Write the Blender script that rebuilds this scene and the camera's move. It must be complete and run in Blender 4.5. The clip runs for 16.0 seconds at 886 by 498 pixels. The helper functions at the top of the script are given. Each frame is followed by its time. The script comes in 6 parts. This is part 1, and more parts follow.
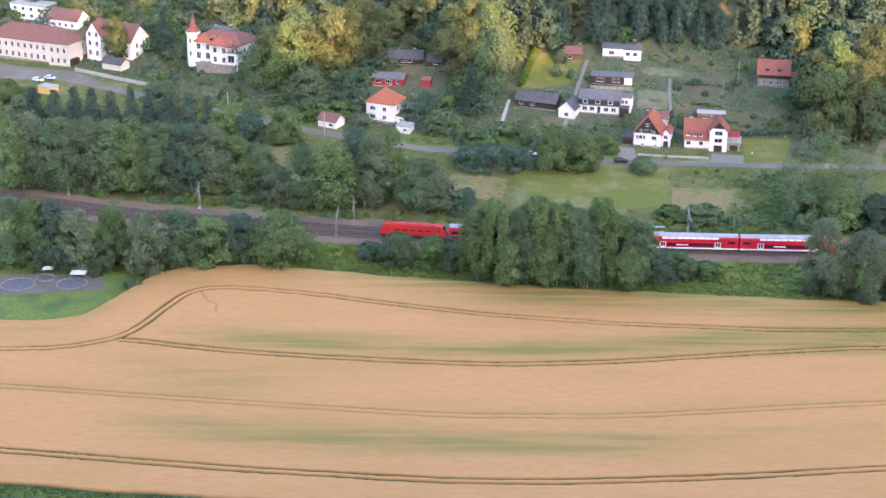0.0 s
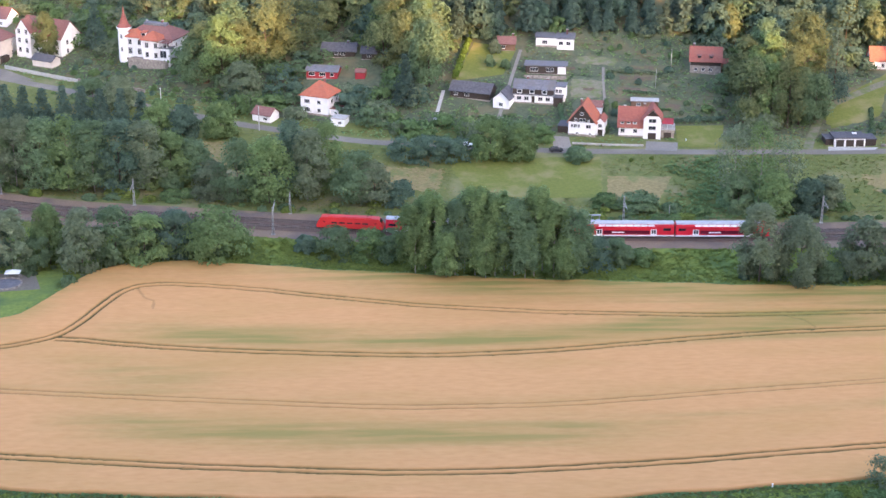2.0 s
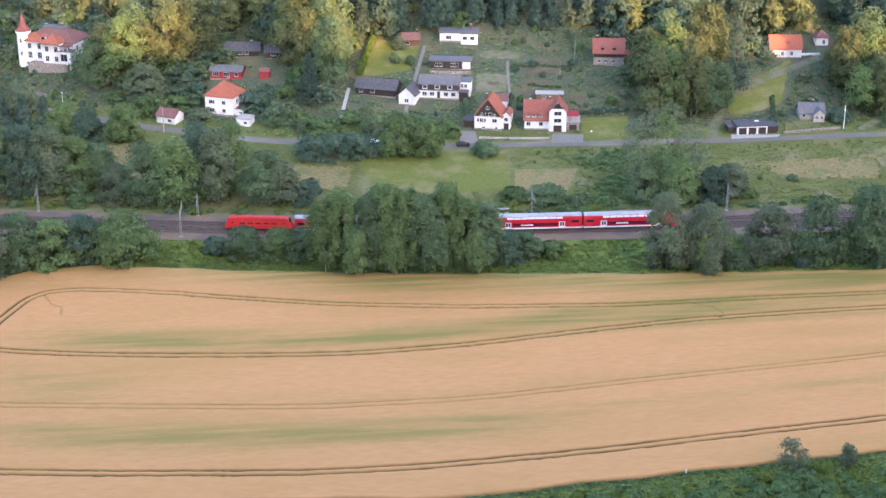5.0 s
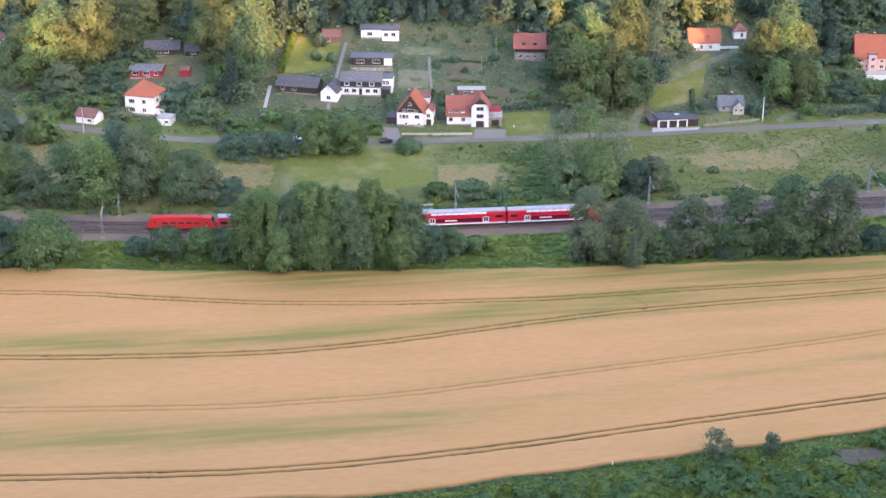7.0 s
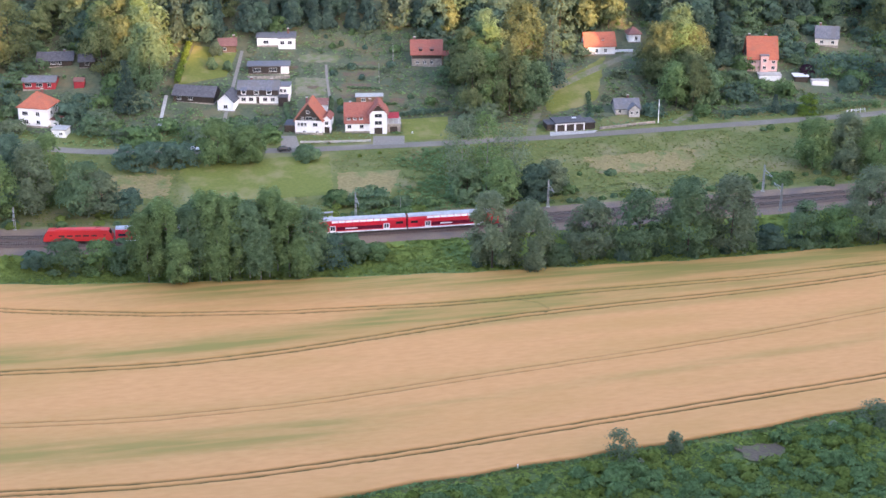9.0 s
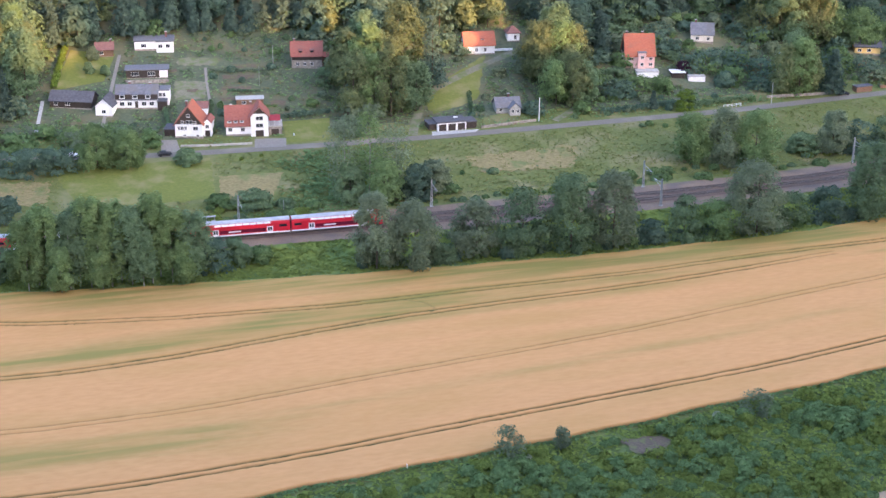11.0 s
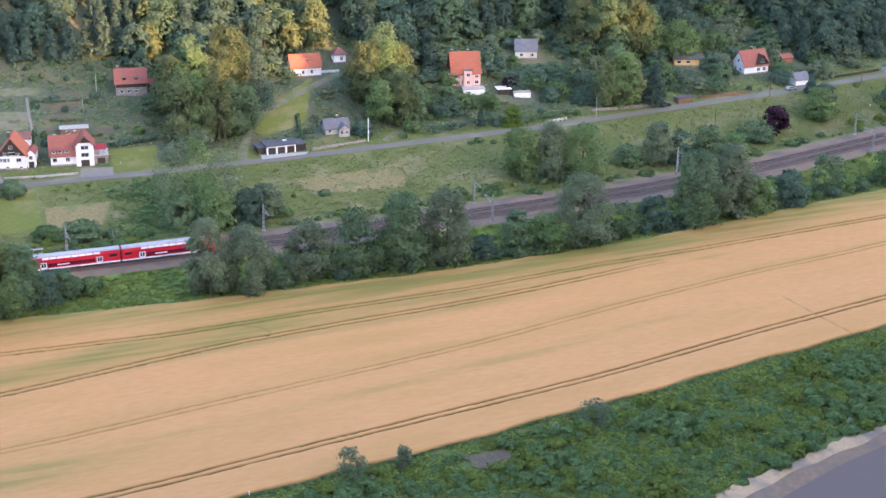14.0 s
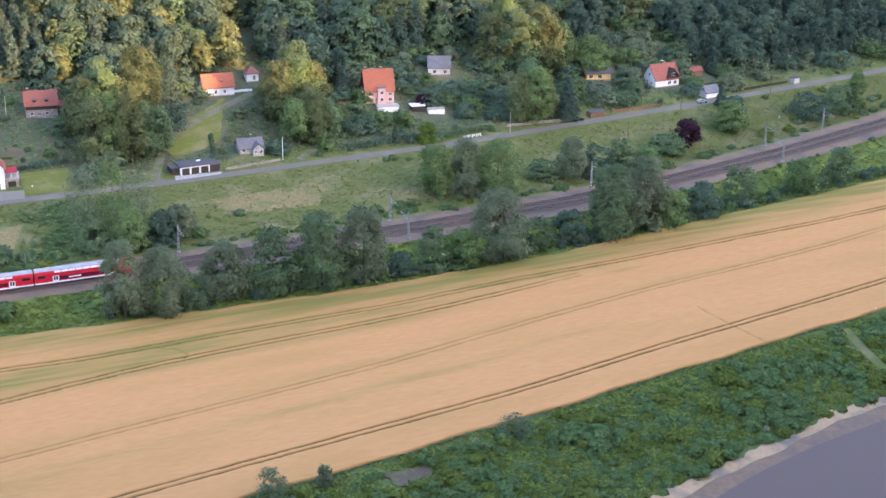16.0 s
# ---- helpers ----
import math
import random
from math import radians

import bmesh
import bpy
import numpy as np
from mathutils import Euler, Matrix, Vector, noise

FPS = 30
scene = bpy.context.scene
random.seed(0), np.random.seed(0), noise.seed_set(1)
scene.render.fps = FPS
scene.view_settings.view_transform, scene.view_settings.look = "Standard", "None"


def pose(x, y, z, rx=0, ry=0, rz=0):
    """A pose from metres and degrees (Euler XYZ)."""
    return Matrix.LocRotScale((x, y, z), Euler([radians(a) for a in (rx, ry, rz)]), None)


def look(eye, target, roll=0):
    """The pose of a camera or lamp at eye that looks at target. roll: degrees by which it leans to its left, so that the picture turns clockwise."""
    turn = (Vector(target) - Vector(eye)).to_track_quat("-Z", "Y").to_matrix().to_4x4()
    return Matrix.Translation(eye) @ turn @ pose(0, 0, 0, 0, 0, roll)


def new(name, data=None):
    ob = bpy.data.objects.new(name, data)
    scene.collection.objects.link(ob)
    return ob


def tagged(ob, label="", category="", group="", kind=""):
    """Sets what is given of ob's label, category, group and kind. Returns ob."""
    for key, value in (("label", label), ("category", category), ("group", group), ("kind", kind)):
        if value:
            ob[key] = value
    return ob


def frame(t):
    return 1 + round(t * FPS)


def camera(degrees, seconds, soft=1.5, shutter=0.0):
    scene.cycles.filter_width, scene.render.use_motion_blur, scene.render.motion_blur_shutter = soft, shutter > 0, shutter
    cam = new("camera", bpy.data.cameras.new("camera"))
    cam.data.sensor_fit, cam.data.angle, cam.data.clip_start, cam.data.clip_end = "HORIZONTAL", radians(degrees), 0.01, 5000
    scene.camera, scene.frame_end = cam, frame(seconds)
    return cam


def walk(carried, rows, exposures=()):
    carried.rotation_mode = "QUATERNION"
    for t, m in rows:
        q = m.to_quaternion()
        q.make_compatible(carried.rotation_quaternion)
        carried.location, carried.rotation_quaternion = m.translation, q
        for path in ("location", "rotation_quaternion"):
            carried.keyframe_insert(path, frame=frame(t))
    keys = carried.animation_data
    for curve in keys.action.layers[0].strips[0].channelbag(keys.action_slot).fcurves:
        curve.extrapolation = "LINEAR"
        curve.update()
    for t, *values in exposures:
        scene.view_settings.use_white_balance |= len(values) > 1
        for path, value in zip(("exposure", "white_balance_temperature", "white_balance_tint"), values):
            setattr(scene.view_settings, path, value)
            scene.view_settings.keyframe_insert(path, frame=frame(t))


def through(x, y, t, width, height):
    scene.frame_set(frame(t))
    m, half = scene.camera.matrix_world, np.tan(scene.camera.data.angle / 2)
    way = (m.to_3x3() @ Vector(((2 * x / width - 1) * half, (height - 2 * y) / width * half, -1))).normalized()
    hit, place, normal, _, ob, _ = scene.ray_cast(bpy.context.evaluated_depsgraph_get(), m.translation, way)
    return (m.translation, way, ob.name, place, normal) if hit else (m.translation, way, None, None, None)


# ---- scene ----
cam = camera(30.25, 16.0)
EYE = (0.0, 0.0, 165.0)
# seconds, heading to the right, tilt, roll (degrees)
PATH = [
    (0, -0.012, -20.996, 0.565),
    (0.5, 0.420, -21.090, 0.442),
    (1, 0.988, -21.282, 0.232),
    (1.5, 1.665, -21.247, 0.402),
    (2, 2.334, -21.275, 0.289),
    (2.5, 3.146, -21.367, 0.305),
    (3, 3.676, -21.441, 0.220),
    (3.5, 4.261, -21.435, 0.108),
    (6, 7.098, -21.404, 0.040),
    (6.5, 8.016, -21.553, 0.162),
    (7, 8.553, -21.522, 0.083),
    (7.5, 9.038, -21.526, 0.060),
    (8, 9.896, -21.536, 0.104),
    (8.5, 10.922, -21.526, 0.006),
    (9, 12.264, -21.287, 0.223),
    (9.5, 13.396, -21.483, 0.218),
    (10, 14.322, -21.450, 0.259),
    (12.5, 19.541, -21.215, 0.450),
    (13, 20.177, -21.246, 0.253),
    (13.5, 21.519, -20.357, 0.402),
    (14, 22.786, -20.469, 0.495),
    (14.5, 23.245, -20.198, 0.562),
    (15, 23.751, -20.108, 0.335),
    (15.5, 24.691, -20.195, 0.357),
    (16, 25.879, -19.851, 0.462),
]


def heading(turn, tilt):
    a, b = radians(turn), radians(tilt)
    return (EYE[0] + math.sin(a) * math.cos(b), EYE[1] + math.cos(a) * math.cos(b), EYE[2] + math.sin(b))


LIGHTNESS, KELVIN, TINT = 2.87, 6250, 26
walk(cam, [(t, look(EYE, heading(turn, tilt), roll)) for t, turn, tilt, roll in PATH], [(t, LIGHTNESS, KELVIN, TINT) for t in (0, 16)])

# ---- light ----
SUN_TURN, SUN_HEIGHT = 24.0, 13.0  # degrees: the sun stands behind the viewpoint, to the right of it, low in the evening
world = bpy.data.worlds.new("evening_sky")
scene.world = world
world.use_nodes = True
sky = world.node_tree.nodes.new("ShaderNodeTexSky")
sky.sky_type, sky.sun_disc = "NISHITA", False
sky.sun_elevation, sky.sun_rotation = radians(SUN_HEIGHT), radians(180 - SUN_TURN)
sky.air_density, sky.dust_density, sky.ozone_density = 1.0, 2.0, 1.0
backing = world.node_tree.nodes["Background"]
backing.inputs["Strength"].default_value = 0.15
world.node_tree.links.new(sky.outputs["Color"], backing.inputs["Color"])
sun = new("sun", bpy.data.lights.new("sun", "SUN"))
sun.data.energy, sun.data.angle, sun.data.color = 2.05, radians(0.6), (1.0, 0.58, 0.25)
sun.matrix_world = look((0, 0, 400), (0 - 100 * math.sin(radians(SUN_TURN)), 100 * math.cos(radians(SUN_TURN)), 400 - 100 * math.tan(radians(SUN_HEIGHT))))

# ---- materials ----
def material(name, low, high, size=1.0, rough=0.85, bump=0.3, big=None, metal=0.0, grain=None, through=0.0, per_piece=0.0, stretch=(1, 1, 1), spec=0.3):
    """A two-scale noise of colours from low to high (size in metres), tinted by a large blotch, with grain bump."""
    m = bpy.data.materials.new(name)
    m.use_nodes = True
    nodes, link = m.node_tree.nodes, m.node_tree.links.new
    bsdf = nodes["Principled BSDF"]
    where = nodes.new("ShaderNodeNewGeometry")
    scaled = nodes.new("ShaderNodeVectorMath")
    scaled.operation = "MULTIPLY"
    scaled.inputs[1].default_value = stretch
    link(where.outputs["Position"], scaled.inputs[0])
    fine = nodes.new("ShaderNodeTexNoise")
    fine.inputs["Scale"].default_value, fine.inputs["Detail"].default_value = 1 / size, 5
    link(scaled.outputs[0], fine.inputs["Vector"])
    ramp = nodes.new("ShaderNodeValToRGB")
    ramp.color_ramp.elements[0].position, ramp.color_ramp.elements[1].position = 0.3, 0.7
    ramp.color_ramp.elements[0].color, ramp.color_ramp.elements[1].color = (*low, 1), (*high, 1)
    link(fine.outputs["Fac"], ramp.inputs["Fac"])
    colour = ramp.outputs["Color"]
    if big:
        tint, span, least, most = big
        broad = nodes.new("ShaderNodeTexNoise")
        broad.inputs["Scale"].default_value, broad.inputs["Detail"].default_value = 1 / span, 3
        link(scaled.outputs[0], broad.inputs["Vector"])
        limit = nodes.new("ShaderNodeMapRange")
        limit.inputs[1].default_value, limit.inputs[2].default_value = least, most
        link(broad.outputs["Fac"], limit.inputs[0])
        mix = nodes.new("ShaderNodeMixRGB")
        mix.inputs["Color2"].default_value = (*tint, 1)
        link(limit.outputs[0], mix.inputs["Fac"])
        link(colour, mix.inputs["Color1"])
        colour = mix.outputs["Color"]
    if per_piece:
        info = nodes.new("ShaderNodeObjectInfo")
        span = nodes.new("ShaderNodeMapRange")
        span.inputs[3].default_value, span.inputs[4].default_value = 1 - per_piece, 1 + per_piece
        link(info.outputs["Random"], span.inputs[0])
        island = nodes.new("ShaderNodeMapRange")
        island.inputs[3].default_value, island.inputs[4].default_value = 1 - per_piece, 1 + per_piece
        link(where.outputs["Random Per Island"], island.inputs[0])
        both = nodes.new("ShaderNodeMath")
        both.operation = "MULTIPLY"
        link(span.outputs[0], both.inputs[0]), link(island.outputs[0], both.inputs[1])
        vary = nodes.new("ShaderNodeVectorMath")
        vary.operation = "SCALE"
        link(colour, vary.inputs[0]), link(both.outputs[0], vary.inputs["Scale"])
        colour = vary.outputs[0]
    link(colour, bsdf.inputs["Base Color"])
    bsdf.inputs["Roughness"].default_value, bsdf.inputs["Metallic"].default_value = rough, metal
    bsdf.inputs["Specular IOR Level"].default_value = spec
    if bump:
        relief = nodes.new("ShaderNodeBump")
        relief.inputs["Strength"].default_value, relief.inputs["Distance"].default_value = bump, 0.2 if not grain else grain
        link(fine.outputs["Fac"], relief.inputs["Height"])
        link(relief.outputs["Normal"], bsdf.inputs["Normal"])
    if through:
        shine = nodes.new("ShaderNodeBsdfTranslucent")
        link(colour, shine.inputs["Color"])
        blend = nodes.new("ShaderNodeMixShader")
        blend.inputs["Fac"].default_value = through
        link(bsdf.outputs[0], blend.inputs[1]), link(shine.outputs[0], blend.inputs[2])
        link(blend.outputs[0], nodes["Material Output"].inputs["Surface"])
    return m


M_GRASS = material("meadow_grass", (0.093, 0.115, 0.030), (0.135, 0.154, 0.042), 1.3, 0.95, 0.4, big=((0.205, 0.185, 0.090), 14, 0.5, 0.72))
M_SLOPE = material("slope_undergrowth", (0.058, 0.079, 0.047), (0.105, 0.123, 0.068), 1.1, 0.95, 0.9, big=((0.140, 0.124, 0.066), 9, 0.48, 0.7))
M_VERGE = material("lush_verge", (0.117, 0.163, 0.030), (0.175, 0.228, 0.047), 1.2, 0.95, 0.9, big=((0.075, 0.125, 0.04), 8, 0.45, 0.7))
M_BANK = material("bank_undergrowth", (0.078, 0.112, 0.032), (0.120, 0.162, 0.046), 0.8, 0.95, 0.9, big=((0.060, 0.095, 0.032), 5, 0.45, 0.7))
M_LAWN = material("mown_lawn", (0.108, 0.130, 0.024), (0.144, 0.161, 0.033), 0.9, 0.95, 0.5, big=((0.205, 0.188, 0.078), 7, 0.5, 0.7))
M_STRAW = material("dry_meadow", (0.162, 0.133, 0.054), (0.258, 0.207, 0.089), 0.9, 0.95, 0.5, big=((0.13, 0.15, 0.05), 6, 0.54, 0.68))
M_BALLAST = material("ballast_gravel", (0.168, 0.114, 0.076), (0.232, 0.166, 0.114), 0.4, 0.95, 0.6, big=((0.13, 0.10, 0.085), 9, 0.45, 0.65))
M_TRACKBED = material("rusty_ballast", (0.090, 0.056, 0.041), (0.140, 0.094, 0.072), 0.4, 0.95, 0.6)
M_ASPHALT = material("asphalt", (0.135, 0.120, 0.098), (0.18, 0.160, 0.130), 0.5, 0.9, 0.15, big=((0.20, 0.178, 0.142), 11, 0.5, 0.7))
M_TRACK = material("grassy_gravel", (0.135, 0.13, 0.085), (0.20, 0.185, 0.135), 0.6, 0.95, 0.4, big=((0.11, 0.14, 0.05), 3, 0.45, 0.65))
M_PATH = material("gravel_path", (0.17, 0.155, 0.13), (0.25, 0.23, 0.20), 0.5, 0.95, 0.3)
M_SAND = material("river_shingle", (0.403, 0.264, 0.150), (0.482, 0.333, 0.194), 0.9, 0.95, 0.5, big=((0.20, 0.17, 0.14), 6, 0.45, 0.65))
M_WETSAND = material("wet_river_sand", (0.176, 0.112, 0.069), (0.237, 0.154, 0.097), 1.4, 0.7, 0.2, big=((0.15, 0.11, 0.09), 5, 0.45, 0.7))
M_ROCK = material("unseen_cliff_rock", (0.12, 0.11, 0.10), (0.28, 0.25, 0.21), 9, 0.95, 0.8, grain=2.0)
M_BARK = material("bark", (0.07, 0.055, 0.04), (0.13, 0.105, 0.08), 0.6, 0.95, 0.5)
M_PALEBARK = material("pale_bark", (0.176, 0.168, 0.144), (0.288, 0.272, 0.240), 0.8, 0.9, 0.4)


def leaves(name, low, high, spread=0.17):
    return material(name, low, high, 2.2, 0.75, 0, per_piece=spread, through=0.45, spec=0.08)


L_BROAD = leaves("broad_leaves", (0.102, 0.161, 0.084), (0.160, 0.234, 0.119))
L_DARK = leaves("dark_leaves", (0.076, 0.126, 0.089), (0.118, 0.182, 0.122))
L_PALE = leaves("pale_leaves", (0.135, 0.175, 0.103), (0.190, 0.235, 0.139))
L_OAK = leaves("oak_leaves", (0.111, 0.145, 0.067), (0.179, 0.206, 0.090))
L_SPRUCE = leaves("spruce_needles", (0.064, 0.108, 0.084), (0.105, 0.155, 0.113))
L_PURPLE = leaves("purple_leaves", (0.042, 0.020, 0.034), (0.066, 0.032, 0.050))
# For the lime bush, and for two hedges coloured as if sunlit.
L_LIME = leaves("lime_leaves", (0.120, 0.190, 0.030), (0.180, 0.260, 0.050))
L_FRESH = leaves("fresh_herbs", (0.131, 0.178, 0.040), (0.184, 0.237, 0.057), 0.2)
L_POPLAR = leaves("poplar_leaves", (0.118, 0.183, 0.073), (0.185, 0.261, 0.102))
L_HERB = leaves("bank_herbs", (0.103, 0.172, 0.067), (0.161, 0.245, 0.096), 0.22)
L_MEADOW = leaves("meadow_blades", (0.111, 0.134, 0.037), (0.151, 0.167, 0.049))
L_FLOWER = leaves("elder_blossom", (0.216, 0.256, 0.158), (0.302, 0.344, 0.230))

M_WHITE = material("white_render", (0.69, 0.69, 0.69), (0.77, 0.77, 0.77), 1.5, 0.9, 0.1, big=((0.60, 0.59, 0.58), 4, 0.55, 0.75))
M_CREAM = material("cream_render", (0.54, 0.49, 0.44), (0.62, 0.57, 0.52), 1.5, 0.9, 0.1, big=((0.45, 0.39, 0.33), 4, 0.55, 0.75))
M_PINK = material("pink_render", (0.616, 0.390, 0.351), (0.693, 0.468, 0.429), 1.5, 0.9, 0.1, big=((0.50, 0.31, 0.28), 4, 0.55, 0.75))
M_YELLOW = material("yellow_render", (0.62, 0.40, 0.14), (0.72, 0.50, 0.2), 1.5, 0.9, 0.1)
M_STONE = material("rubble_stone", (0.16, 0.14, 0.12), (0.34, 0.30, 0.26), 0.7, 0.95, 0.6)
M_TILE_RED = material("red_roof_tiles", (0.22, 0.072, 0.055), (0.31, 0.11, 0.078), 0.7, 0.85, 0.5, big=((0.24, 0.10, 0.075), 4, 0.5, 0.7), stretch=(1, 1, 2.5))
M_TILE_ORANGE = material("orange_roof_tiles", (0.31, 0.092, 0.055), (0.40, 0.128, 0.072), 0.7, 0.85, 0.5, big=((0.28, 0.11, 0.07), 3, 0.5, 0.7), stretch=(1, 1, 2.5))
M_TILE_BROWN = material("brown_roof_tiles", (0.15, 0.074, 0.064), (0.23, 0.112, 0.094), 0.7, 0.85, 0.5, stretch=(1, 1, 2.5))
M_SLATE = material("grey_slate", (0.10, 0.104, 0.118), (0.17, 0.174, 0.19), 0.7, 0.7, 0.4, big=((0.13, 0.125, 0.125), 4, 0.5, 0.7))
M_FELT = material("dark_roofing_felt", (0.06, 0.06, 0.068), (0.11, 0.11, 0.12), 0.7, 0.9, 0.3)
M_TIMBER = material("dark_timber", (0.030, 0.022, 0.018), (0.06, 0.045, 0.035), 0.6, 0.8, 0.4, stretch=(4, 4, 1))
M_WOOD = material("brown_boards", (0.13, 0.075, 0.045), (0.22, 0.13, 0.08), 0.6, 0.8, 0.4, stretch=(4, 4, 1))
M_REDWOOD = material("red_painted_boards", (0.27, 0.022, 0.03), (0.35, 0.036, 0.044), 0.6, 0.7, 0.3, stretch=(4, 4, 1))
M_FRAME = material("white_frame_paint", (0.66, 0.66, 0.65), (0.72, 0.72, 0.71), 1.0, 0.6, 0)
M_METAL = material("galvanised_steel", (0.28, 0.29, 0.29), (0.40, 0.41, 0.41), 0.5, 0.55, 0.1, metal=0.5)
M_CONCRETE = material("weathered_concrete", (0.30, 0.29, 0.27), (0.44, 0.43, 0.40), 0.8, 0.9, 0.2)
M_TRAIN_RED = material("train_red_paint", (0.50, 0.010, 0.026), (0.56, 0.016, 0.034), 3, 0.35, 0, spec=0.5)
# The red reflected in the coach glass is put into this base colour.
M_TRAIN_BAND = material("wine_red_coach_windows", (0.095, 0.008, 0.020), (0.130, 0.012, 0.028), 2, 0.15, 0, spec=0.5)
M_LOCO_RED = material("engine_red_paint", (0.50, 0.022, 0.022), (0.57, 0.032, 0.028), 3, 0.4, 0, spec=0.5)
M_TRAIN_WHITE = material("train_white_paint", (0.70, 0.71, 0.72), (0.78, 0.79, 0.80), 3, 0.4, 0)
M_TRAIN_ROOF = material("train_grey_roof", (0.30, 0.31, 0.33), (0.40, 0.41, 0.43), 1.5, 0.6, 0.1)
M_UNDER = material("underframe_black", (0.02, 0.02, 0.02), (0.05, 0.045, 0.04), 0.5, 0.8, 0.2)
M_RAIL = material("rail_steel", (0.10, 0.075, 0.06), (0.22, 0.19, 0.17), 1.5, 0.5, 0.1, metal=0.6)
M_SLEEPER = material("concrete_sleeper", (0.109, 0.087, 0.076), (0.172, 0.140, 0.119), 0.6, 0.9, 0.2)
M_GLASS = material("window_glass", (0.018, 0.022, 0.028), (0.03, 0.035, 0.042), 2, 0.08, 0, spec=0.6)
M_CAR_DARK = material("dark_car_paint", (0.02, 0.022, 0.03), (0.03, 0.032, 0.042), 2, 0.25, 0, spec=0.6)
M_TYRE = material("tyre_rubber", (0.015, 0.015, 0.015), (0.03, 0.03, 0.03), 0.3, 0.9, 0)
M_SOIL = material("garden_soil", (0.085, 0.062, 0.044), (0.135, 0.102, 0.072), 0.5, 0.95, 0.6, big=((0.12, 0.13, 0.05), 2, 0.5, 0.65))
M_BLUE = material("blue_tarpaulin", (0.18, 0.30, 0.36), (0.26, 0.40, 0.46), 0.8, 0.5, 0.2)


def wheat_material():
    """Ripe corn with greener drifts along the rows; the wheel tracks, which lie lower, show stems and soil."""
    m = bpy.data.materials.new("ripe_wheat")
    m.use_nodes = True
    nodes, link = m.node_tree.nodes, m.node_tree.links.new
    bsdf = nodes["Principled BSDF"]
    bsdf.inputs["Roughness"].default_value, bsdf.inputs["Specular IOR Level"].default_value = 0.9, 0.15
    where = nodes.new("ShaderNodeNewGeometry")

    def noisy(scale, stretch, detail, low, high, least=0.0):
        fit = nodes.new("ShaderNodeVectorMath")
        fit.operation = "MULTIPLY"
        fit.inputs[1].default_value = stretch
        link(where.outputs["Position"], fit.inputs[0])
        tex = nodes.new("ShaderNodeTexNoise")
        tex.inputs["Scale"].default_value, tex.inputs["Detail"].default_value = scale, detail
        link(fit.outputs[0], tex.inputs["Vector"])
        span = nodes.new("ShaderNodeMapRange")
        span.inputs[1].default_value, span.inputs[2].default_value, span.inputs[3].default_value = low, high, least
        link(tex.outputs["Fac"], span.inputs[0])
        return span.outputs[0]

    def mixed(fac, one, two):
        mix = nodes.new("ShaderNodeMixRGB")
        link(fac, mix.inputs["Fac"])
        for socket, value in ((mix.inputs["Color1"], one), (mix.inputs["Color2"], two)):
            if isinstance(value, tuple):
                socket.default_value = (*value, 1)
            else:
                link(value, socket)
        return mix.outputs["Color"]

    def times(a, b):
        n = nodes.new("ShaderNodeMath")
        n.operation = "MULTIPLY"
        link(a, n.inputs[0])
        if isinstance(b, float):
            n.inputs[1].default_value = b
        else:
            link(b, n.inputs[1])
        return n.outputs[0]

    colour = mixed(noisy(0.9, (0.35, 1, 1), 6, 0.3, 0.7), (0.498, 0.247, 0.092), (0.556, 0.286, 0.114))
    colour = mixed(times(noisy(0.09, (0.22, 1, 1), 5, 0.46, 0.72), 0.55), colour, (0.415, 0.23, 0.072))
    drift = nodes.new("ShaderNodeAttribute")
    drift.attribute_name = "green_drift"
    green = times(noisy(0.34, (0.09, 1, 1), 8, 0.40, 0.60, 0.42), drift.outputs["Fac"])
    colour = mixed(green, colour, (0.225, 0.188, 0.050))
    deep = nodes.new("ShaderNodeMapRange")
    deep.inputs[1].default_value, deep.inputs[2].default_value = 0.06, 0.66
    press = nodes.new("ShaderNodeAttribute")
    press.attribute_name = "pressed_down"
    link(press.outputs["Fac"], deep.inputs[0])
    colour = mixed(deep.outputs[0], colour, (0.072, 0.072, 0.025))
    link(colour, bsdf.inputs["Base Color"])
    relief = nodes.new("ShaderNodeBump")
    relief.inputs["Strength"].default_value, relief.inputs["Distance"].default_value = 0.25, 0.2
    link(noisy(1.8, (0.5, 1, 1), 6, 0.2, 0.8), relief.inputs["Height"])
    link(relief.outputs["Normal"], bsdf.inputs["Normal"])
    return m


def water_material():
    m = bpy.data.materials.new("river_water")
    m.use_nodes = True
    nodes, link = m.node_tree.nodes, m.node_tree.links.new
    bsdf = nodes["Principled BSDF"]
    bsdf.inputs["Base Color"].default_value = (0.132, 0.093, 0.080, 1)
    bsdf.inputs["Roughness"].default_value, bsdf.inputs["Specular IOR Level"].default_value = 0.5, 0.12
    tex = nodes.new("ShaderNodeTexNoise")
    tex.inputs["Scale"].default_value, tex.inputs["Detail"].default_value = 0.6, 4
    where = nodes.new("ShaderNodeNewGeometry")
    link(where.outputs["Position"], tex.inputs["Vector"])
    relief = nodes.new("ShaderNodeBump")
    relief.inputs["Strength"].default_value, relief.inputs["Distance"].default_value = 0.25, 0.1
    link(tex.outputs["Fac"], relief.inputs["Height"])
    link(relief.outputs["Normal"], bsdf.inputs["Normal"])
    return m

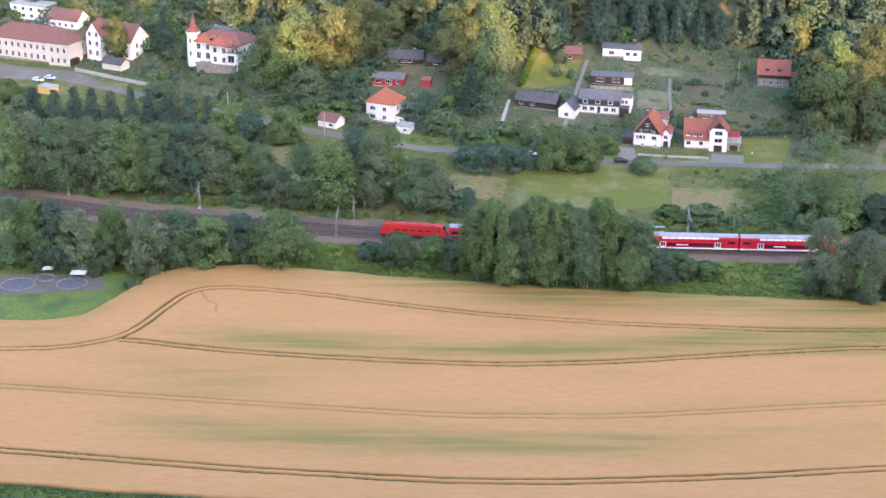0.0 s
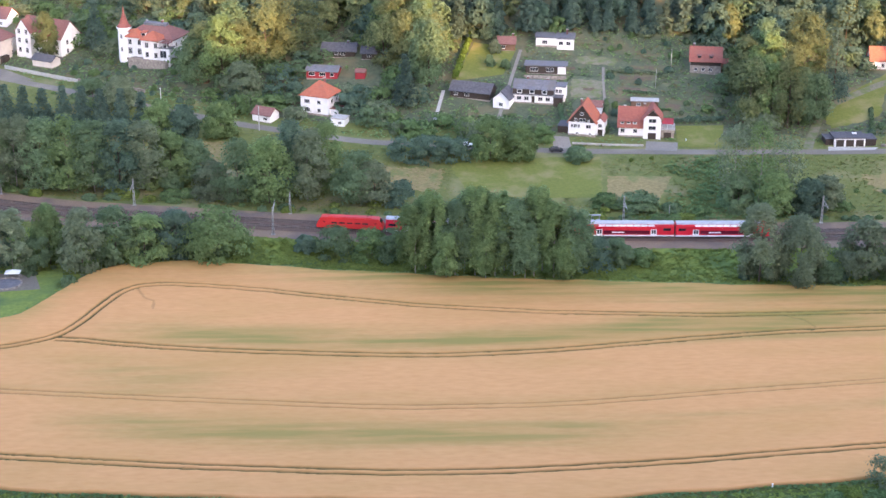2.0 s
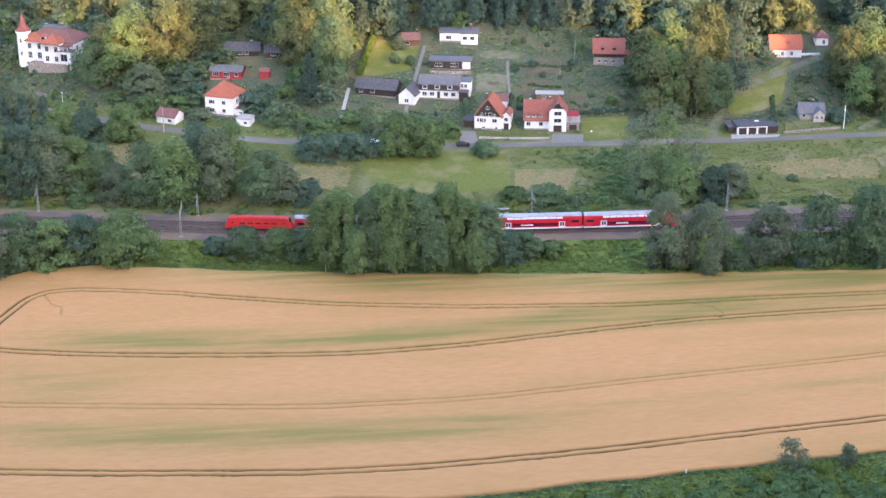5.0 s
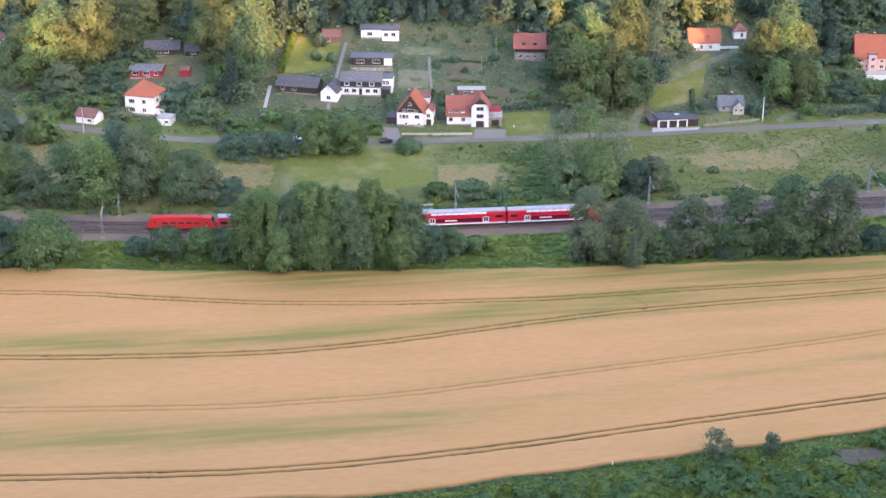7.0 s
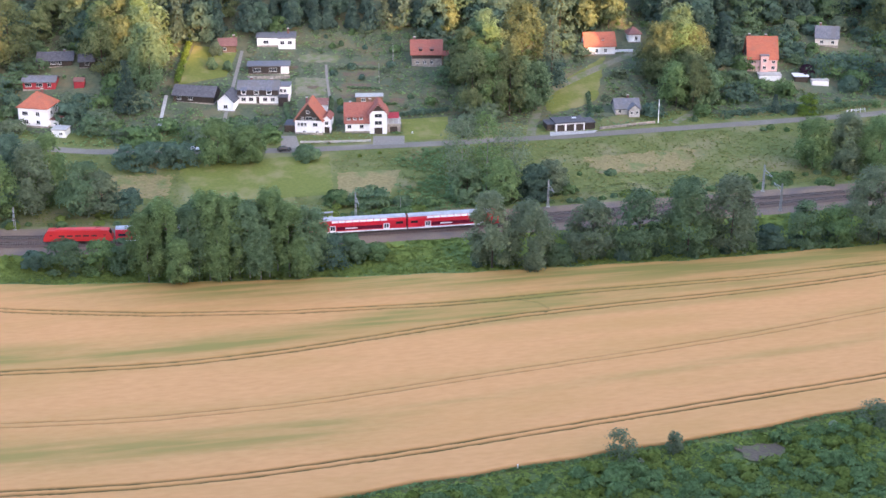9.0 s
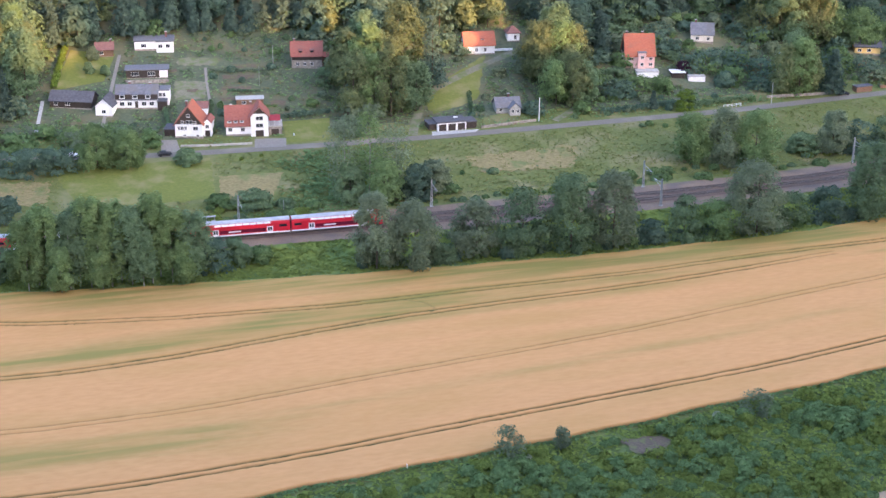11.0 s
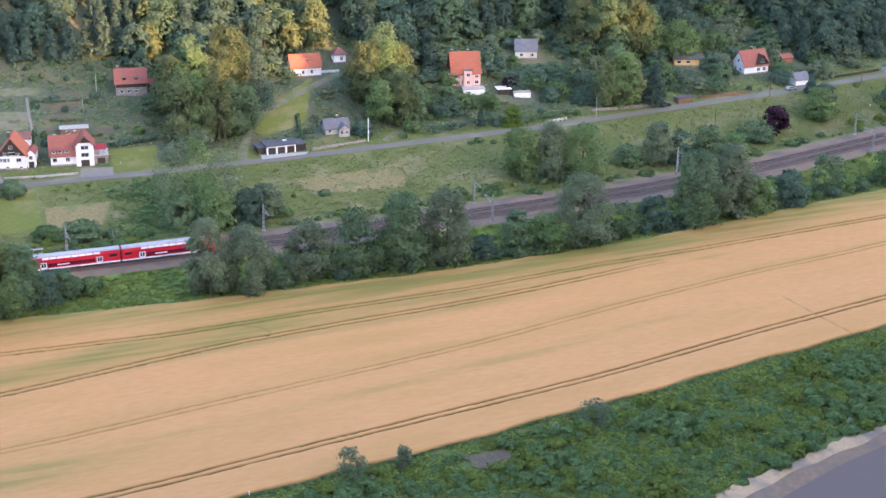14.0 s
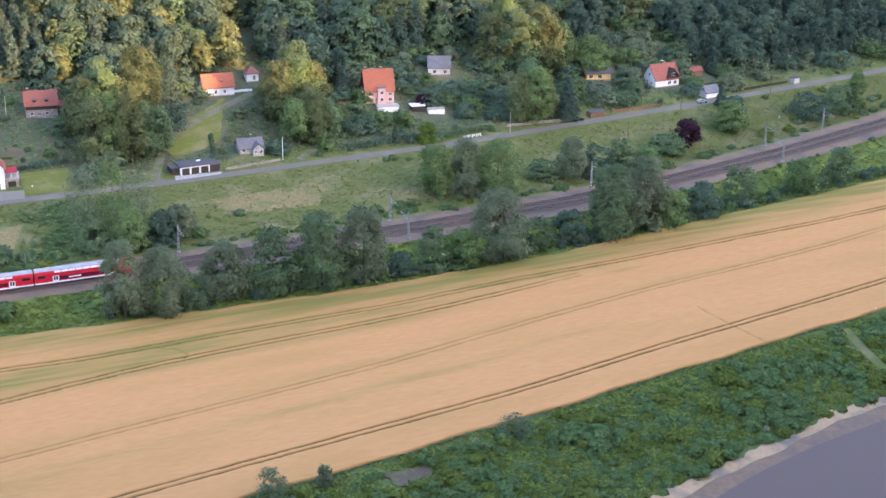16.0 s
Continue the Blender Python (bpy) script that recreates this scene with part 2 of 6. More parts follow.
# ---- helpers for meshes ----
class Shape:
    """Gathers boxes, prisms and quads of one part."""

    def __init__(self):
        self.v, self.f = [], []

    def add(self, verts, faces):
        n = len(self.v)
        self.v += [tuple(p) for p in verts]
        self.f += [tuple(n + i for i in f) for f in faces]
        return self

    def box(self, x0, x1, y0, y1, z0, z1, bevel=0.0):
        if bevel:
            b = bevel
            ring = [(x0 + b, y0), (x1 - b, y0), (x1, y0 + b), (x1, y1 - b), (x1 - b, y1), (x0 + b, y1), (x0, y1 - b), (x0, y0 + b)]
            return self.prism(ring, z0, z1)
        return self.add([(x, y, z) for z in (z0, z1) for x, y in ((x0, y0), (x1, y0), (x1, y1), (x0, y1))],
                        [(3, 2, 1, 0), (4, 5, 6, 7), (0, 1, 5, 4), (1, 2, 6, 5), (2, 3, 7, 6), (3, 0, 4, 7)])

    def prism(self, ring, z0, z1):
        n = len(ring)
        return self.add([(x, y, z) for z in (z0, z1) for x, y in ring],
                        [tuple(range(n))[::-1], tuple(range(n, 2 * n))] + [(i, (i + 1) % n, n + (i + 1) % n, n + i) for i in range(n)])

    def bar(self, a, b, r0, r1=None, sides=6):
        """A round bar from a to b."""
        a, b, r1 = Vector(a), Vector(b), r0 if r1 is None else r1
        w = (b - a).normalized()
        u = w.orthogonal().normalized()
        k = w.cross(u)
        ring = [math.cos(t) * u + math.sin(t) * k for t in (2 * math.pi * i / sides for i in range(sides))]
        return self.add([a + r0 * p for p in ring] + [b + r1 * p for p in ring],
                        [tuple(range(sides))[::-1], tuple(range(sides, 2 * sides))] + [(i, (i + 1) % sides, sides + (i + 1) % sides, sides + i) for i in range(sides)])

    def tube(self, points, radii, sides=7):
        """A tapering limb through points, in one skin."""
        rings = [[p + Vector((r * math.cos(t), r * math.sin(t), 0)) for t in (2 * math.pi * i / sides for i in range(sides))] for p, r in zip(points, radii)]
        faces = [tuple(range(sides))[::-1], tuple(range(sides * (len(rings) - 1), sides * len(rings)))]
        for k in range(len(rings) - 1):
            faces += [(k * sides + i, k * sides + (i + 1) % sides, (k + 1) * sides + (i + 1) % sides, (k + 1) * sides + i) for i in range(sides)]
        return self.add([p for ring in rings for p in ring], faces)

    def extruded(self, outline, x0, x1):
        """An outline in y and z, drawn out along x."""
        n = len(outline)
        return self.add([(x, y, z) for x in (x0, x1) for y, z in outline],
                        [tuple(range(n))[::-1], tuple(range(n, 2 * n))] + [(i, (i + 1) % n, n + (i + 1) % n, n + i) for i in range(n)])

    def slab(self, quad, thick):
        """A roof plane of four corners with a thickness upwards along its normal."""
        q = [Vector(p) for p in quad]
        up = (q[1] - q[0]).cross(q[-1] - q[0]).normalized() * thick
        if up.z < 0:
            up = -up
        n = len(q)
        return self.add(q + [p + up for p in q], [tuple(range(n))[::-1], tuple(range(n, 2 * n))] + [(i, (i + 1) % n, n + (i + 1) % n, n + i) for i in range(n)])

    def mesh(self, name, mat):
        me = bpy.data.meshes.new(name)
        me.from_pydata(self.v, [], self.f)
        me.materials.append(mat)
        bm = bmesh.new()
        bm.from_mesh(me)
        bmesh.ops.recalc_face_normals(bm, faces=bm.faces)
        bm.to_mesh(me)
        bm.free()
        return me


def part(name, shape, mat, parent=None, label="", at=None):
    me = shape.mesh(name, mat) if isinstance(shape, Shape) else shape
    ob = new(name, me)
    if parent is not None:
        ob.parent = parent
    if at is not None:
        ob.matrix_basis = at
    return tagged(ob, label)


def thing(name, m, label, category, group=""):
    ob = new(name)
    ob.matrix_basis = m
    return tagged(ob, label, category, group)


def sheet(name, xs, rows, mat, zfun, smooth=True):
    """A grid mesh: xs and rows (one line of y for each row) with heights."""
    X = np.broadcast_to(xs, rows.shape)
    Z = zfun(X, rows)
    v = np.stack([X, rows, Z], -1).reshape(-1, 3)
    r, c = rows.shape
    i = np.arange(r * c).reshape(r, c)
    q = np.stack([i[:-1, :-1], i[:-1, 1:], i[1:, 1:], i[1:, :-1]], -1).reshape(-1, 4)
    return quads(name, v, q, mat, smooth)


def quads(name, v, q, mat, smooth=False):
    me = bpy.data.meshes.new(name)
    me.vertices.add(len(v))
    me.vertices.foreach_set("co", np.asarray(v, np.float32).ravel())
    me.loops.add(q.size)
    me.loops.foreach_set("vertex_index", q.astype(np.int32).ravel())
    me.polygons.add(len(q))
    me.polygons.foreach_set("loop_start", np.arange(len(q), dtype=np.int32) * q.shape[1])
    me.polygons.foreach_set("use_smooth", np.full(len(q), smooth))
    me.update(calc_edges=True)
    me.materials.append(mat)
    return me


def structure(name, me, label, category):
    return tagged(new(name, me), label, category, kind="structure")


# ---- the lie of the land ----
NEAR = ((-600, 330), (-260, 305), (-90, 294), (-55, 289), (34, 283), (79, 289), (105, 291), (162, 299), (232, 310), (286, 318), (420, 345), (700, 420))
FAR = ((-600, 430), (-260, 372), (-111, 376), (-95, 377), (-85, 386), (-81, 403), (-74, 413), (-52, 416), (-13, 408), (32, 401), (91, 395), (158, 391), (220, 392), (285, 401), (364, 411), (480, 430), (700, 500))
RAIL = ((-600, 660), (-260, 512), (-131, 463), (-91, 450), (-24, 437), (20, 430), (58, 427.5), (100, 426), (195, 426.5), (250, 429), (300, 436), (355, 448), (410, 463), (600, 530))
ROAD = ((-600, 860), (-300, 690), (-166, 602), (-108, 564), (-46, 523), (-5, 503), (56, 492), (109, 489.5), (148, 489), (221, 491), (250, 492), (347, 502), (444, 515), (700, 570))
SHORE = ((-600, 245), (-100, 229), (0, 231), (120, 237), (167, 246.5), (188, 254.2), (202, 259.6), (225, 265.8), (247, 269.4), (300, 280), (400, 301), (700, 385))


def along(table, x):
    """A smooth line of the plan: its y at x."""
    xs, ys = zip(*table)
    return np.mean([np.interp(np.asarray(x, float) + s, xs, ys) for s in (-5, -2.5, 0, 2.5, 5)], axis=0)


def lumps(x, y, size):
    return np.sin(x / size + 1.3 * np.sin(y / size * 0.7)) * np.sin(y / size * 0.9 + np.sin(x / size * 0.6))


def height(x, y):
    """The ground's z: river bed, bank, field, railway bed, meadow, road and hillside."""
    x, y = np.asarray(x, float), np.asarray(y, float)
    n, f, r, d, s = (along(c, x) for c in (NEAR, FAR, RAIL, ROAD, SHORE))
    z = np.interp((y - s) / np.maximum(n - s, 1), (-0.6, -0.1, 0, 0.12, 0.4, 0.93, 1), (-6, -3.6, -3.0, -2.4, -1.6, -0.2, 0))
    z = np.where(y > f, np.interp(y, (0, 1), (0, 0)) + 2.2 * np.clip((y - (r - 18)) / 7, 0, 1), z)
    back = np.clip((y - r - 16) / np.maximum(d - 4 - r - 16, 1), 0, 1)
    z = np.where(y > r + 10, 2.2 - 0.6 * np.clip((y - r - 10) / 6, 0, 1) + 4.4 * back ** 1.2 + 0.25 * lumps(x, y, 9) * np.sin(back * np.pi), z)
    up = y - d - 4
    hill = np.interp(up, (0, 20, 70, 140, 500, 900), (0, 2.0, 14.5, 41, 240, 300))
    z = np.where(up > 0, 6 + hill + 0.5 * lumps(x, y, 23) * np.clip(up / 30, 0, 1), z)
    return z


# The unseen rock terrace of the viewpoint, on this side of the river: its evening shadow lies over the valley floor;
# its heights and notches are made up to shade or sunlight chosen trees and roofs.
SHADE_RIDGE = ((-3000, 160), (40, 161), (60, 215), (133, 215), (138, 165), (150, 165), (156, 215), (162, 180), (172, 180), (178, 205), (182, 205), (187, 162), (224, 161), (231, 205), (246, 205), (252, 160),
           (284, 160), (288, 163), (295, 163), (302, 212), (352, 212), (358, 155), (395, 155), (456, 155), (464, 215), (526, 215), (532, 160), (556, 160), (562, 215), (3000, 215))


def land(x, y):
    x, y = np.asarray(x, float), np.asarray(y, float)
    # Added ridge: high where shade is wanted, notched to let sun through.
    top = np.where(y > -14, np.interp(x, *zip(*SHADE_RIDGE)), 150.0) + 1.2 * lumps(x, y, 14) * (np.hypot(x, y) > 12)
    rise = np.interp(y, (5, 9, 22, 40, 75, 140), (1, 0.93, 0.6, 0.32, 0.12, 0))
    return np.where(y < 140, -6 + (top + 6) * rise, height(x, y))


def spaced(*runs):
    return np.unique(np.concatenate([np.arange(a, b, s) for a, b, s in runs]))


xs = spaced((-3000, -300, 150), (-300, -200, 10), (-200, 580, 3), (580, 700, 10), (700, 3001, 100))
ys = spaced((-3000, -100, 300), (-100, -20, 20), (-20, 24, 2), (24, 150, 4), (150, 230, 10), (230, 620, 1.5), (620, 800, 6), (800, 3001, 100))
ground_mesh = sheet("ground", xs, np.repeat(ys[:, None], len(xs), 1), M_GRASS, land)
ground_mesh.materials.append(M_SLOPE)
# M_ROCK covers the unseen near side, with the light-shaping ridge.
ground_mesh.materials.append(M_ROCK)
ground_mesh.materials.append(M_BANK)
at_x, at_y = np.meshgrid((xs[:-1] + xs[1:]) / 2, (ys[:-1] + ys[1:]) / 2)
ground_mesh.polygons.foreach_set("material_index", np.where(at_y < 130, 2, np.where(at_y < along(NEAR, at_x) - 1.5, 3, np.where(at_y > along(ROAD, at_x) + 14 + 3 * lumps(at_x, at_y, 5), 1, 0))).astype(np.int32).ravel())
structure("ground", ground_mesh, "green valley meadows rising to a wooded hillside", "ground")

xs = spaced((-900, -300, 60), (-300, 600, 10), (600, 901, 60))
shore = along(SHORE, xs)
structure("water", sheet("water", xs, np.stack([shore - d for d in (160, 100, 60, 30, 10, -4)]), water_material(), lambda x, y: -3.0 + 0 * x), "dark grey river with a calm surface", "river")

xs = spaced((60, 420, 1.5))


def beach_height(x, y):
    return land(x, y) + 0.1


shore = along(SHORE, xs)
inland = 7.6 + 1.5 * np.sin(xs / 13 + 1.0) + 0.9 * np.sin(xs / 3.1) * np.sin(xs / 7.3 + 1) + 0.6 * np.sin(xs / 1.3 + 2 * np.sin(xs / 4.1))
wet = 3.6 + 0.8 * np.sin(xs / 9) + 0.3 * np.sin(xs / 2.3)
structure("wet_shore", sheet("wet_shore", xs, np.stack([shore - 5 + (wet + 5.4) * t for t in np.linspace(0, 1, 7)]), M_WETSAND, lambda x, y: land(x, y) + 0.06), "dark wet sand at the water's edge", "shore")
structure("shore", sheet("shore", xs, np.stack([shore + wet + (inland - wet) * t for t in np.linspace(0, 1, 7)]), M_SAND, beach_height), "pale shingle beach along the river", "shore")

# ---- the wheat field ----
TRAM_FIRST = ((-260, 352), (-107, 360), (-95, 360.8), (-87.6, 362.7), (-79, 367.5), (-75.2, 373.3), (-71.9, 382.8), (-69.1, 392.2), (-65.5, 397.7), (-61.4, 400), (-55.6, 400.4), (-45, 398.9), (-30, 395.4), (-15.4, 390.9), (11, 384), (42, 379.1), (84, 375.9), (121, 376.9), (165, 377), (204, 380.2), (241, 381.2), (292, 384), (318, 385.3), (480, 402))
TRAM_SECOND = ((-79, 367), (-70.4, 364.8), (-55, 360.9), (-27.8, 357.2), (10.3, 353.9), (39.7, 355.9), (67.5, 360.8), (95.8, 365.1), (119.6, 366.7), (161, 368.5), (178, 370), (197, 372.4), (226, 376.5))
TRAM_THIRD = ((-260, 358), (-102, 340), (-49, 333), (2, 327), (40, 327.5), (79, 333), (123, 338.5), (150, 342.2), (204, 353), (243, 359.4), (272, 362.3), (304, 366.7), (480, 402))
TRAM_FOURTH = ((-260, 325), (-93, 309.1), (-44.5, 302.1), (0.4, 297.7), (25.4, 297.7), (60.4, 300.6), (93, 305), (172.5, 314.5), (220, 323.4), (277, 332.2), (480, 368))


def gentle(table, x, width):
    a, b = zip(*table)
    return np.mean([np.interp(x + s, a, b) for s in np.linspace(-width, width, 7)], axis=0)


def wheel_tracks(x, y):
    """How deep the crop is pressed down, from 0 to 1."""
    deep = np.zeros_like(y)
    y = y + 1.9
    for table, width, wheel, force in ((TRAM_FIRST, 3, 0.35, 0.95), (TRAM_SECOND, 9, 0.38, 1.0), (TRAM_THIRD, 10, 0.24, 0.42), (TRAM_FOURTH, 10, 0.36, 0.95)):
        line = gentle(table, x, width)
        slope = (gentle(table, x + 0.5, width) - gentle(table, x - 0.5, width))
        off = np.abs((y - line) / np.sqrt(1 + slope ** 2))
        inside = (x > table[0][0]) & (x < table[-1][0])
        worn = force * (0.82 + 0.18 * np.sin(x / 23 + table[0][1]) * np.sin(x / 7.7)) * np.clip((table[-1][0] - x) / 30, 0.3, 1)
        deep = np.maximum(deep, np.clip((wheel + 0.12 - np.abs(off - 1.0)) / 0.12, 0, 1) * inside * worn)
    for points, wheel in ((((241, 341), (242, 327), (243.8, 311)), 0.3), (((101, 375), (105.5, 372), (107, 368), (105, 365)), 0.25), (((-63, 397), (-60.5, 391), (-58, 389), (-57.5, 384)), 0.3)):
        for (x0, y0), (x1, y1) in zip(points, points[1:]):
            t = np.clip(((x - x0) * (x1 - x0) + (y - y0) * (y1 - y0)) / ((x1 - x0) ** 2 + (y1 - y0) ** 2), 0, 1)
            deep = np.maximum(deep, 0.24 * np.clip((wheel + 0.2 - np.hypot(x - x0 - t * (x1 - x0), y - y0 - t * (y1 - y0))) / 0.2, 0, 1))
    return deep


def drifts(x, y):
    """Where weeds and late green stems stand in the crop."""
    far, near = along(FAR, x), along(NEAR, x)
    second, fourth = gentle(TRAM_SECOND, x, 12), gentle(TRAM_FOURTH, x, 14)
    first = gentle(TRAM_FIRST, x, 6)
    g = 1.5 * np.exp(-((far - y) / 13.0) ** 2) * np.clip((x + 50) / 70, 0.3, 1)
    g += 0.95 * np.exp(-((y - second - 5.5) / 6.5) ** 2) * np.clip((x + 75) / 25, 0, 1) * np.clip((150 - x) / 60, 0, 1)
    g += 0.55 * np.clip((first - y) / 3, 0, 1) * np.clip((y - second + 2) / 3, 0, 1) * np.clip((x - 50) / 40, 0, 1) * np.clip((250 - x) / 60, 0, 1)
    g += 0.6 * np.exp(-((y - second + 4) / 3.0) ** 2) * np.clip((x - 60) / 40, 0, 1) * np.clip((215 - x) / 60, 0, 1)
    g += 0.85 * np.exp(-((y - fourth - 14) / 6) ** 2) * np.clip((x + 78) / 25, 0, 1) * np.clip((70 - x) / 30, 0, 1)
    g += 0.4 * np.exp(-((y - fourth - 17) / 2.2) ** 2) * np.clip((x - 55) / 15, 0, 1) * np.clip((230 - x) / 40, 0, 1)
    g += 0.55 * np.exp(-((y - second + 18) / 8) ** 2) * np.exp(-((x + 56) / 20) ** 2)
    g += 0.5 * np.exp(-((y - first + 9) / 1.0) ** 2) * np.exp(-((x - 238) / 6) ** 2)
    g += 0.2 * np.exp(-((y - gentle(TRAM_THIRD, x, 10)) / 3.0) ** 2)
    return np.clip(g, 0, 1)


xs = spaced((-300, -125, 5), (-125, -50, 0.45), (-50, 99, 2), (99, 110, 0.5), (110, 238, 2), (238, 247, 0.5), (247, 320, 2), (320, 481, 5))
near, far = along(NEAR, xs) + 0.6 * np.sin(xs / 5) * np.sin(xs / 13), along(FAR, xs) - 1 + 0.5 * np.sin(xs / 3.1) * np.sin(xs / 11)
steps = np.linspace(0, 1, 420)
rows = near + (far - near) * steps[:, None]


def crop_height(x, y):
    edge = np.minimum(np.arange(len(steps)), np.arange(len(steps))[::-1])[:, None]
    tall = 0.88 + 0.05 * lumps(x, y, 2.1) + 0.04 * lumps(y, x, 0.8)
    return np.where(edge == 0, 0.02, tall * (1 - 0.85 * wheel_tracks(x, y)))


wheat = sheet("wheat_field", xs, rows, wheat_material(), crop_height)
drift = wheat.attributes.new("green_drift", "FLOAT", "POINT")
drift.data.foreach_set("value", drifts(np.broadcast_to(xs, rows.shape), rows).astype(np.float32).ravel())
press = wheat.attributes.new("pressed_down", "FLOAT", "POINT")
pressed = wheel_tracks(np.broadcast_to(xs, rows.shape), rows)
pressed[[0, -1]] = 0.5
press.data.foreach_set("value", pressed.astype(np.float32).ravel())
structure("wheat_field", wheat, "ripe golden wheat field with green drifts and tractor tracks", "field")


def ribbon(name, table, x0, x1, step, offsets, mat, label, category, lift=0.12, wave=0.0):
    xs = np.arange(x0, x1, step)
    mid = along(table, xs)
    slope = np.gradient(mid, xs)
    rows = np.stack([mid + o * np.sqrt(1 + slope ** 2) + wave * np.sin(xs / 4.3 + o) * np.sin(xs / 11) for o in offsets])
    return structure(name, sheet(name, xs, rows, mat, lambda x, y: land(x, y) + lift), label, category)


# ---- the green verge between field and railway ----
xs = spaced((-300, 520, 2.5))
low, high = along(FAR, xs) - 1.5, along(RAIL, xs) - 10.4
structure("verge", sheet("verge", xs, np.stack([low + (high - low) * t for t in np.linspace(0, 1, 12)]), M_VERGE, lambda x, y: land(x, y) + 0.09), "lush green grass verge beside the railway", "verge")

# ---- railway ----
ribbon("railway_bed", RAIL, -300, 560, 3, (-10.6, -9.5, -7, -4, 0, 4, 7, 9.5), M_BALLAST, "grey ballast bed of a two-track railway", "railway", 0.12, 0.25)
ribbon("track_ballast", RAIL, -300, 560, 3, (-5.2, -5.0, -2.2, 0, 2.2, 4.0, 4.2), M_TRACKBED, "brown rusty ballast under the tracks", "railway", 0.3, 0.1)


def rail_track(offset):
    xs = np.arange(-300, 560, 2.0)
    mid = along(RAIL, xs)
    tilt = np.sqrt(1 + np.gradient(mid, xs) ** 2)
    line = Shape()
    for side in (-0.75, 0.75):
        for a in range(len(xs) - 1):
            p, q = [(xs[i], mid[i] + (offset + side) * tilt[i]) for i in (a, a + 1)]
            line.add([(p[0], p[1] - 0.04, 2.62), (p[0], p[1] + 0.04, 2.62), (q[0], q[1] + 0.04, 2.62), (q[0], q[1] - 0.04, 2.62),
                      (p[0], p[1] - 0.04, 2.78), (p[0], p[1] + 0.04, 2.78), (q[0], q[1] + 0.04, 2.78), (q[0], q[1] - 0.04, 2.78)],
                     [(4, 5, 6, 7), (0, 3, 7, 4), (1, 5, 6, 2)])
    me = bpy.data.meshes.new("rails")
    me.from_pydata(line.v, [], line.f)
    me.materials.append(M_RAIL)
    track = thing("railway_track", Matrix(), "steel rails on concrete sleepers in brown ballast", "railway track", "main line tracks")
    track["kind"] = "structure"
    part("rails", me, M_RAIL, track)
    ties = Shape()
    for x in np.arange(-220, 480, 0.65):
        y = float(along(RAIL, x)) + offset
        ties.box(x - 0.13, x + 0.13, y - 1.3, y + 1.3, 2.5, 2.63)
    me = bpy.data.meshes.new("sleepers")
    me.from_pydata(ties.v, [], ties.f)
    me.materials.append(M_SLEEPER)
    tagged(part("sleepers", me, M_SLEEPER, track), kind="stuff")


for offset in (-2.2, 2.2):
    rail_track(offset)

# ---- road, drives and paths ----
ribbon("road", ROAD, -330, 620, 4, (-2.5, -2.2, 0, 2.2, 2.5), M_ASPHALT, "narrow grey asphalt valley road", "road", 0.14)

# ---- the train ----
TRACK = -2.2


def rail_pose(x, lift=2.78):
    a, b = float(along(RAIL, x - 8)), float(along(RAIL, x + 8))
    return pose(x, float(along(RAIL, x)) + TRACK, lift, 0, 0, math.degrees(math.atan2(b - a, 16)))


def bogie(parent, x):
    frame_part = part("bogie", Shape().box(x - 1.7, x + 1.7, -1.1, 1.1, 0.45, 0.8, 0.15), M_UNDER, parent)
    for dx in (-1.25, 1.25):
        for y in (-0.8, 0.68):
            part("wheel", Shape().bar((x + dx, y, 0.45), (x + dx, y + 0.12, 0.45), 0.45, sides=12), M_RAIL, frame_part)


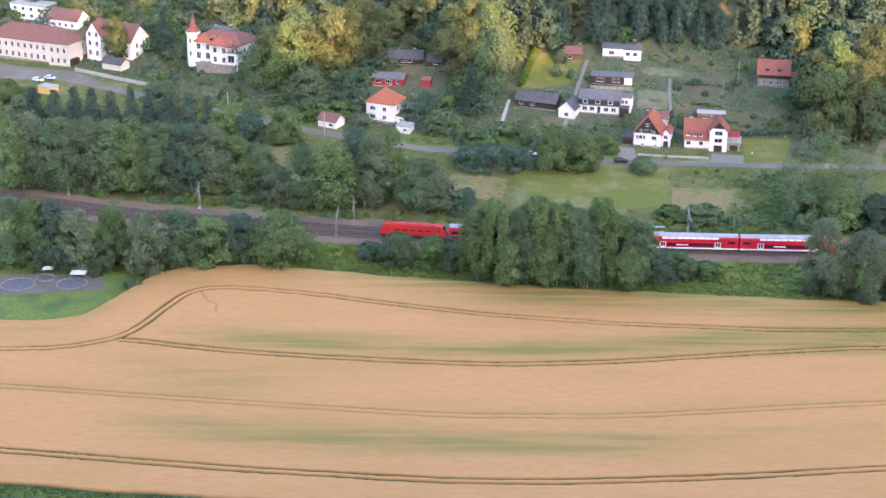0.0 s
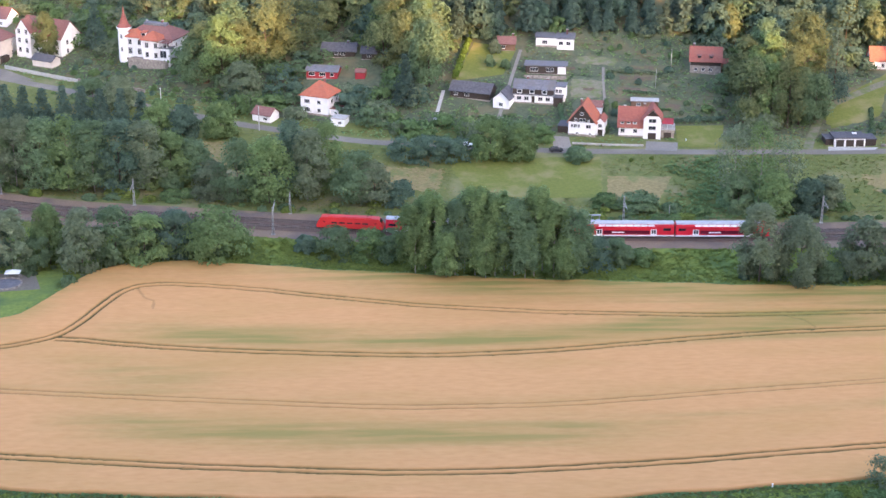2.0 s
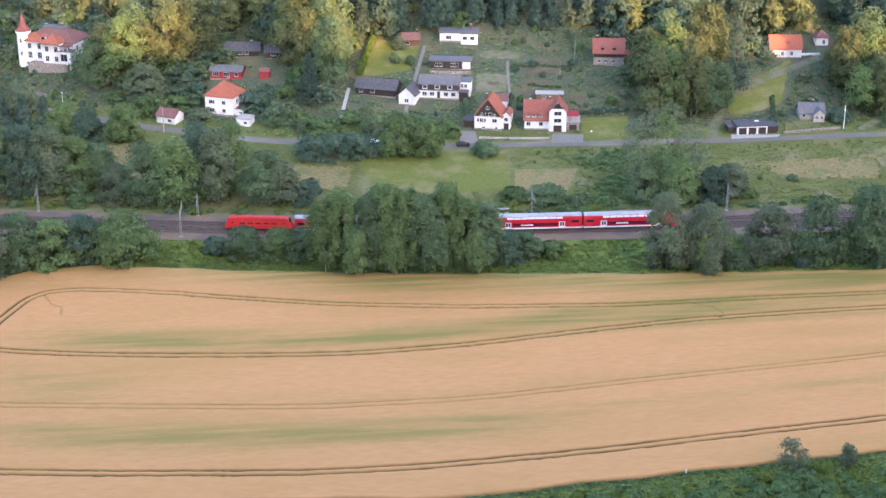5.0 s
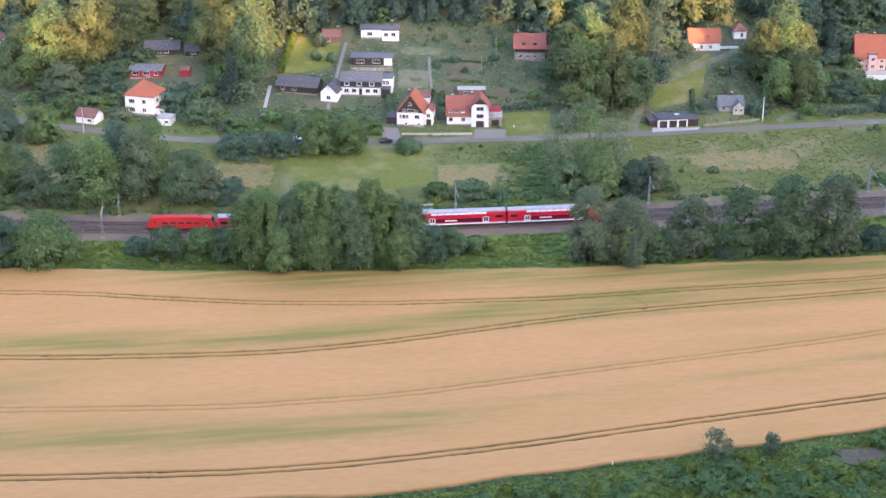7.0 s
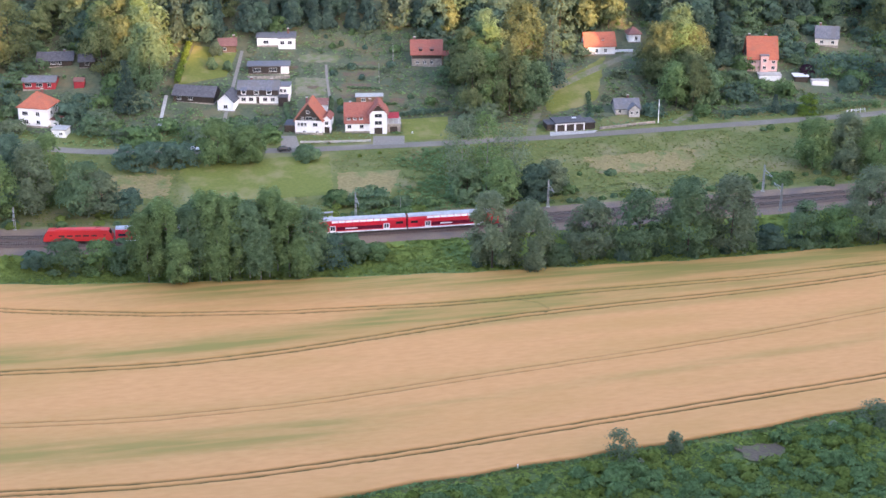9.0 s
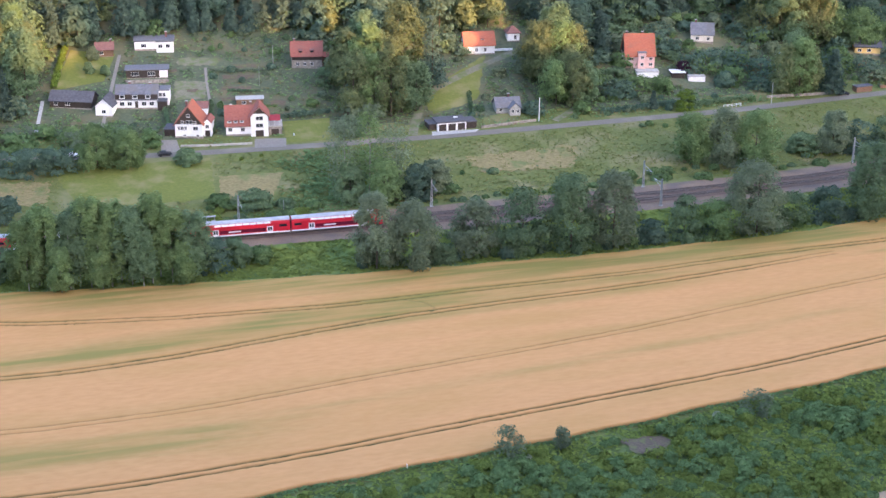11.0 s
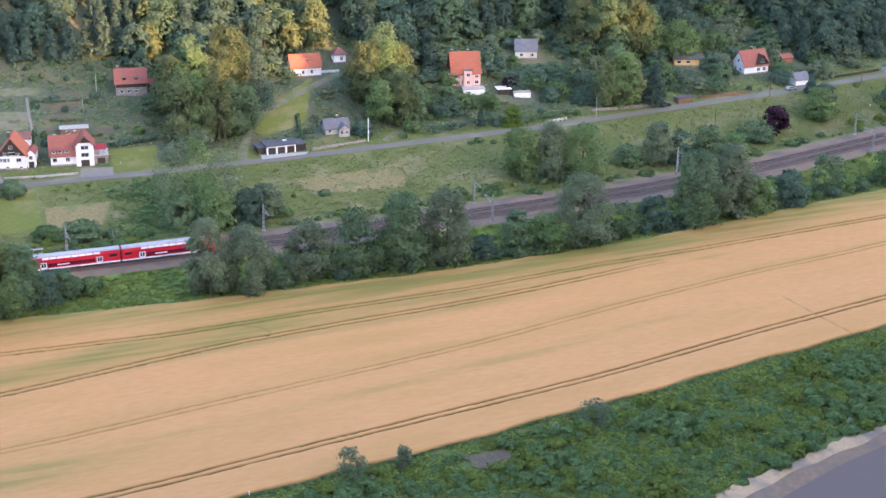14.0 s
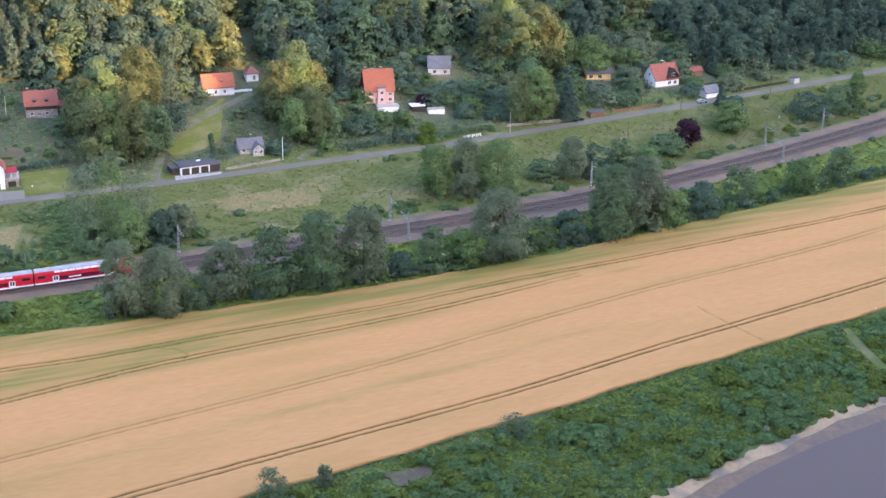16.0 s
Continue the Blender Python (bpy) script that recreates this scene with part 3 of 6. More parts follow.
def coach(x, leading=False):
    """A double-deck coach, 26.8 m over the buffers."""
    car = thing("double_deck_coach", rail_pose(x), "red double-deck driving coach with a sloped nose" if leading else "red double-deck coach with white doors and grey roof", "train coach", "train coaches")
    L = 13.2
    nose = L - 2.6 if leading else L
    lower = [(-1.38, 0.45), (-1.40, 0.9), (-1.40, 2.55), (1.40, 2.55), (1.40, 0.9), (1.38, 0.45)]
    upper = [(-1.40, 2.55), (-1.40, 3.25), (-1.22, 3.95), (-0.9, 4.3), (0.9, 4.3), (1.22, 3.95), (1.40, 3.25), (1.40, 2.55)]
    body = part("lower_body", Shape().extruded(lower, -L, nose), M_TRAIN_RED, car)
    part("upper_body", Shape().extruded([(y * 0.995, z) for y, z in upper], -L, nose), M_TRAIN_RED, car)
    part("roof", Shape().extruded([(-1.25, 3.93), (-0.95, 4.34), (-0.5, 4.46), (0.5, 4.46), (0.95, 4.34), (1.25, 3.93)], -L + 0.05, nose - 0.1), M_TRAIN_ROOF, car)
    if leading:
        n = Shape()
        for f0, f1, s0, s1 in ((0, 1.2, 1.0, 0.95), (1.2, 2.1, 0.95, 0.80), (2.1, 2.6, 0.80, 0.6)):
            ring = lower[:3] + [(y, z) for y, z in upper[1:7]] + lower[3:]
            a = [(nose + f0, y * (0.6 + 0.4 * s0), 0.45 + (z - 0.45) * s0) for y, z in ring]
            b = [(nose + f1, y * (0.6 + 0.4 * s1), 0.45 + (z - 0.45) * s1) for y, z in ring]
            k = len(ring)
            n.add(a + b, [(i, (i + 1) % k, k + (i + 1) % k, k + i) for i in range(k)] + [tuple(range(k, 2 * k))])
        front = part("cab", n, M_TRAIN_RED, car)
        part("windscreen", Shape().slab([(nose + 1.55, -1.0, 3.5), (nose + 1.55, 1.0, 3.5), (nose + 2.35, 0.95, 2.6), (nose + 2.35, -0.95, 2.6)], 0.08), M_GLASS, front)
        for y in (-0.8, 0.8):
            part("headlight", Shape().bar((nose + 2.55, y, 1.2), (nose + 2.66, y, 1.2), 0.14, sides=8), M_FRAME, front)
    for side in (-1, 1):
        def plate(name, x0, x1, z0, z1, mat, out=1.412, parent=car):
            y0, y1 = sorted((side * (out - 0.03), side * out))
            return part(name, Shape().box(x0, x1, y0, y1, z0, z1), mat, parent)
        plate("sill_stripe", -L, nose, 0.45, 0.86, M_TRAIN_WHITE)
        plate("window_band", -6.4, 6.4, 1.12, 2.15, M_TRAIN_BAND)
        for k in range(8):
            y = side * 1.375
            x0 = -7.8 + k * 1.96
            part("upper_window", Shape().slab([(x0, y, 3.3), (x0 + 1.78, y, 3.3), (x0 + 1.78, side * 1.26, 3.85), (x0, side * 1.26, 3.85)], 0.04), M_TRAIN_WHITE, car)
        for x0 in (-8.4, 6.7):
            door = plate("door", x0, x0 + 1.7, 0.6, 2.5, M_TRAIN_WHITE, 1.425)
            for k in (0.28, 0.94):
                plate("door_window", x0 + k, x0 + k + 0.5, 1.2, 2.3, M_GLASS, 1.435, door)
        for x0, x1 in ((-12.4, -10.4), (10.2, 12.3)):
            if x1 < nose:
                plate("end_window", x0, x1, 2.1, 2.8, M_GLASS)
        plate("white_lettering", -4.0, -0.6, 1.45, 1.8, M_TRAIN_WHITE, 1.418)
    part("underframe", Shape().box(-L + 0.6, nose - 0.4, -1.15, 1.15, 0.42, 0.6), M_UNDER, car)
    if not leading:
        part("gangway", Shape().box(L - 0.05, L + 0.42, -0.65, 0.65, 1.0, 3.4), M_UNDER, car)
    for dx in (-9.5, 9.5):
        bogie(car, dx)
    return car


def engine(x):
    loco = thing("electric_locomotive", rail_pose(x), "plain red electric locomotive pushing the train", "locomotive")
    side = [(-9.4, 0.75), (-9.45, 1.5), (-9.0, 2.5), (-8.3, 3.6), (-7.9, 3.75), (7.9, 3.75), (8.3, 3.6), (9.0, 2.5), (9.45, 1.5), (9.4, 0.75)]
    n = len(side)
    hull = Shape().add([(px, y * (1.0 if pz < 2.6 else 0.9), pz) for y in (-1.47, 1.47) for px, pz in side],
                       [tuple(range(n)), tuple(range(n, 2 * n))[::-1]] + [(i, (i + 1) % n, n + (i + 1) % n, n + i) for i in range(n)])
    part("hull", hull, M_LOCO_RED, loco)
    part("roof_hatch", Shape().box(-6.2, 6.2, -1.0, 1.0, 3.75, 3.92, 0.1), M_LOCO_RED, loco)
    part("buffer_beam", Shape().box(-9.5, -9.2, -1.3, 1.3, 0.9, 1.3), M_UNDER, loco)
    part("underframe", Shape().box(-8.8, 8.8, -1.2, 1.2, 0.5, 0.8), M_UNDER, loco)
    for s in (-1, 1):
        part("windscreen", Shape().slab([(s * 9.02, -1.1, 2.55), (s * 9.02, 1.1, 2.55), (s * 8.42, 1.05, 3.45), (s * 8.42, -1.05, 3.45)], 0.05), M_GLASS, loco)
        for x0 in (-7.6, 7.0):
            y0, y1 = sorted((s * 1.40, s * 1.475))
            part("cab_window", Shape().box(x0, x0 + 0.6, y0, y1, 2.35, 2.58), M_GLASS, loco)
        for k in range(5):
            y0, y1 = sorted((s * 1.40, s * 1.478))
            part("louvre", Shape().box(-5.2 + 2.2 * k, -3.6 + 2.2 * k, y0, y1, 2.1, 2.5), M_UNDER, loco)
    for dx in (-5.5, 5.5):
        arm = part("pantograph", Shape().bar((dx - 0.9, 0, 4.0), (dx + 0.7, 0, 4.45), 0.05).bar((dx + 0.7, 0, 4.45), (dx - 0.4, 0, 4.75), 0.04).bar((dx - 0.4, -0.8, 4.75), (dx - 0.4, 0.8, 4.75), 0.05), M_UNDER, loco)
        bogie(loco, dx * 1.05)


TRAIN_TAIL = 1.3
engine(TRAIN_TAIL - 9.7)
for k in range(4):
    coach(TRAIN_TAIL + 13.4 + 26.8 * k, k == 3)

# ---- trees ----
def leaf_cloud(rng, blobs, per, size, reach=1.18, form=0.65):
    """Leaf tufts as bent quads on the outside of blobs, rows of (x, y, z, rx, rz); form turns them to the outside of the whole crown."""
    cx = np.repeat(blobs, per, 0)
    d = rng.normal(size=(len(cx), 3))
    d /= np.linalg.norm(d, axis=1, keepdims=True)
    d[:, 2] = np.where(d[:, 2] < -0.35, -d[:, 2], d[:, 2])
    r = rng.uniform(0.5, reach, len(cx))
    p = cx[:, :3] + d * r[:, None] * cx[:, [3, 3, 4]]
    outward = (p - blobs[:, :3].mean(0)) / np.maximum(np.ptp(blobs[:, :3], axis=0), 0.1)
    outward /= np.maximum(np.linalg.norm(outward, axis=1, keepdims=True), 0.01)
    n = 0.6 * d + form * outward + (0, 0, 0.4) + rng.normal(scale=0.32, size=d.shape)
    n /= np.linalg.norm(n, axis=1, keepdims=True)
    u = np.cross(n, rng.normal(size=n.shape))
    u /= np.linalg.norm(u, axis=1, keepdims=True)
    w = np.cross(n, u)
    s = size * rng.uniform(0.6, 1.25, (len(p), 1))
    corners = np.stack([p - u * s, p - w * s * 0.62 - n * s * 0.15, p + u * s, p + w * s * 0.62 - n * s * 0.15], 1)
    v = corners.reshape(-1, 3)
    return v, np.arange(len(v)).reshape(-1, 4)


def crown_blobs(rng, kind):
    """Blobs (x, y, z, wide, high) of a crown in a space one high and about one wide."""
    out = []
    if kind == "spruce":
        for z in np.linspace(0.10, 0.97, 15):
            wide = 0.5 * (1 - z) + 0.02
            for a in np.arange(max(3, int(11 * (1 - z)))) * 2.4 + z * 9:
                k = 1.3 * wide * rng.uniform(0.5, 1.05)
                out.append((k * math.cos(a) * 0.8, k * math.sin(a) * 0.8, z - 0.03 * k, 0.12 + 0.16 * wide, 0.045))
        return np.array(out)
    low, n, top = {"broad": (0.04, 60, 1.7), "oak": (0.08, 46, 1.6), "tall": (0.06, 60, 1.3), "poplar": (0.15, 62, 1.1), "aspen": (0.03, 70, 1.1), "willow": (0.02, 60, 1.5), "birch": (0.10, 50, 1.1), "bush": (0.0, 40, 1.9)}[kind]
    lean = rng.normal(scale=0.04, size=2)
    lobes = [(rng.uniform(0, 6.28), rng.uniform(0.2, 0.9), rng.uniform(0.75, 1.12)) for _ in range(7)]
    while len(out) < n:
        z = rng.uniform(low, 0.95)
        t = (z - low) / (1 - low)
        wide = 0.5 * (math.sin(math.pi * min(1, t ** (1 / top) * 0.93 + 0.07)) ** 0.75) if kind not in ("poplar", "birch", "aspen") else 0.5 * (1 - t) ** 0.45 * min(1, 0.55 + 1.6 * t)
        if kind == "bush":
            wide = 0.5 * math.sqrt(max(0.02, 1 - t ** 2.2))
        a = rng.uniform(0, 6.283)
        swell = 1 + sum(0.16 * (k - 0.9) * 4 * max(0, math.cos(a - b)) ** 3 * math.exp(-((z - h) / 0.25) ** 2) for b, h, k in lobes)
        r = wide * swell * rng.uniform(0.3, 1.0) ** 0.4 * 0.92
        size = rng.uniform(0.10, 0.17) * {"oak": 1.5, "bush": 1.25, "broad": 1.25, "tall": 1.2}.get(kind, 1.0)
        high = size * {"poplar": 1.0, "aspen": 1.0, "willow": 0.9, "birch": 0.75, "tall": 0.7}.get(kind, 0.75) * 0.8
        out.append((r * math.cos(a) + lean[0] * z, r * math.sin(a) + lean[1] * z, min(z, 0.985 - high), size, high))
    return np.array(out)


def trunk_shape(rng, kind, tall, wide):
    base = {"bush": 0.05, "poplar": 0.13, "birch": 0.13}.get(kind, 0.2) * (tall / 14) ** 0.7
    limbs = []
    if kind == "bush":
        for k in range(4):
            a = 1.6 * k + rng.uniform(0, 1)
            limbs.append(Shape().bar((0.1 * math.cos(a), 0.1 * math.sin(a), -0.3), (wide * 0.25 * math.cos(a), wide * 0.25 * math.sin(a), tall * 0.6), base * 1.4, base * 0.5, 5))
        return limbs
    top = tall * (0.93 if kind in ("spruce", "poplar", "birch", "aspen") else 0.72)
    pts = [Vector((rng.normal(scale=0.02) * tall * t * 0.4, rng.normal(scale=0.02) * tall * t * 0.4, -0.4 + (top + 0.4) * t)) for t in (0, 0.3, 0.6, 1)]
    limbs.append(Shape().tube(pts, [base * r for r in (1.15, 0.85, 0.55, 0.2)]))
    if kind != "spruce":
        for k in range(6):
            t = 0.3 + 0.1 * k
            a = 2.4 * k + rng.uniform(0, 0.8)
            p = pts[1].lerp(pts[3], (t - 0.3) / 0.7 * 0.8)
            q = p + Vector((math.cos(a) * wide * 0.33, math.sin(a) * wide * 0.33, tall * (0.2 if kind in ("poplar", "birch", "aspen") else 0.13)))
            limbs.append(Shape().bar(p, q, base * 0.4, base * 0.12, 5))
    return limbs


TREES = {}


def tree_meshes(kind, look_, leaf, tall, wide, seed, per, size):
    """A trunk and a crown of that size, built once and shared."""
    key = (kind, look_, round(tall / 3), round(wide / 3), seed, per)
    if key not in TREES:
        rng = np.random.default_rng(seed * 131 + round(tall) * 7 + len(kind))
        blobs = crown_blobs(rng, kind) * (wide, wide, tall, wide, tall)
        if kind in ("poplar", "birch", "tall", "willow", "spruce", "aspen"):
            blobs[:, 4] = np.minimum(blobs[:, 4], 2.2)
        v, q = leaf_cloud(rng, blobs, per, size, 1.35 if kind in ("poplar", "willow", "birch", "aspen") else 1.25)
        v[:, :2] *= 0.52 * wide / np.percentile(np.hypot(v[:, 0], v[:, 1]), 96)
        crown = quads("crown", v, q, leaf)
        names = ["stem"] * 4 if kind == "bush" else ["trunk"] + ["limb"] * 6
        trunk = [(n, s.mesh(n, M_PALEBARK if kind in ("birch", "poplar") else M_BARK)) for n, s in zip(names, trunk_shape(rng, kind, tall, wide))]
        TREES[key] = (trunk, crown, tall, wide)
    return TREES[key]


WORDS = {
    "broad": ("tree", "full-crowned dark green broadleaf tree", "tree"), "oak": ("tree", "large old broadleaf tree with a wide crown", "tree"),
    "tall": ("tree", "tall slender broadleaf tree on the slope", "tree"), "poplar": ("poplar", "slim pale-trunked poplar with fluttering green leaves", "tree"),
    "aspen": ("poplar", "full green poplar leafy down to the ground", "tree"),
    "willow": ("willow", "grey-green willow with feathery branches", "tree"), "birch": ("birch", "pale-barked birch with loose light leaves", "tree"),
    "spruce": ("spruce", "dark pointed spruce with drooping branches", "tree"), "bush": ("bush", "rounded dense green bush", "bush"),
}


def plant(kind, x, y, tall, wide, leaf, seed=0, per=42, size=0.42, label="", group=""):
    trunk, crown, t0, w0 = tree_meshes(kind, leaf.name, leaf, tall, wide, seed, per, size)
    name, words, category = WORDS[kind]
    ob = thing(name, pose(x, y, float(land(x, y)) - 0.05, 0, 0, (x * 37 + y * 17) % 360) @ Matrix.Diagonal((wide / w0, wide / w0, tall / t0, 1)), label or words, category, group)
    for piece, me in trunk:
        part(piece, me, None, ob)
    part("crown", crown, None, ob)
    return ob


BROAD_SPOTS = (
    (-118.3, 414.4, 20.2, 14.3), (-110.7, 411.4, 20.6, 11), (-104.5, 411.4, 20.3, 12.6), (-89.2, 415, 17.6, 9.4), (-79.4, 408.9, 18.3, 11.6), (-71.6, 415.9, 16.7, 12.5),
    (-64, 416.6, 13.9, 14), (-55.8, 419.3, 13.8, 11), (-44.1, 418.2, 15.3, 17.9), (128.9, 400.3, 16, 14.3), (141.6, 398.6, 19, 15), (272.1, 401.5, 12.2, 11),
    (286.2, 404.5, 11.5, 11.2), (-132.5, 471.7, 24, 14.2), (-125.7, 475.7, 22.4, 13.4), (-101.6, 471.7, 22.8, 13.2), (-93.7, 470.8, 23.8, 13.6), (-78, 469.1, 23.1, 13.5),
    (-63, 473.3, 17.1, 12.9), (-89, 543.8, 11.6, 11.9), (-98.2, 546.7, 10.3, 12), (-71.7, 514.5, 12.9, 11.2), (-63.9, 512, 11.5, 10.2), (-51.6, 512.4, 12.6, 10.8),
    (-49.8, 461.3, 11.9, 11.2), (-42.1, 459.6, 19.5, 13.5), (-32.7, 457.8, 21.3, 14.1), (-27.4, 468.2, 21.9, 12.3), (-16.2, 466.2, 21.6, 11.2), (-1.7, 456, 13.2, 11),
    (104.2, 446, 12.5, 9.5), (113.8, 443.1, 14, 10.5), (124.1, 443.5, 11.5, 9.5), (346.7, 474.9, 11.6, 11.4), 
    (-47.2, 545.5, 14, 13), (-64.6, 562.3, 17.4, 12.5),
    (325, 540.8, 15.2, 16.1), (258.9, 516.7, 5.3, 7), (-153.5, 557.5, 9, 10), (-161, 560, 9.5, 9), (-146.5, 556, 6.5, 7), (-172, 566, 9, 10), (352, 481.5, 10.6, 8.5), (413, 485.5, 14.5, 7),
)
BIRCH_SPOTS = (
    (-97.9, 408.9, 18.1, 9.3), (-116.6, 469.7, 23.4, 12.3), (-109.5, 472.5, 23.7, 12.7), (-85.7, 469.2, 22.6, 12.5), (-70.3, 469.3, 21.9, 12.5), (-56.7, 475.6, 13.6, 10.5),
    (-21.5, 458.5, 22.4, 11.1), (-7.6, 457.4, 15.6, 13.1), (130.5, 446.8, 11.6, 7.5),
)
BUSH_SPOTS = (
    (-91, 410, 10, 8.6), (-20.9, 420.5, 5, 5.6), (-12.6, 417.3, 9.1, 10.1), (-3, 416, 8.9, 9.3), (3.2, 415, 9.2, 8.5), (57.7, 406.9, 9.4, 9.5),
    (64.1, 410, 7.5, 8), (70.7, 410, 4.4, 6.9), (118.6, 397.7, 5.2, 8), (179.4, 397.4, 6.6, 8.8), (189, 396.3, 13.2, 10), (198.2, 395.6, 11.4, 12.2),
    (224.8, 398.5, 10.2, 10.4), (237.9, 401.3, 9.7, 11.9), (305.6, 410.8, 12.8, 11.5), (331.6, 412.2, 12.1, 12.6), (349.4, 415, 12.1, 12.1), (5.3, 455.5, 7.2, 8.7),
    (75.2, 449.3, 5.3, 11.7), (66.2, 451.2, 3.5, 8.3), (257, 454.3, 6.3, 9.8), (275.7, 451.4, 10.8, 11.8), (284.8, 450, 11.8, 11.5), (292.6, 446.1, 9.3, 10),
    (311.1, 462.6, 6.9, 12.4), (385.7, 480.3, 9.1, 16.3), (402.9, 483.7, 9.7, 13.9), (52.8, 501.2, 5.7, 6.2), (62.1, 484, 4.6, 7.8), (100.6, 287.4, 7.6, 6.6),
    (112.9, 288.7, 5.4, 3.4), (160.8, 293.9, 4.7, 8),
)
POPLAR_SPOTS = (
    (9.2, 405.4, 21.1, 9.4), (14.5, 404.7, 23.6, 9), (19.7, 404, 24.7, 9.3), (25, 403.7, 25.1, 9), (30.2, 402.9, 25.1, 9.3), (35.4, 402.9, 25.4, 9.3),
    (40.6, 402.5, 25, 9), (45.8, 401.9, 24.4, 9), (50.6, 401.8, 21.7, 8.4), (12, 408.5, 20, 7), (17.2, 400.6, 15.5, 6.4), (22.5, 407.6, 22.5, 7), (27.6, 399.8, 16.5, 6.2), (33, 406.6, 23.5, 7.4), (38, 399.4, 17, 6.4), (43.2, 406, 22, 7), (48.2, 398.8, 14.5, 6), (155.2, 396.7, 22.2, 12.9), (167.5, 396, 22.5, 13), (249.8, 398.1, 23.1, 11.7),
    (263.6, 401.1, 23.4, 12.2), (103.2, 449.3, 25.8, 10.5), (111, 449.5, 26.7, 10.2), (118.6, 447.5, 25.8, 10.5), (217, 453.2, 16.6, 10.6), (226.6, 449.1, 19.3, 11.3),
    (235.9, 446.5, 18.2, 12.1), (266.4, 451.8, 14.6, 9.8),
)
WILLOW_SPOTS = (
    (99.8, 397.2, 22.1, 11.9), (109.8, 395.6, 19.7, 14), (211.1, 395.1, 21.9, 18.4),
)
SPRUCE_SPOTS = (
    (-131, 530.6, 13.3, 8.3), (-124.1, 529.7, 14.7, 8.2), (-118, 528, 14.5, 7.8), (-110.9, 525.4, 14.2, 8.1), (-103.8, 522.8, 15.5, 7.7), (-97.3, 521.5, 15.5, 8),
    (-91.1, 520.1, 15.1, 8), (-84.3, 518.7, 15.6, 7.6), (-77.1, 516.3, 15, 7.5), (8.6, 531.9, 17.6, 8.8), (-105.4, 602.3, 18.1, 8.3), (-138.5, 531.5, 14, 8), (152.8, 527.8, 25, 10.2),
    (293.8, 502.4, 16, 8.7), (223.7, 499.7, 6.3, 2.8),
)
PURPLE_SPOTS = (
    (323.2, 468.3, 8.9, 9.4),
)
OAK_SPOTS = (
    (-55.3, 562.8, 25, 24.6), (8.7, 565.9, 25.1, 21.2), (13.5, 555.2, 25, 18.4), (17.0, 543.4, 23.7, 12.6), (128.7, 530.1, 25.1, 21.3), (132.9, 511.3, 25, 18),
    (121.5, 513.8, 23, 13), (142.8, 512.5, 17.4, 11.9), (197.2, 524.6, 26, 23), (196.5, 508.5, 19, 18), (294.4, 549.1, 25, 24), (307.3, 543.1, 24.9, 23.3),
    (280, 503.9, 21.9, 17.7),
)
TALL_SPOTS = (
    (-40.1, 569.6, 24.9, 13.8), (-29.6, 572.7, 25, 17.9), (1.5, 557.5, 25.1, 13), (-123.9, 598.8, 18.9, 9.1), (145.7, 541.2, 25, 15.7), (192.7, 524.2, 23.3, 12.8),
)
LIME_SPOTS = (
    (234.1, 496.6, 7.3, 6.7),
)


def plant_all(kind, spots, leaves_, per, size, label="", group=""):
    for k, (x, y, tall, wide) in enumerate(spots):
        wide *= 1.04 if kind not in ("poplar", "aspen") else 1.1 + 0.15 * math.sin(k * 4.1)
        tall *= 0.96 + 0.09 * math.sin(k * 2.3) if kind == "poplar" else 1.0
        if kind == "oak" and wide > 14:
            for m, (dx, dy, high) in enumerate(((-0.25, 0.05, 0.86), (0.02, -0.1, 1.0), (0.26, 0.08, 0.8), (0.1, 0.3, 1.0))):
                plant("tall" if (k + m) % 3 else "oak", x + dx * wide, y + dy * wide, tall * high, wide * 0.6, leaves_[(k + m) % len(leaves_)], (k + m) % 3, per, size, label, group)
            continue
        plant(kind, x, y, tall, wide, leaves_[k % len(leaves_)], k % 3, per, size, label, group)


plant_all("broad", BROAD_SPOTS, (L_BROAD, L_POPLAR, L_DARK, L_POPLAR, L_PALE), 74, 0.52)
plant_all("bush", ((8.7, 488.9, 7.4, 11.7), (15.7, 487.7, 7.8, 11.7), (22.8, 487.5, 7.6, 11.0)), (L_DARK,), 64, 0.44, "wide dark green roadside bush")
plant_all("broad", ((34.5, 486.3, 14.0, 12), (43.3, 485.1, 12, 10), (28.9, 507.2, 6.5, 8)), (L_POPLAR,), 74, 0.5, "light green roadside tree with a full crown")
plant_all("birch", BIRCH_SPOTS, (L_PALE, L_BROAD), 100, 0.44)
plant_all("bush", BUSH_SPOTS[-3:], (L_PALE,), 30, 0.3, "pale grey-green bush at the field edge")
plant_all("bush", BUSH_SPOTS[:-3], (L_BROAD, L_DARK, L_BROAD, L_HERB), 64, 0.44)
plant_all("aspen", [s for s in POPLAR_SPOTS if s[1] < 440 and s[0] > 100], (L_BROAD, L_PALE), 110, 0.42, group="poplars by the line")
plant_all("poplar", [s for s in POPLAR_SPOTS if s[1] < 440 and s[0] < 100], (L_POPLAR, L_POPLAR, L_BROAD), 120, 0.38, group="poplars by the line")
plant_all("aspen", [s for s in POPLAR_SPOTS if s[1] > 440 and s[0] > 150], (L_POPLAR, L_PALE), 95, 0.4, group="poplars by the line")
plant_all("poplar", [s for s in POPLAR_SPOTS if s[1] > 440 and s[0] < 150], (L_PALE, L_POPLAR), 30, 0.34, "slim poplar with a thin pale green crown", "poplars by the line")
plant_all("willow", WILLOW_SPOTS, (L_PALE,), 140, 0.42)
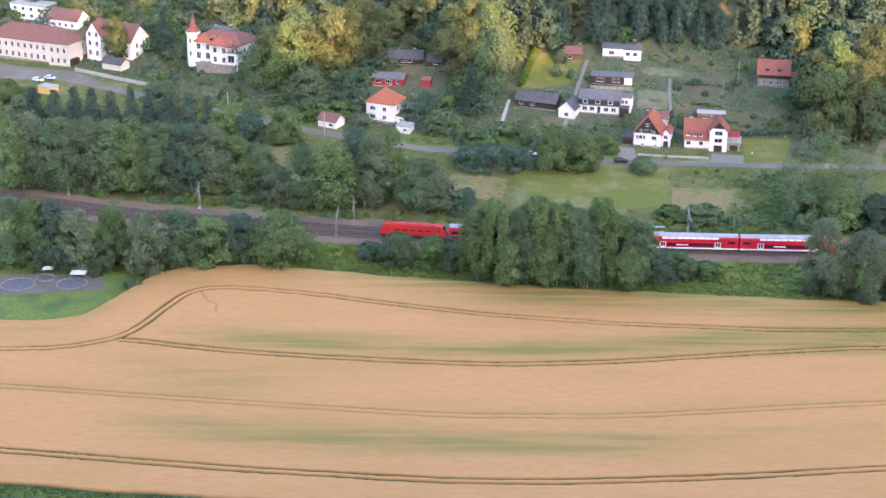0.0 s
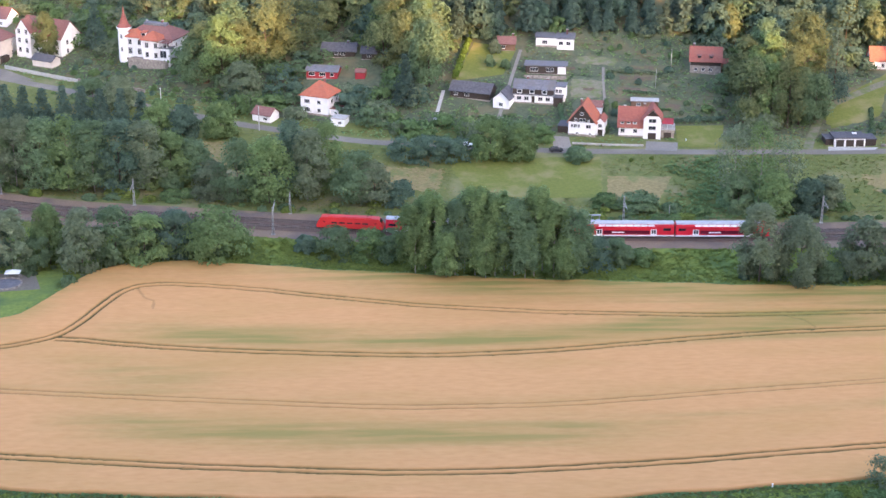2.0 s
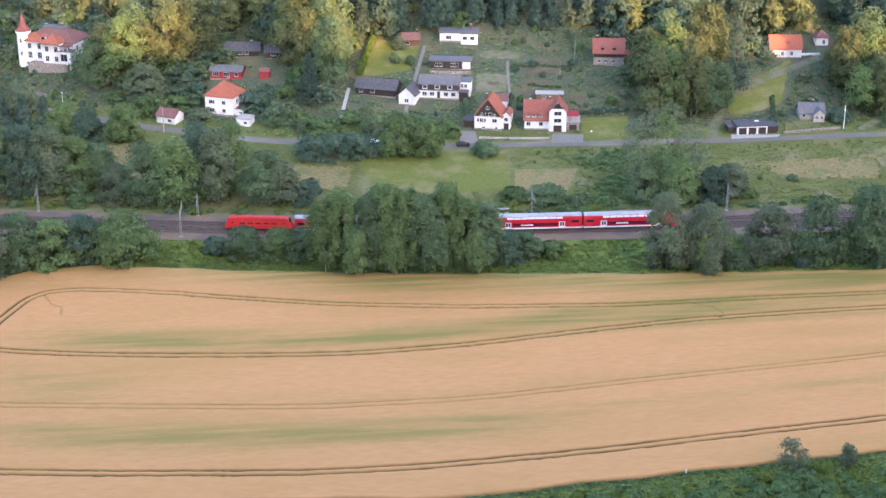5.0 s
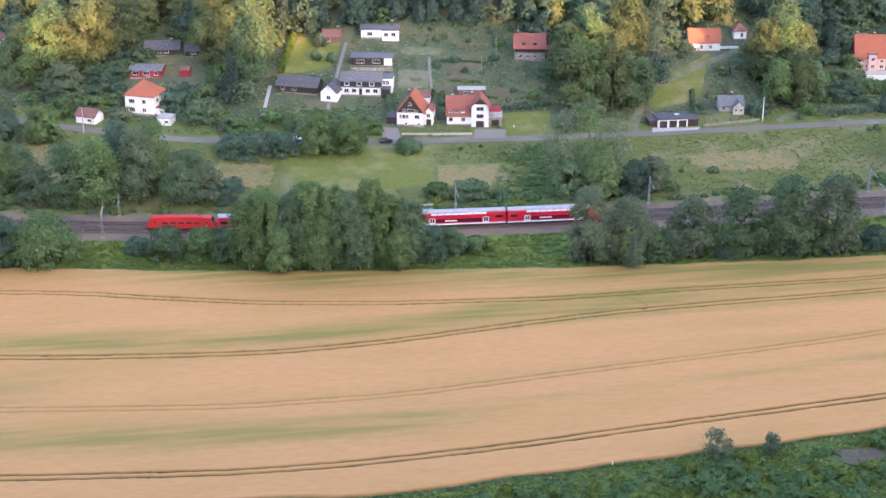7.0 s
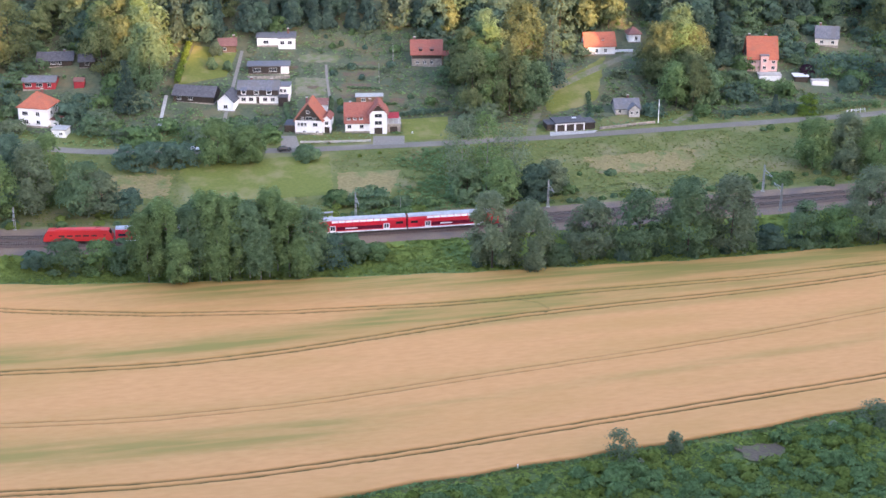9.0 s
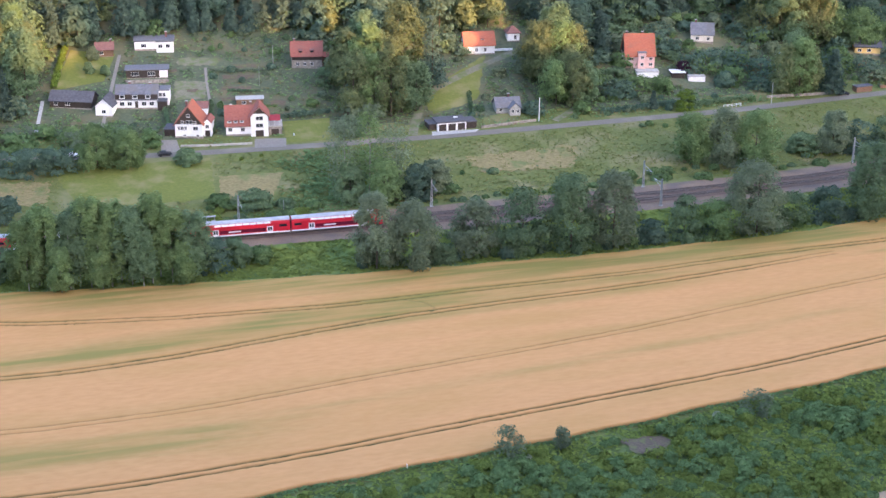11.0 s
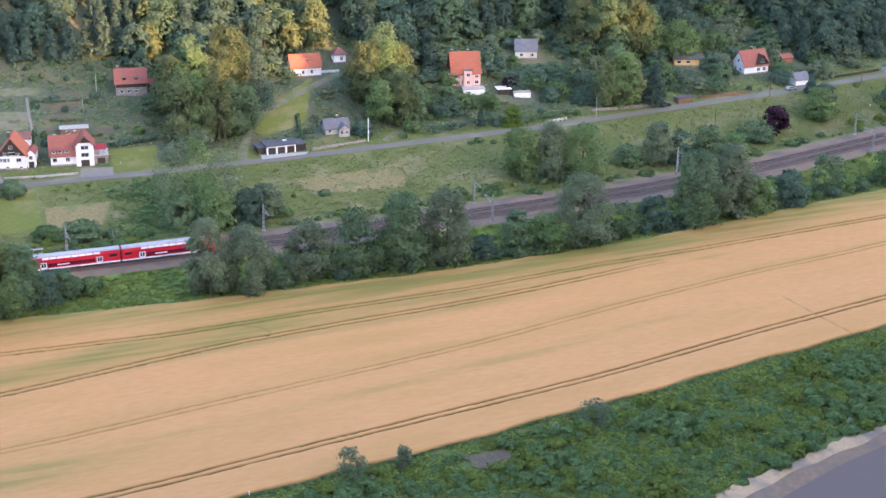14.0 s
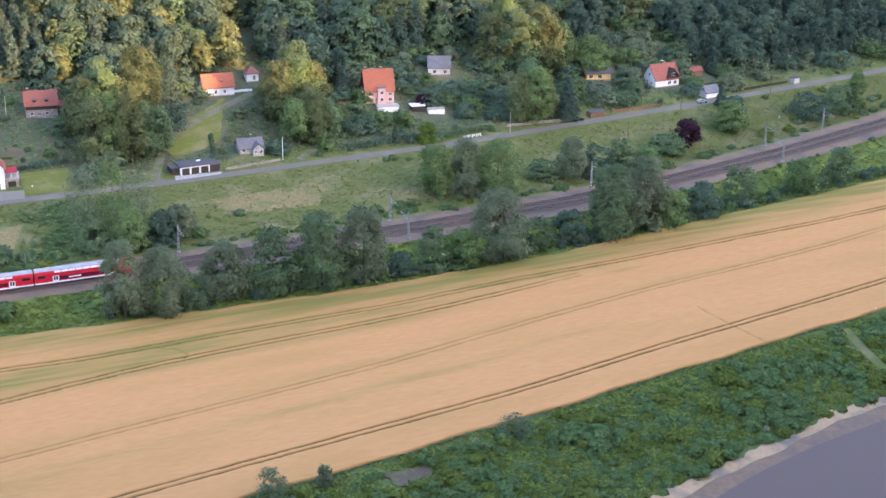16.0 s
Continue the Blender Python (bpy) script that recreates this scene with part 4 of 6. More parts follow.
plant_all("spruce", SPRUCE_SPOTS, (L_SPRUCE,), 28, 0.5)
plant_all("bush", PURPLE_SPOTS, (L_PURPLE,), 150, 0.42, "dark purple-leaved copper bush")
plant_all("oak", OAK_SPOTS, (L_OAK, L_POPLAR, L_OAK, L_BROAD), 76, 0.54)
plant_all("tall", TALL_SPOTS, (L_OAK,), 85, 0.48)
plant("broad", 41.0, 564.5, 5.0, 4.4, L_PALE, 1, 40, 0.34, "small sunlit fruit tree on the lawn")
plant("broad", 38.9, 555.3, 4.2, 3.6, L_BROAD, 2, 40, 0.34, "small round fruit tree on the lawn")
plant("broad", 44.0, 553.0, 3.6, 3.2, L_BROAD, 0, 40, 0.34, "small round fruit tree on the lawn")
plant("spruce", 358.0, 497.3, 7.5, 5.0, L_SPRUCE, 1, 28, 0.4, "blue-green spruce before the roadside hut")
plant("bush", 247.0, 527.0, 4.5, 5.0, L_PURPLE, 1, 60, 0.36, "dark purple-leaved garden bush")
plant("bush", 257.0, 535.0, 4.0, 4.5, L_HERB, 2, 60, 0.36, "light green rounded garden bush")
plant_all("bush", LIME_SPOTS, (L_LIME,), 60, 0.36, "bright yellow-green rounded bush")


# ---- houses ----
def window(parent, x, y, z, w, h, out=-1, frame_mat=None, axis="x", bars=1):
    """A window with a proud frame, a sunk pane and a sill, on the wall whose outside looks to out along y (or x)."""
    def box(s, a0, a1, b0, b1, z0, z1):
        b0, b1 = sorted((b0, b1))
        return s.box(a0, a1, b0, b1, z0, z1) if axis == "x" else s.box(b0, b1, a0, a1, z0, z1)
    c, o = (x, y) if axis == "x" else (y, x)
    t = 0.07
    ring = Shape()
    for a0, a1, z0, z1 in ((c - w / 2, c - w / 2 + t, z, z + h), (c + w / 2 - t, c + w / 2, z, z + h), (c - w / 2 + t, c + w / 2 - t, z, z + t), (c - w / 2 + t, c + w / 2 - t, z + h - t, z + h)):
        box(ring, a0, a1, o - out * 0.05, o + out * 0.07, z0, z1)
    for k in range(bars):
        a = c - w / 2 + w * (k + 1) / (bars + 1)
        box(ring, a - 0.035, a + 0.035, o - out * 0.05, o + out * 0.05, z + t, z + h - t)
    pane = box(Shape(), c - w / 2 + t, c + w / 2 - t, o - out * 0.05, o + out * 0.02, z + t, z + h - t)
    win = part("window", ring, frame_mat or M_FRAME, parent)
    part("pane", pane, M_GLASS, win)
    part("sill", box(Shape(), c - w / 2 - 0.08, c + w / 2 + 0.08, o - out * 0.05, o + out * 0.16, z - 0.08, z), M_CONCRETE, win)


def walls_shape(w, d, z0, h, gable, rh):
    if gable == "x":  # ridge along x, gables at the ends
        return Shape().extruded([(-d / 2, z0), (d / 2, z0), (d / 2, h), (0, h + rh), (-d / 2, h)], -w / 2, w / 2)
    if gable == "y":
        s = Shape()
        out = [(-w / 2, z0), (w / 2, z0), (w / 2, h), (0, h + rh), (-w / 2, h)]
        return s.add([(x, y, z) for y in (-d / 2, d / 2) for x, z in out], [(0, 1, 2, 3, 4), (9, 8, 7, 6, 5)] + [(i, i + 5, (i + 1) % 5 + 5, (i + 1) % 5) for i in range(5)])
    return Shape().box(-w / 2, w / 2, -d / 2, d / 2, z0, h)


def roof_shape(w, d, h, kind, rh, over, thick=0.22):
    s = Shape()
    if kind == "x":
        k = over * rh / (d / 2)
        for y in (-1, 1):
            s.slab([(-w / 2 - over, y * (d / 2 + over), h - k), (w / 2 + over, y * (d / 2 + over), h - k), (w / 2 + over, 0, h + rh), (-w / 2 - over, 0, h + rh)], thick)
    elif kind == "y":
        k = over * rh / (w / 2)
        for x in (-1, 1):
            s.slab([(x * (w / 2 + over), -d / 2 - over, h - k), (x * (w / 2 + over), d / 2 + over, h - k), (0, d / 2 + over, h + rh), (0, -d / 2 - over, h + rh)], thick)
    elif kind == "hip":
        a, b = w / 2 + over, d / 2 + over
        r = max(0.15, (w - d) / 2)
        base = [(-a, -b, h), (a, -b, h), (a, b, h), (-a, b, h), (-a, -b, h + thick), (a, -b, h + thick), (a, b, h + thick), (-a, b, h + thick), (-r, 0, h + rh), (r, 0, h + rh)]
        s.add(base, [(3, 2, 1, 0), (0, 1, 5, 4), (1, 2, 6, 5), (2, 3, 7, 6), (3, 0, 4, 7), (4, 5, 9, 8), (5, 6, 9), (6, 7, 8, 9), (7, 4, 8)])
    else:
        s.box(-w / 2 - over, w / 2 + over, -d / 2 - over, d / 2 + over, h, h + max(0.2, rh), 0.08)
    return s


def house(label, x, y, turn, w, d, h, kind, rh, wall, roof, over=0.5, front=(), left=(), right=(), chimneys=(), plinth=0.6, category="house", name="house", sink=1.5, lift=0.0):
    """front, left, right: windows as (along, up, width, height). The front looks towards the valley; x, y is the middle of its foot."""
    base = float(land(x, y)) + lift
    a = radians(turn)
    x, y = x - math.sin(a) * d / 2, y + math.cos(a) * d / 2
    ob = thing(name, pose(x, y, base, 0, 0, turn), label, category)
    gable = kind if kind in ("x", "y") else ""
    part("wall", walls_shape(w, d, -sink, h, gable, rh), wall, ob)
    part("roof", roof_shape(w, d, h, kind, rh, over), roof, ob)
    if plinth:
        part("plinth", Shape().box(-w / 2 - 0.06, w / 2 + 0.06, -d / 2 - 0.06, d / 2 + 0.06, -sink, plinth), M_STONE, ob)
    for a, z, ww, hh in front:
        window(ob, a, -d / 2, z, ww, hh, bars=2 if ww > 1.6 else 1)
    for a, z, ww, hh in left:
        window(ob, -w / 2, a, z, ww, hh, -1, axis="y")
    for a, z, ww, hh in right:
        window(ob, w / 2, a, z, ww, hh, 1, axis="y")
    for cx, cy, top in chimneys:
        stack = part("chimney", Shape().box(cx - 0.35, cx + 0.35, cy - 0.35, cy + 0.35, h, top), M_TILE_BROWN, ob)
        part("chimney_cap", Shape().box(cx - 0.45, cx + 0.45, cy - 0.45, cy + 0.45, top, top + 0.15), M_CONCRETE, stack)
    return ob


def row_of(n, x0, x1, z, w, h):
    return [(x0 + (x1 - x0) * (k + 0.5) / n, z, w, h) for k in range(n)]



def flat_on(ob, name, x0, x1, z0, z1, y, mat, proud=0.06, label=""):
    """A panel on a front wall."""
    return part(name, Shape().box(x0, x1, y - proud, y + 0.05, z0, z1), mat, ob, label)


def gable_panel(ob, w, d, h, rh, mat, low=0.0, cover=1.0):
    """Dark boarding over the front gable, with the top at the ridge."""
    half = w / 2 * cover
    y = -d / 2
    tri = [(-half, h + low), (half, h + low), (0, h + rh * cover)]
    part("gable_boarding", Shape().add([(x, y - q, z) for q in (-0.02, 0.08) for x, z in tri], [(0, 1, 2), (5, 4, 3), (0, 3, 4, 1), (1, 4, 5, 2), (2, 5, 3, 0)]), mat, ob)


def dormer(ob, x, y, z, w, h, deep, roof, wall=None):
    box = part("dormer", Shape().box(x - w / 2, x + w / 2, y, y + deep, z, z + h), wall or M_WHITE, ob)
    part("dormer_roof", Shape().slab([(x - w / 2 - 0.2, y - 0.25, z + h), (x + w / 2 + 0.2, y - 0.25, z + h), (x + w / 2 + 0.2, y + deep, z + h + 0.5), (x - w / 2 - 0.2, y + deep, z + h + 0.5)], 0.12), roof, box)
    part("dormer_pane", Shape().box(x - w / 2 + 0.2, x + w / 2 - 0.2, y - 0.04, y + 0.05, z + 0.25, z + h - 0.15), M_GLASS, box)


def side_block(ob, name, x0, x1, y0, y1, z0, z1, mat, roof=None, kind="flat", rh=0.25, over=0.2):
    """A lower wing that belongs to a house."""
    wing = part(name, Shape().box(x0, x1, y0, y1, z0, z1), mat, ob)
    cap = roof_shape(x1 - x0, y1 - y0, z1, kind, rh, over)
    if roof:
        cap.v = [(px + (x0 + x1) / 2, py + (y0 + y1) / 2, pz) for px, py, pz in cap.v]
        part("wing_roof", cap, roof, wing)
    if kind in ("x", "y"):
        tri = walls_shape(x1 - x0, y1 - y0, z1 - 0.01, z1, kind, rh)
        tri.v = [(px + (x0 + x1) / 2, py + (y0 + y1) / 2, pz) for px, py, pz in tri.v]
        part("wing_gable", tri, mat, wing)
    return wing


# -- houses by the road --
h = house("white two-storey house with an orange hipped roof", -21.8, 529.6, -24, 10.0, 9.6, 6.4, "hip", 4.6, M_WHITE, M_TILE_ORANGE, 0.5,
          front=[(-2.6, 1.2, 2.0, 1.3), (1.8, 1.2, 1.3, 1.3), (-2.6, 4.0, 2.0, 1.3), (1.8, 4.0, 1.3, 1.3)], right=[(-1.5, 4.0, 1.2, 1.3), (2.2, 4.0, 1.2, 1.3)], chimneys=[(1.0, 1.5, 11.4)])
side_block(h, "porch", 5.15, 8.0, -3.2, 1.5, -1.2, 2.4, M_WHITE, M_TILE_BROWN)
for k in (-2.4, 0.2):
    part("skylight", Shape().slab([(k, -3.0, 8.05), (k + 0.9, -3.0, 8.05), (k + 0.9, -2.3, 8.72), (k, -2.3, 8.72)], 0.12), M_GLASS, h)
house("white roadside garage with a flat pale roof", -13.8, 518.5, -20, 4.6, 4.6, 2.4, "flat", 0.3, M_WHITE, M_CONCRETE, 0.25, plinth=0, category="garage", name="garage", front=[(0.8, 0.9, 1.2, 0.8)])
house("small white garage with a red-brown tiled roof", -39.3, 525.5, -30, 7.0, 5.5, 2.6, "x", 1.9, M_WHITE, M_TILE_BROWN, 0.4, front=[(1.6, 0.9, 1.6, 0.9)], plinth=0.2, category="garage", name="garage")
h = house("red wooden cottage with white windows and slate roof", -19.9, 554.6, -12, 11.0, 6.0, 2.9, "x", 1.3, M_REDWOOD, M_SLATE, 0.5, front=[(-3.6, 1.2, 2.2, 1.3), (0.2, 1.2, 2.2, 1.3), (3.6, 1.2, 1.3, 1.3)], plinth=0.3, category="cottage", name="cottage")
house("small red garden hut", -6.6, 551.5, -10, 3.4, 3.0, 2.3, "x", 0.9, M_REDWOOD, M_TILE_BROWN, 0.2, plinth=0, category="shed", name="shed")
house("dark timber cabin with a low dark roof", -14.2, 567.8, -6, 11.5, 6.5, 2.6, "x", 2.0, M_TIMBER, M_FELT, 0.7, front=[(-0.8, 1.0, 1.7, 1.2), (1.4, 1.0, 1.7, 1.2)], plinth=0.3, chimneys=[(3, 0.4, 5.2)], category="cabin", name="cabin")
house("small dark timber cabin among trees", -3.6, 564, -6, 5.0, 5.0, 2.4, "x", 1.8, M_TIMBER, M_FELT, 0.5, front=[(0.2, 1.0, 1.6, 1.1)], plinth=0.2, category="cabin", name="cabin")
h = house("long low bungalow with a dark roof, half hidden by bushes", 30.5, 533.5, -22, 14.0, 7.0, 2.6, "x", 2.4, M_TIMBER, M_FELT, 0.5, front=[(-5, 1.0, 1.4, 1.2), (-1, 1.0, 1.6, 1.2)], plinth=0.3)
house("white gabled side wing with a dark roof", 40.5, 526.0, -22, 5.5, 8.0, 3.4, "y", 2.6, M_WHITE, M_FELT, 0.4, front=[(0, 1.0, 1.4, 1.2)], plinth=0.3, category="annex", name="annex")
h = house("black and white house with a slate roof and dormers", 51.5, 528.5, -13, 13.6, 8.5, 3.3, "x", 3.8, M_WHITE, M_SLATE, 0.4,
          front=row_of(2, -6, -1.0, 1.1, 1.5, 1.3) + row_of(2, 1.2, 6.2, 1.1, 1.5, 1.3), plinth=0.4, chimneys=[(-2.5, 0.5, 8.0), (4.2, 0.8, 7.6)])
part("dark_cladding", Shape().box(-6.9, 6.9, -4.55, -4.2, 3.2, 4.9), M_TIMBER, h)
for k in (-4.6, -0.4, 3.8):
    dormer(h, k, -4.62, 3.5, 1.7, 1.3, 2.4, M_SLATE)
part("front_door", Shape().box(-0.5, 0.5, -4.33, -4.2, 0.4, 2.6), M_TIMBER, h)
side_block(h, "white_wing", 6.9, 10.4, -1.5, 4.2, -1.2, 5.4, M_WHITE, M_SLATE)
side_block(h, "dark_annex", 6.9, 9.8, -5.0, -1.5, -1.2, 2.6, M_TIMBER, M_FELT)
for k in (7.6, 8.8):
    window(h, k, -1.5, 3.4, 1.0, 1.3)
h = house("long flat-roofed garden building with an open front", 57.5, 548.4, -9, 14.0, 6.0, 2.8, "flat", 0.3, M_TIMBER, M_SLATE, 0.5, plinth=0.2, category="outbuilding", name="outbuilding", front=[(-4, 0.9, 2.6, 1.3), (1.5, 0.9, 2.6, 1.3)])
flat_on(h, "white_wall_panel", 4.2, 7.0, 0.2, 2.7, -3.0, M_WHITE)
part("terrace_wall", Shape().box(-7.2, 7.4, -6.6, -6.2, -1.6, 0.35), M_STONE, h)
h = house("white bungalow with a low grey roof", 62.5, 567, -8, 13.5, 7.0, 3.4, "flat", 0.45, M_WHITE, M_SLATE, 0.4, front=[(-3.6, 1.2, 1.9, 1.3), (2.2, 1.2, 1.3, 1.3), (4.8, 1.2, 1.9, 1.3)], plinth=0.7, category="bungalow", name="bungalow", chimneys=[(4.2, 1, 5.6)])
side_block(h, "bay", 0.8, 6.75, -4.6, -3.5, -1.0, 3.3, M_WHITE, M_SLATE)
for k in (2.2, 4.8):
    window(h, k, -4.6, 1.2, 1.5, 1.3)
house("small brown timber summer house", 45.2, 565.7, -6, 6.0, 4.5, 2.7, "x", 2.0, M_WOOD, M_TILE_BROWN, 0.4, plinth=0.2, chimneys=[(2.2, 0.5, 5.6)], category="summer house", name="summer_house", front=[(-1, 0.9, 1.2, 1.1)])
h = house("white house with a dark timber gable and orange roof", 65.2, 505.1, -17, 8.8, 9.5, 4.6, "y", 5.6, M_WHITE, M_TILE_ORANGE, 0.4,
          front=[(-3.2, 2.7, 0.8, 1.2), (-2.1, 2.7, 1.1, 1.2), (-1.0, 2.7, 0.8, 1.2), (2.2, 2.7, 1.6, 1.2), (-1.4, 0.5, 0.9, 0.7), (2.8, 0.5, 0.9, 0.7)], chimneys=[(-1.2, 0.6, 10.8)])
gable_panel(h, 8.8, 9.5, 4.6, 5.6, M_TIMBER, 0.0)
for a, z, ww, hh in ((-2.0, 4.8, 1.0, 1.0), (0.2, 4.8, 2.2, 1.1), (2.1, 4.8, 0.8, 0.8), (-0.1, 7.0, 1.1, 1.0)):
    window(h, a, -4.83, z, ww, hh)
side_block(h, "right_wing", 4.4, 6.9, -2.6, 3.8, -1.0, 4.6, M_WHITE, M_TILE_RED, "y", 1.2)
window(h, 5.6, -2.6, 2.7, 1.2, 1.2)
# No opening is cut: a dark panel gives the porch its shade.
part("porch_opening", Shape().box(4.9, 6.5, -2.68, -2.5, 0.0, 2.0), M_TIMBER, h)
side_block(h, "carport", -8.0, -4.4, -4.0, 2.0, -0.8, 2.5, M_TIMBER, M_FELT)
h = house("white house with a red roof and a tall front gable", 82.6, 504.0, -9, 11.0, 9.0, 3.6, "x", 5.2, M_WHITE, M_TILE_RED, 0.5,
          front=[(-4.2, 1.4, 1.3, 1.3), (-0.2, 1.4, 1.3, 1.3)], plinth=0.5, chimneys=[(2.6, 0.6, 9.8), (-3.8, 1.8, 8.6)])
for k in (-4.4, -2.4, -0.4):
    dormer(h, k, -4.5, 4.25, 1.2, 0.8, 1.4, M_TILE_RED)
tower = part("gable_bay", walls_shape(5.6, 8.0, -1.5, 6.6, "y", 3.2), M_WHITE, h, at=pose(5.2, -1.6, 0))
part("gable_roof", roof_shape(5.6, 8.0, 6.6, "y", 3.2, 0.5), M_TILE_RED, tower)
for z in (2.9, 5.3):
    window(tower, 0, -4.0, z, 2.4, 1.3)
part("garage_door", Shape().box(-1.3, 1.3, -4.1, -3.95, -0.2, 1.9), M_TIMBER, tower)
part("gable_trim", Shape().add([(x, -4.06 - q, z) for q in (0, 0.08) for x, z in ((-1.9, 7.5), (1.9, 7.5), (0, 9.5))], [(0, 1, 2), (5, 4, 3), (0, 3, 4, 1), (1, 4, 5, 2), (2, 5, 3, 0)]), M_TIMBER, tower)
wing = side_block(h, "terrace_block", 8.1, 12.4, -4.2, 3.0, -1.2, 2.6, M_STONE, M_CONCRETE)
part("terrace_garage_door", Shape().box(9.0, 11.4, -4.28, -4.15, -0.2, 1.8), M_TIMBER, wing)
part("awning", Shape().slab([(8.3, -3.6, 4.4), (12.0, -3.6, 4.4), (12.0, 0.4, 5.2), (8.3, 0.4, 5.2)], 0.08), M_REDWOOD, wing, "red terrace awning")
for k in (8.4, 10.1, 11.8):
    part("awning_post", Shape().bar((k, -3.5, 2.8), (k, -3.5, 4.4), 0.05), M_FRAME, wing)
h = house("stone and brick cottage with a red tiled roof", 112.7, 546.5, -10, 10.5, 8.0, 4.6, "x", 4.0, M_STONE, M_TILE_RED, 0.5, front=row_of(3, -4.5, 3, 1.0, 1.1, 1.1), plinth=0.5, category="cottage", name="cottage", chimneys=[(-4.2, 0.2, 9.6)])
flat_on(h, "timber_upper_wall", -5.2, 5.2, 2.9, 4.6, -4.0, M_TIMBER)
side_block(h, "lean_to", 5.25, 7.8, -2.4, 3.2, -1.2, 3.4, M_WOOD, M_TILE_RED, "x", 1.0)
for k in (-2.2, 1.8):
    dormer(h, k, -3.4, 5.2, 1.2, 0.9, 1.6, M_TILE_BROWN, M_TIMBER)

house("low garden shed with a flat grey roof", 88.5, 524.5, -9, 9.0, 4.0, 2.3, "flat", 0.2, M_WOOD, M_CONCRETE, 0.25, plinth=0, category="shed", name="shed", front=[(-2, 0.8, 1.4, 1.0)])
house("small white garden shed with a brown roof", 70.8, 521.5, -14, 6.0, 4.0, 2.4, "x", 1.5, M_WHITE, M_TILE_BROWN, 0.3, plinth=0, category="shed", name="shed", front=[(1, 0.8, 1.0, 1.0)])

# -- the three garages --
h = house("low garage row with three dark doors and white posts", 150.0, 494.3, 0, 9.8, 6.2, 2.7, "flat", 0.35, M_WHITE, M_FELT, 0.35, plinth=0, category="garage", name="garage_row")
for k in (-3.2, 0, 3.2):
    door = flat_on(h, "garage_door", k - 1.25, k + 1.25, 0.05, 2.25, -3.1, M_TIMBER)
side_block(h, "timber_shed", 5.0, 8.6, -2.6, 3.0, -1.2, 2.2, M_TIMBER, M_FELT)
side_block(h, "timber_lean_to", -7.6, -5.0, -2.0, 3.0, -1.2, 2.2, M_TIMBER, M_FELT)
part("roof_vent", Shape().box(1.6, 3.0, 0.6, 1.4, 3.05, 3.35), M_FRAME, h)
h = house("small grey weathered cottage with a cross gable", 173.0, 505.0, -6, 8.0, 6.0, 2.4, "x", 2.4, M_CONCRETE, M_SLATE, 0.5, front=[(-2.6, 0.8, 1.0, 1.1)], plinth=0.3, category="cottage", name="cottage", chimneys=[(0.8, 0.8, 5.8)])
bay = part("bay", walls_shape(3.6, 3.0, -1.2, 2.3, "y", 1.7), M_CONCRETE, h, at=pose(2.0, -3.6, 0))
part("bay_roof", roof_shape(3.6, 3.0, 2.3, "y", 1.7, 0.35), M_SLATE, bay)
for k in (-0.85, 0.85):
    window(bay, k, -1.5, 0.7, 1.0, 1.1)

# -- houses on the slope --
h = house("white cottage with a sunlit orange roof", 176.3, 547.7, -6, 11.0, 7.5, 3.5, "x", 4.0, M_WHITE, M_TILE_ORANGE, 0.4, front=[(-1.2, 1.1, 1.0, 1.3), (2.0, 1.1, 1.0, 1.3)], left=[(-1.0, 1.0, 1.0, 1.6)], plinth=0.4, category="cottage", name="cottage")
dormer(h, 1.2, -2.6, 4.7, 0.9, 0.7, 1.2, M_TILE_ORANGE)
side_block(h, "garden_wall", 5.5, 12.5, -1.6, -1.2, -1.2, 1.3, M_WHITE)
side_block(h, "lean_to", -8.2, -5.5, -1.0, 2.5, -1.5, 1.8, M_SLATE, M_FELT)
house("small white annex with a brown pyramid roof", 191.7, 555.4, -6, 4.4, 4.4, 3.0, "hip", 2.4, M_WHITE, M_TILE_BROWN, 0.6, front=[(0.6, 0.8, 1.0, 1.5)], plinth=0.3, category="annex", name="annex")
h = house("tall pink house with a steep orange roof", 231.5, 530.8, -13, 10.6, 9.5, 5.2, "x", 6.8, M_PINK, M_TILE_ORANGE, 0.4,
          front=[(-3.8, 1.2, 1.3, 1.2), (3.9, 1.2, 1.3, 1.2), (-3.8, 3.4, 1.2, 0.9), (3.9, 3.4, 1.2, 0.9)], left=row_of(2, -3.5, 3.5, 3.0, 1.0, 1.2), plinth=0.5, chimneys=[(-4.4, 0.6, 12.7), (1.4, 0.8, 12.5)])
part("gable_cladding", Shape().extruded([(-4.75, 5.15), (4.75, 5.15), (0, 11.9)], -5.38, -5.2), M_TIMBER, h)
bay = side_block(h, "stair_bay", -0.9, 1.9, -6.3, -4.75, -1.5, 6.4, M_PINK, M_SLATE)
for z in (1.6, 4.2):
    window(bay, 0.5, -6.3, z, 1.2, 1.2)
side_block(h, "terrace", -1.8, 6.0, -10.2, -6.4, -3.2, 0.4, M_WHITE, M_CONCRETE)
house("white-roofed car shelter with dark board sides", 243.5, 523.5, -12, 4.6, 4.0, 2.0, "flat", 0.25, M_TIMBER, M_FRAME, 0.4, plinth=0, category="shelter", name="shelter")
house("low white garden wall hut", 249.5, 520.5, -12, 6.0, 2.5, 1.8, "flat", 0.2, M_WHITE, M_CONCRETE, 0.15, plinth=0, category="shed", name="shed")
h = house("small grey house with a slate roof", 263.5, 547.6, -22, 8.2, 7.0, 3.2, "x", 3.6, M_CREAM, M_SLATE, 0.4, front=[(-1.8, 1.0, 1.2, 1.2), (2.2, 1.0, 1.2, 1.2)], plinth=0.5, chimneys=[(-2.5, 0.4, 7.8)])
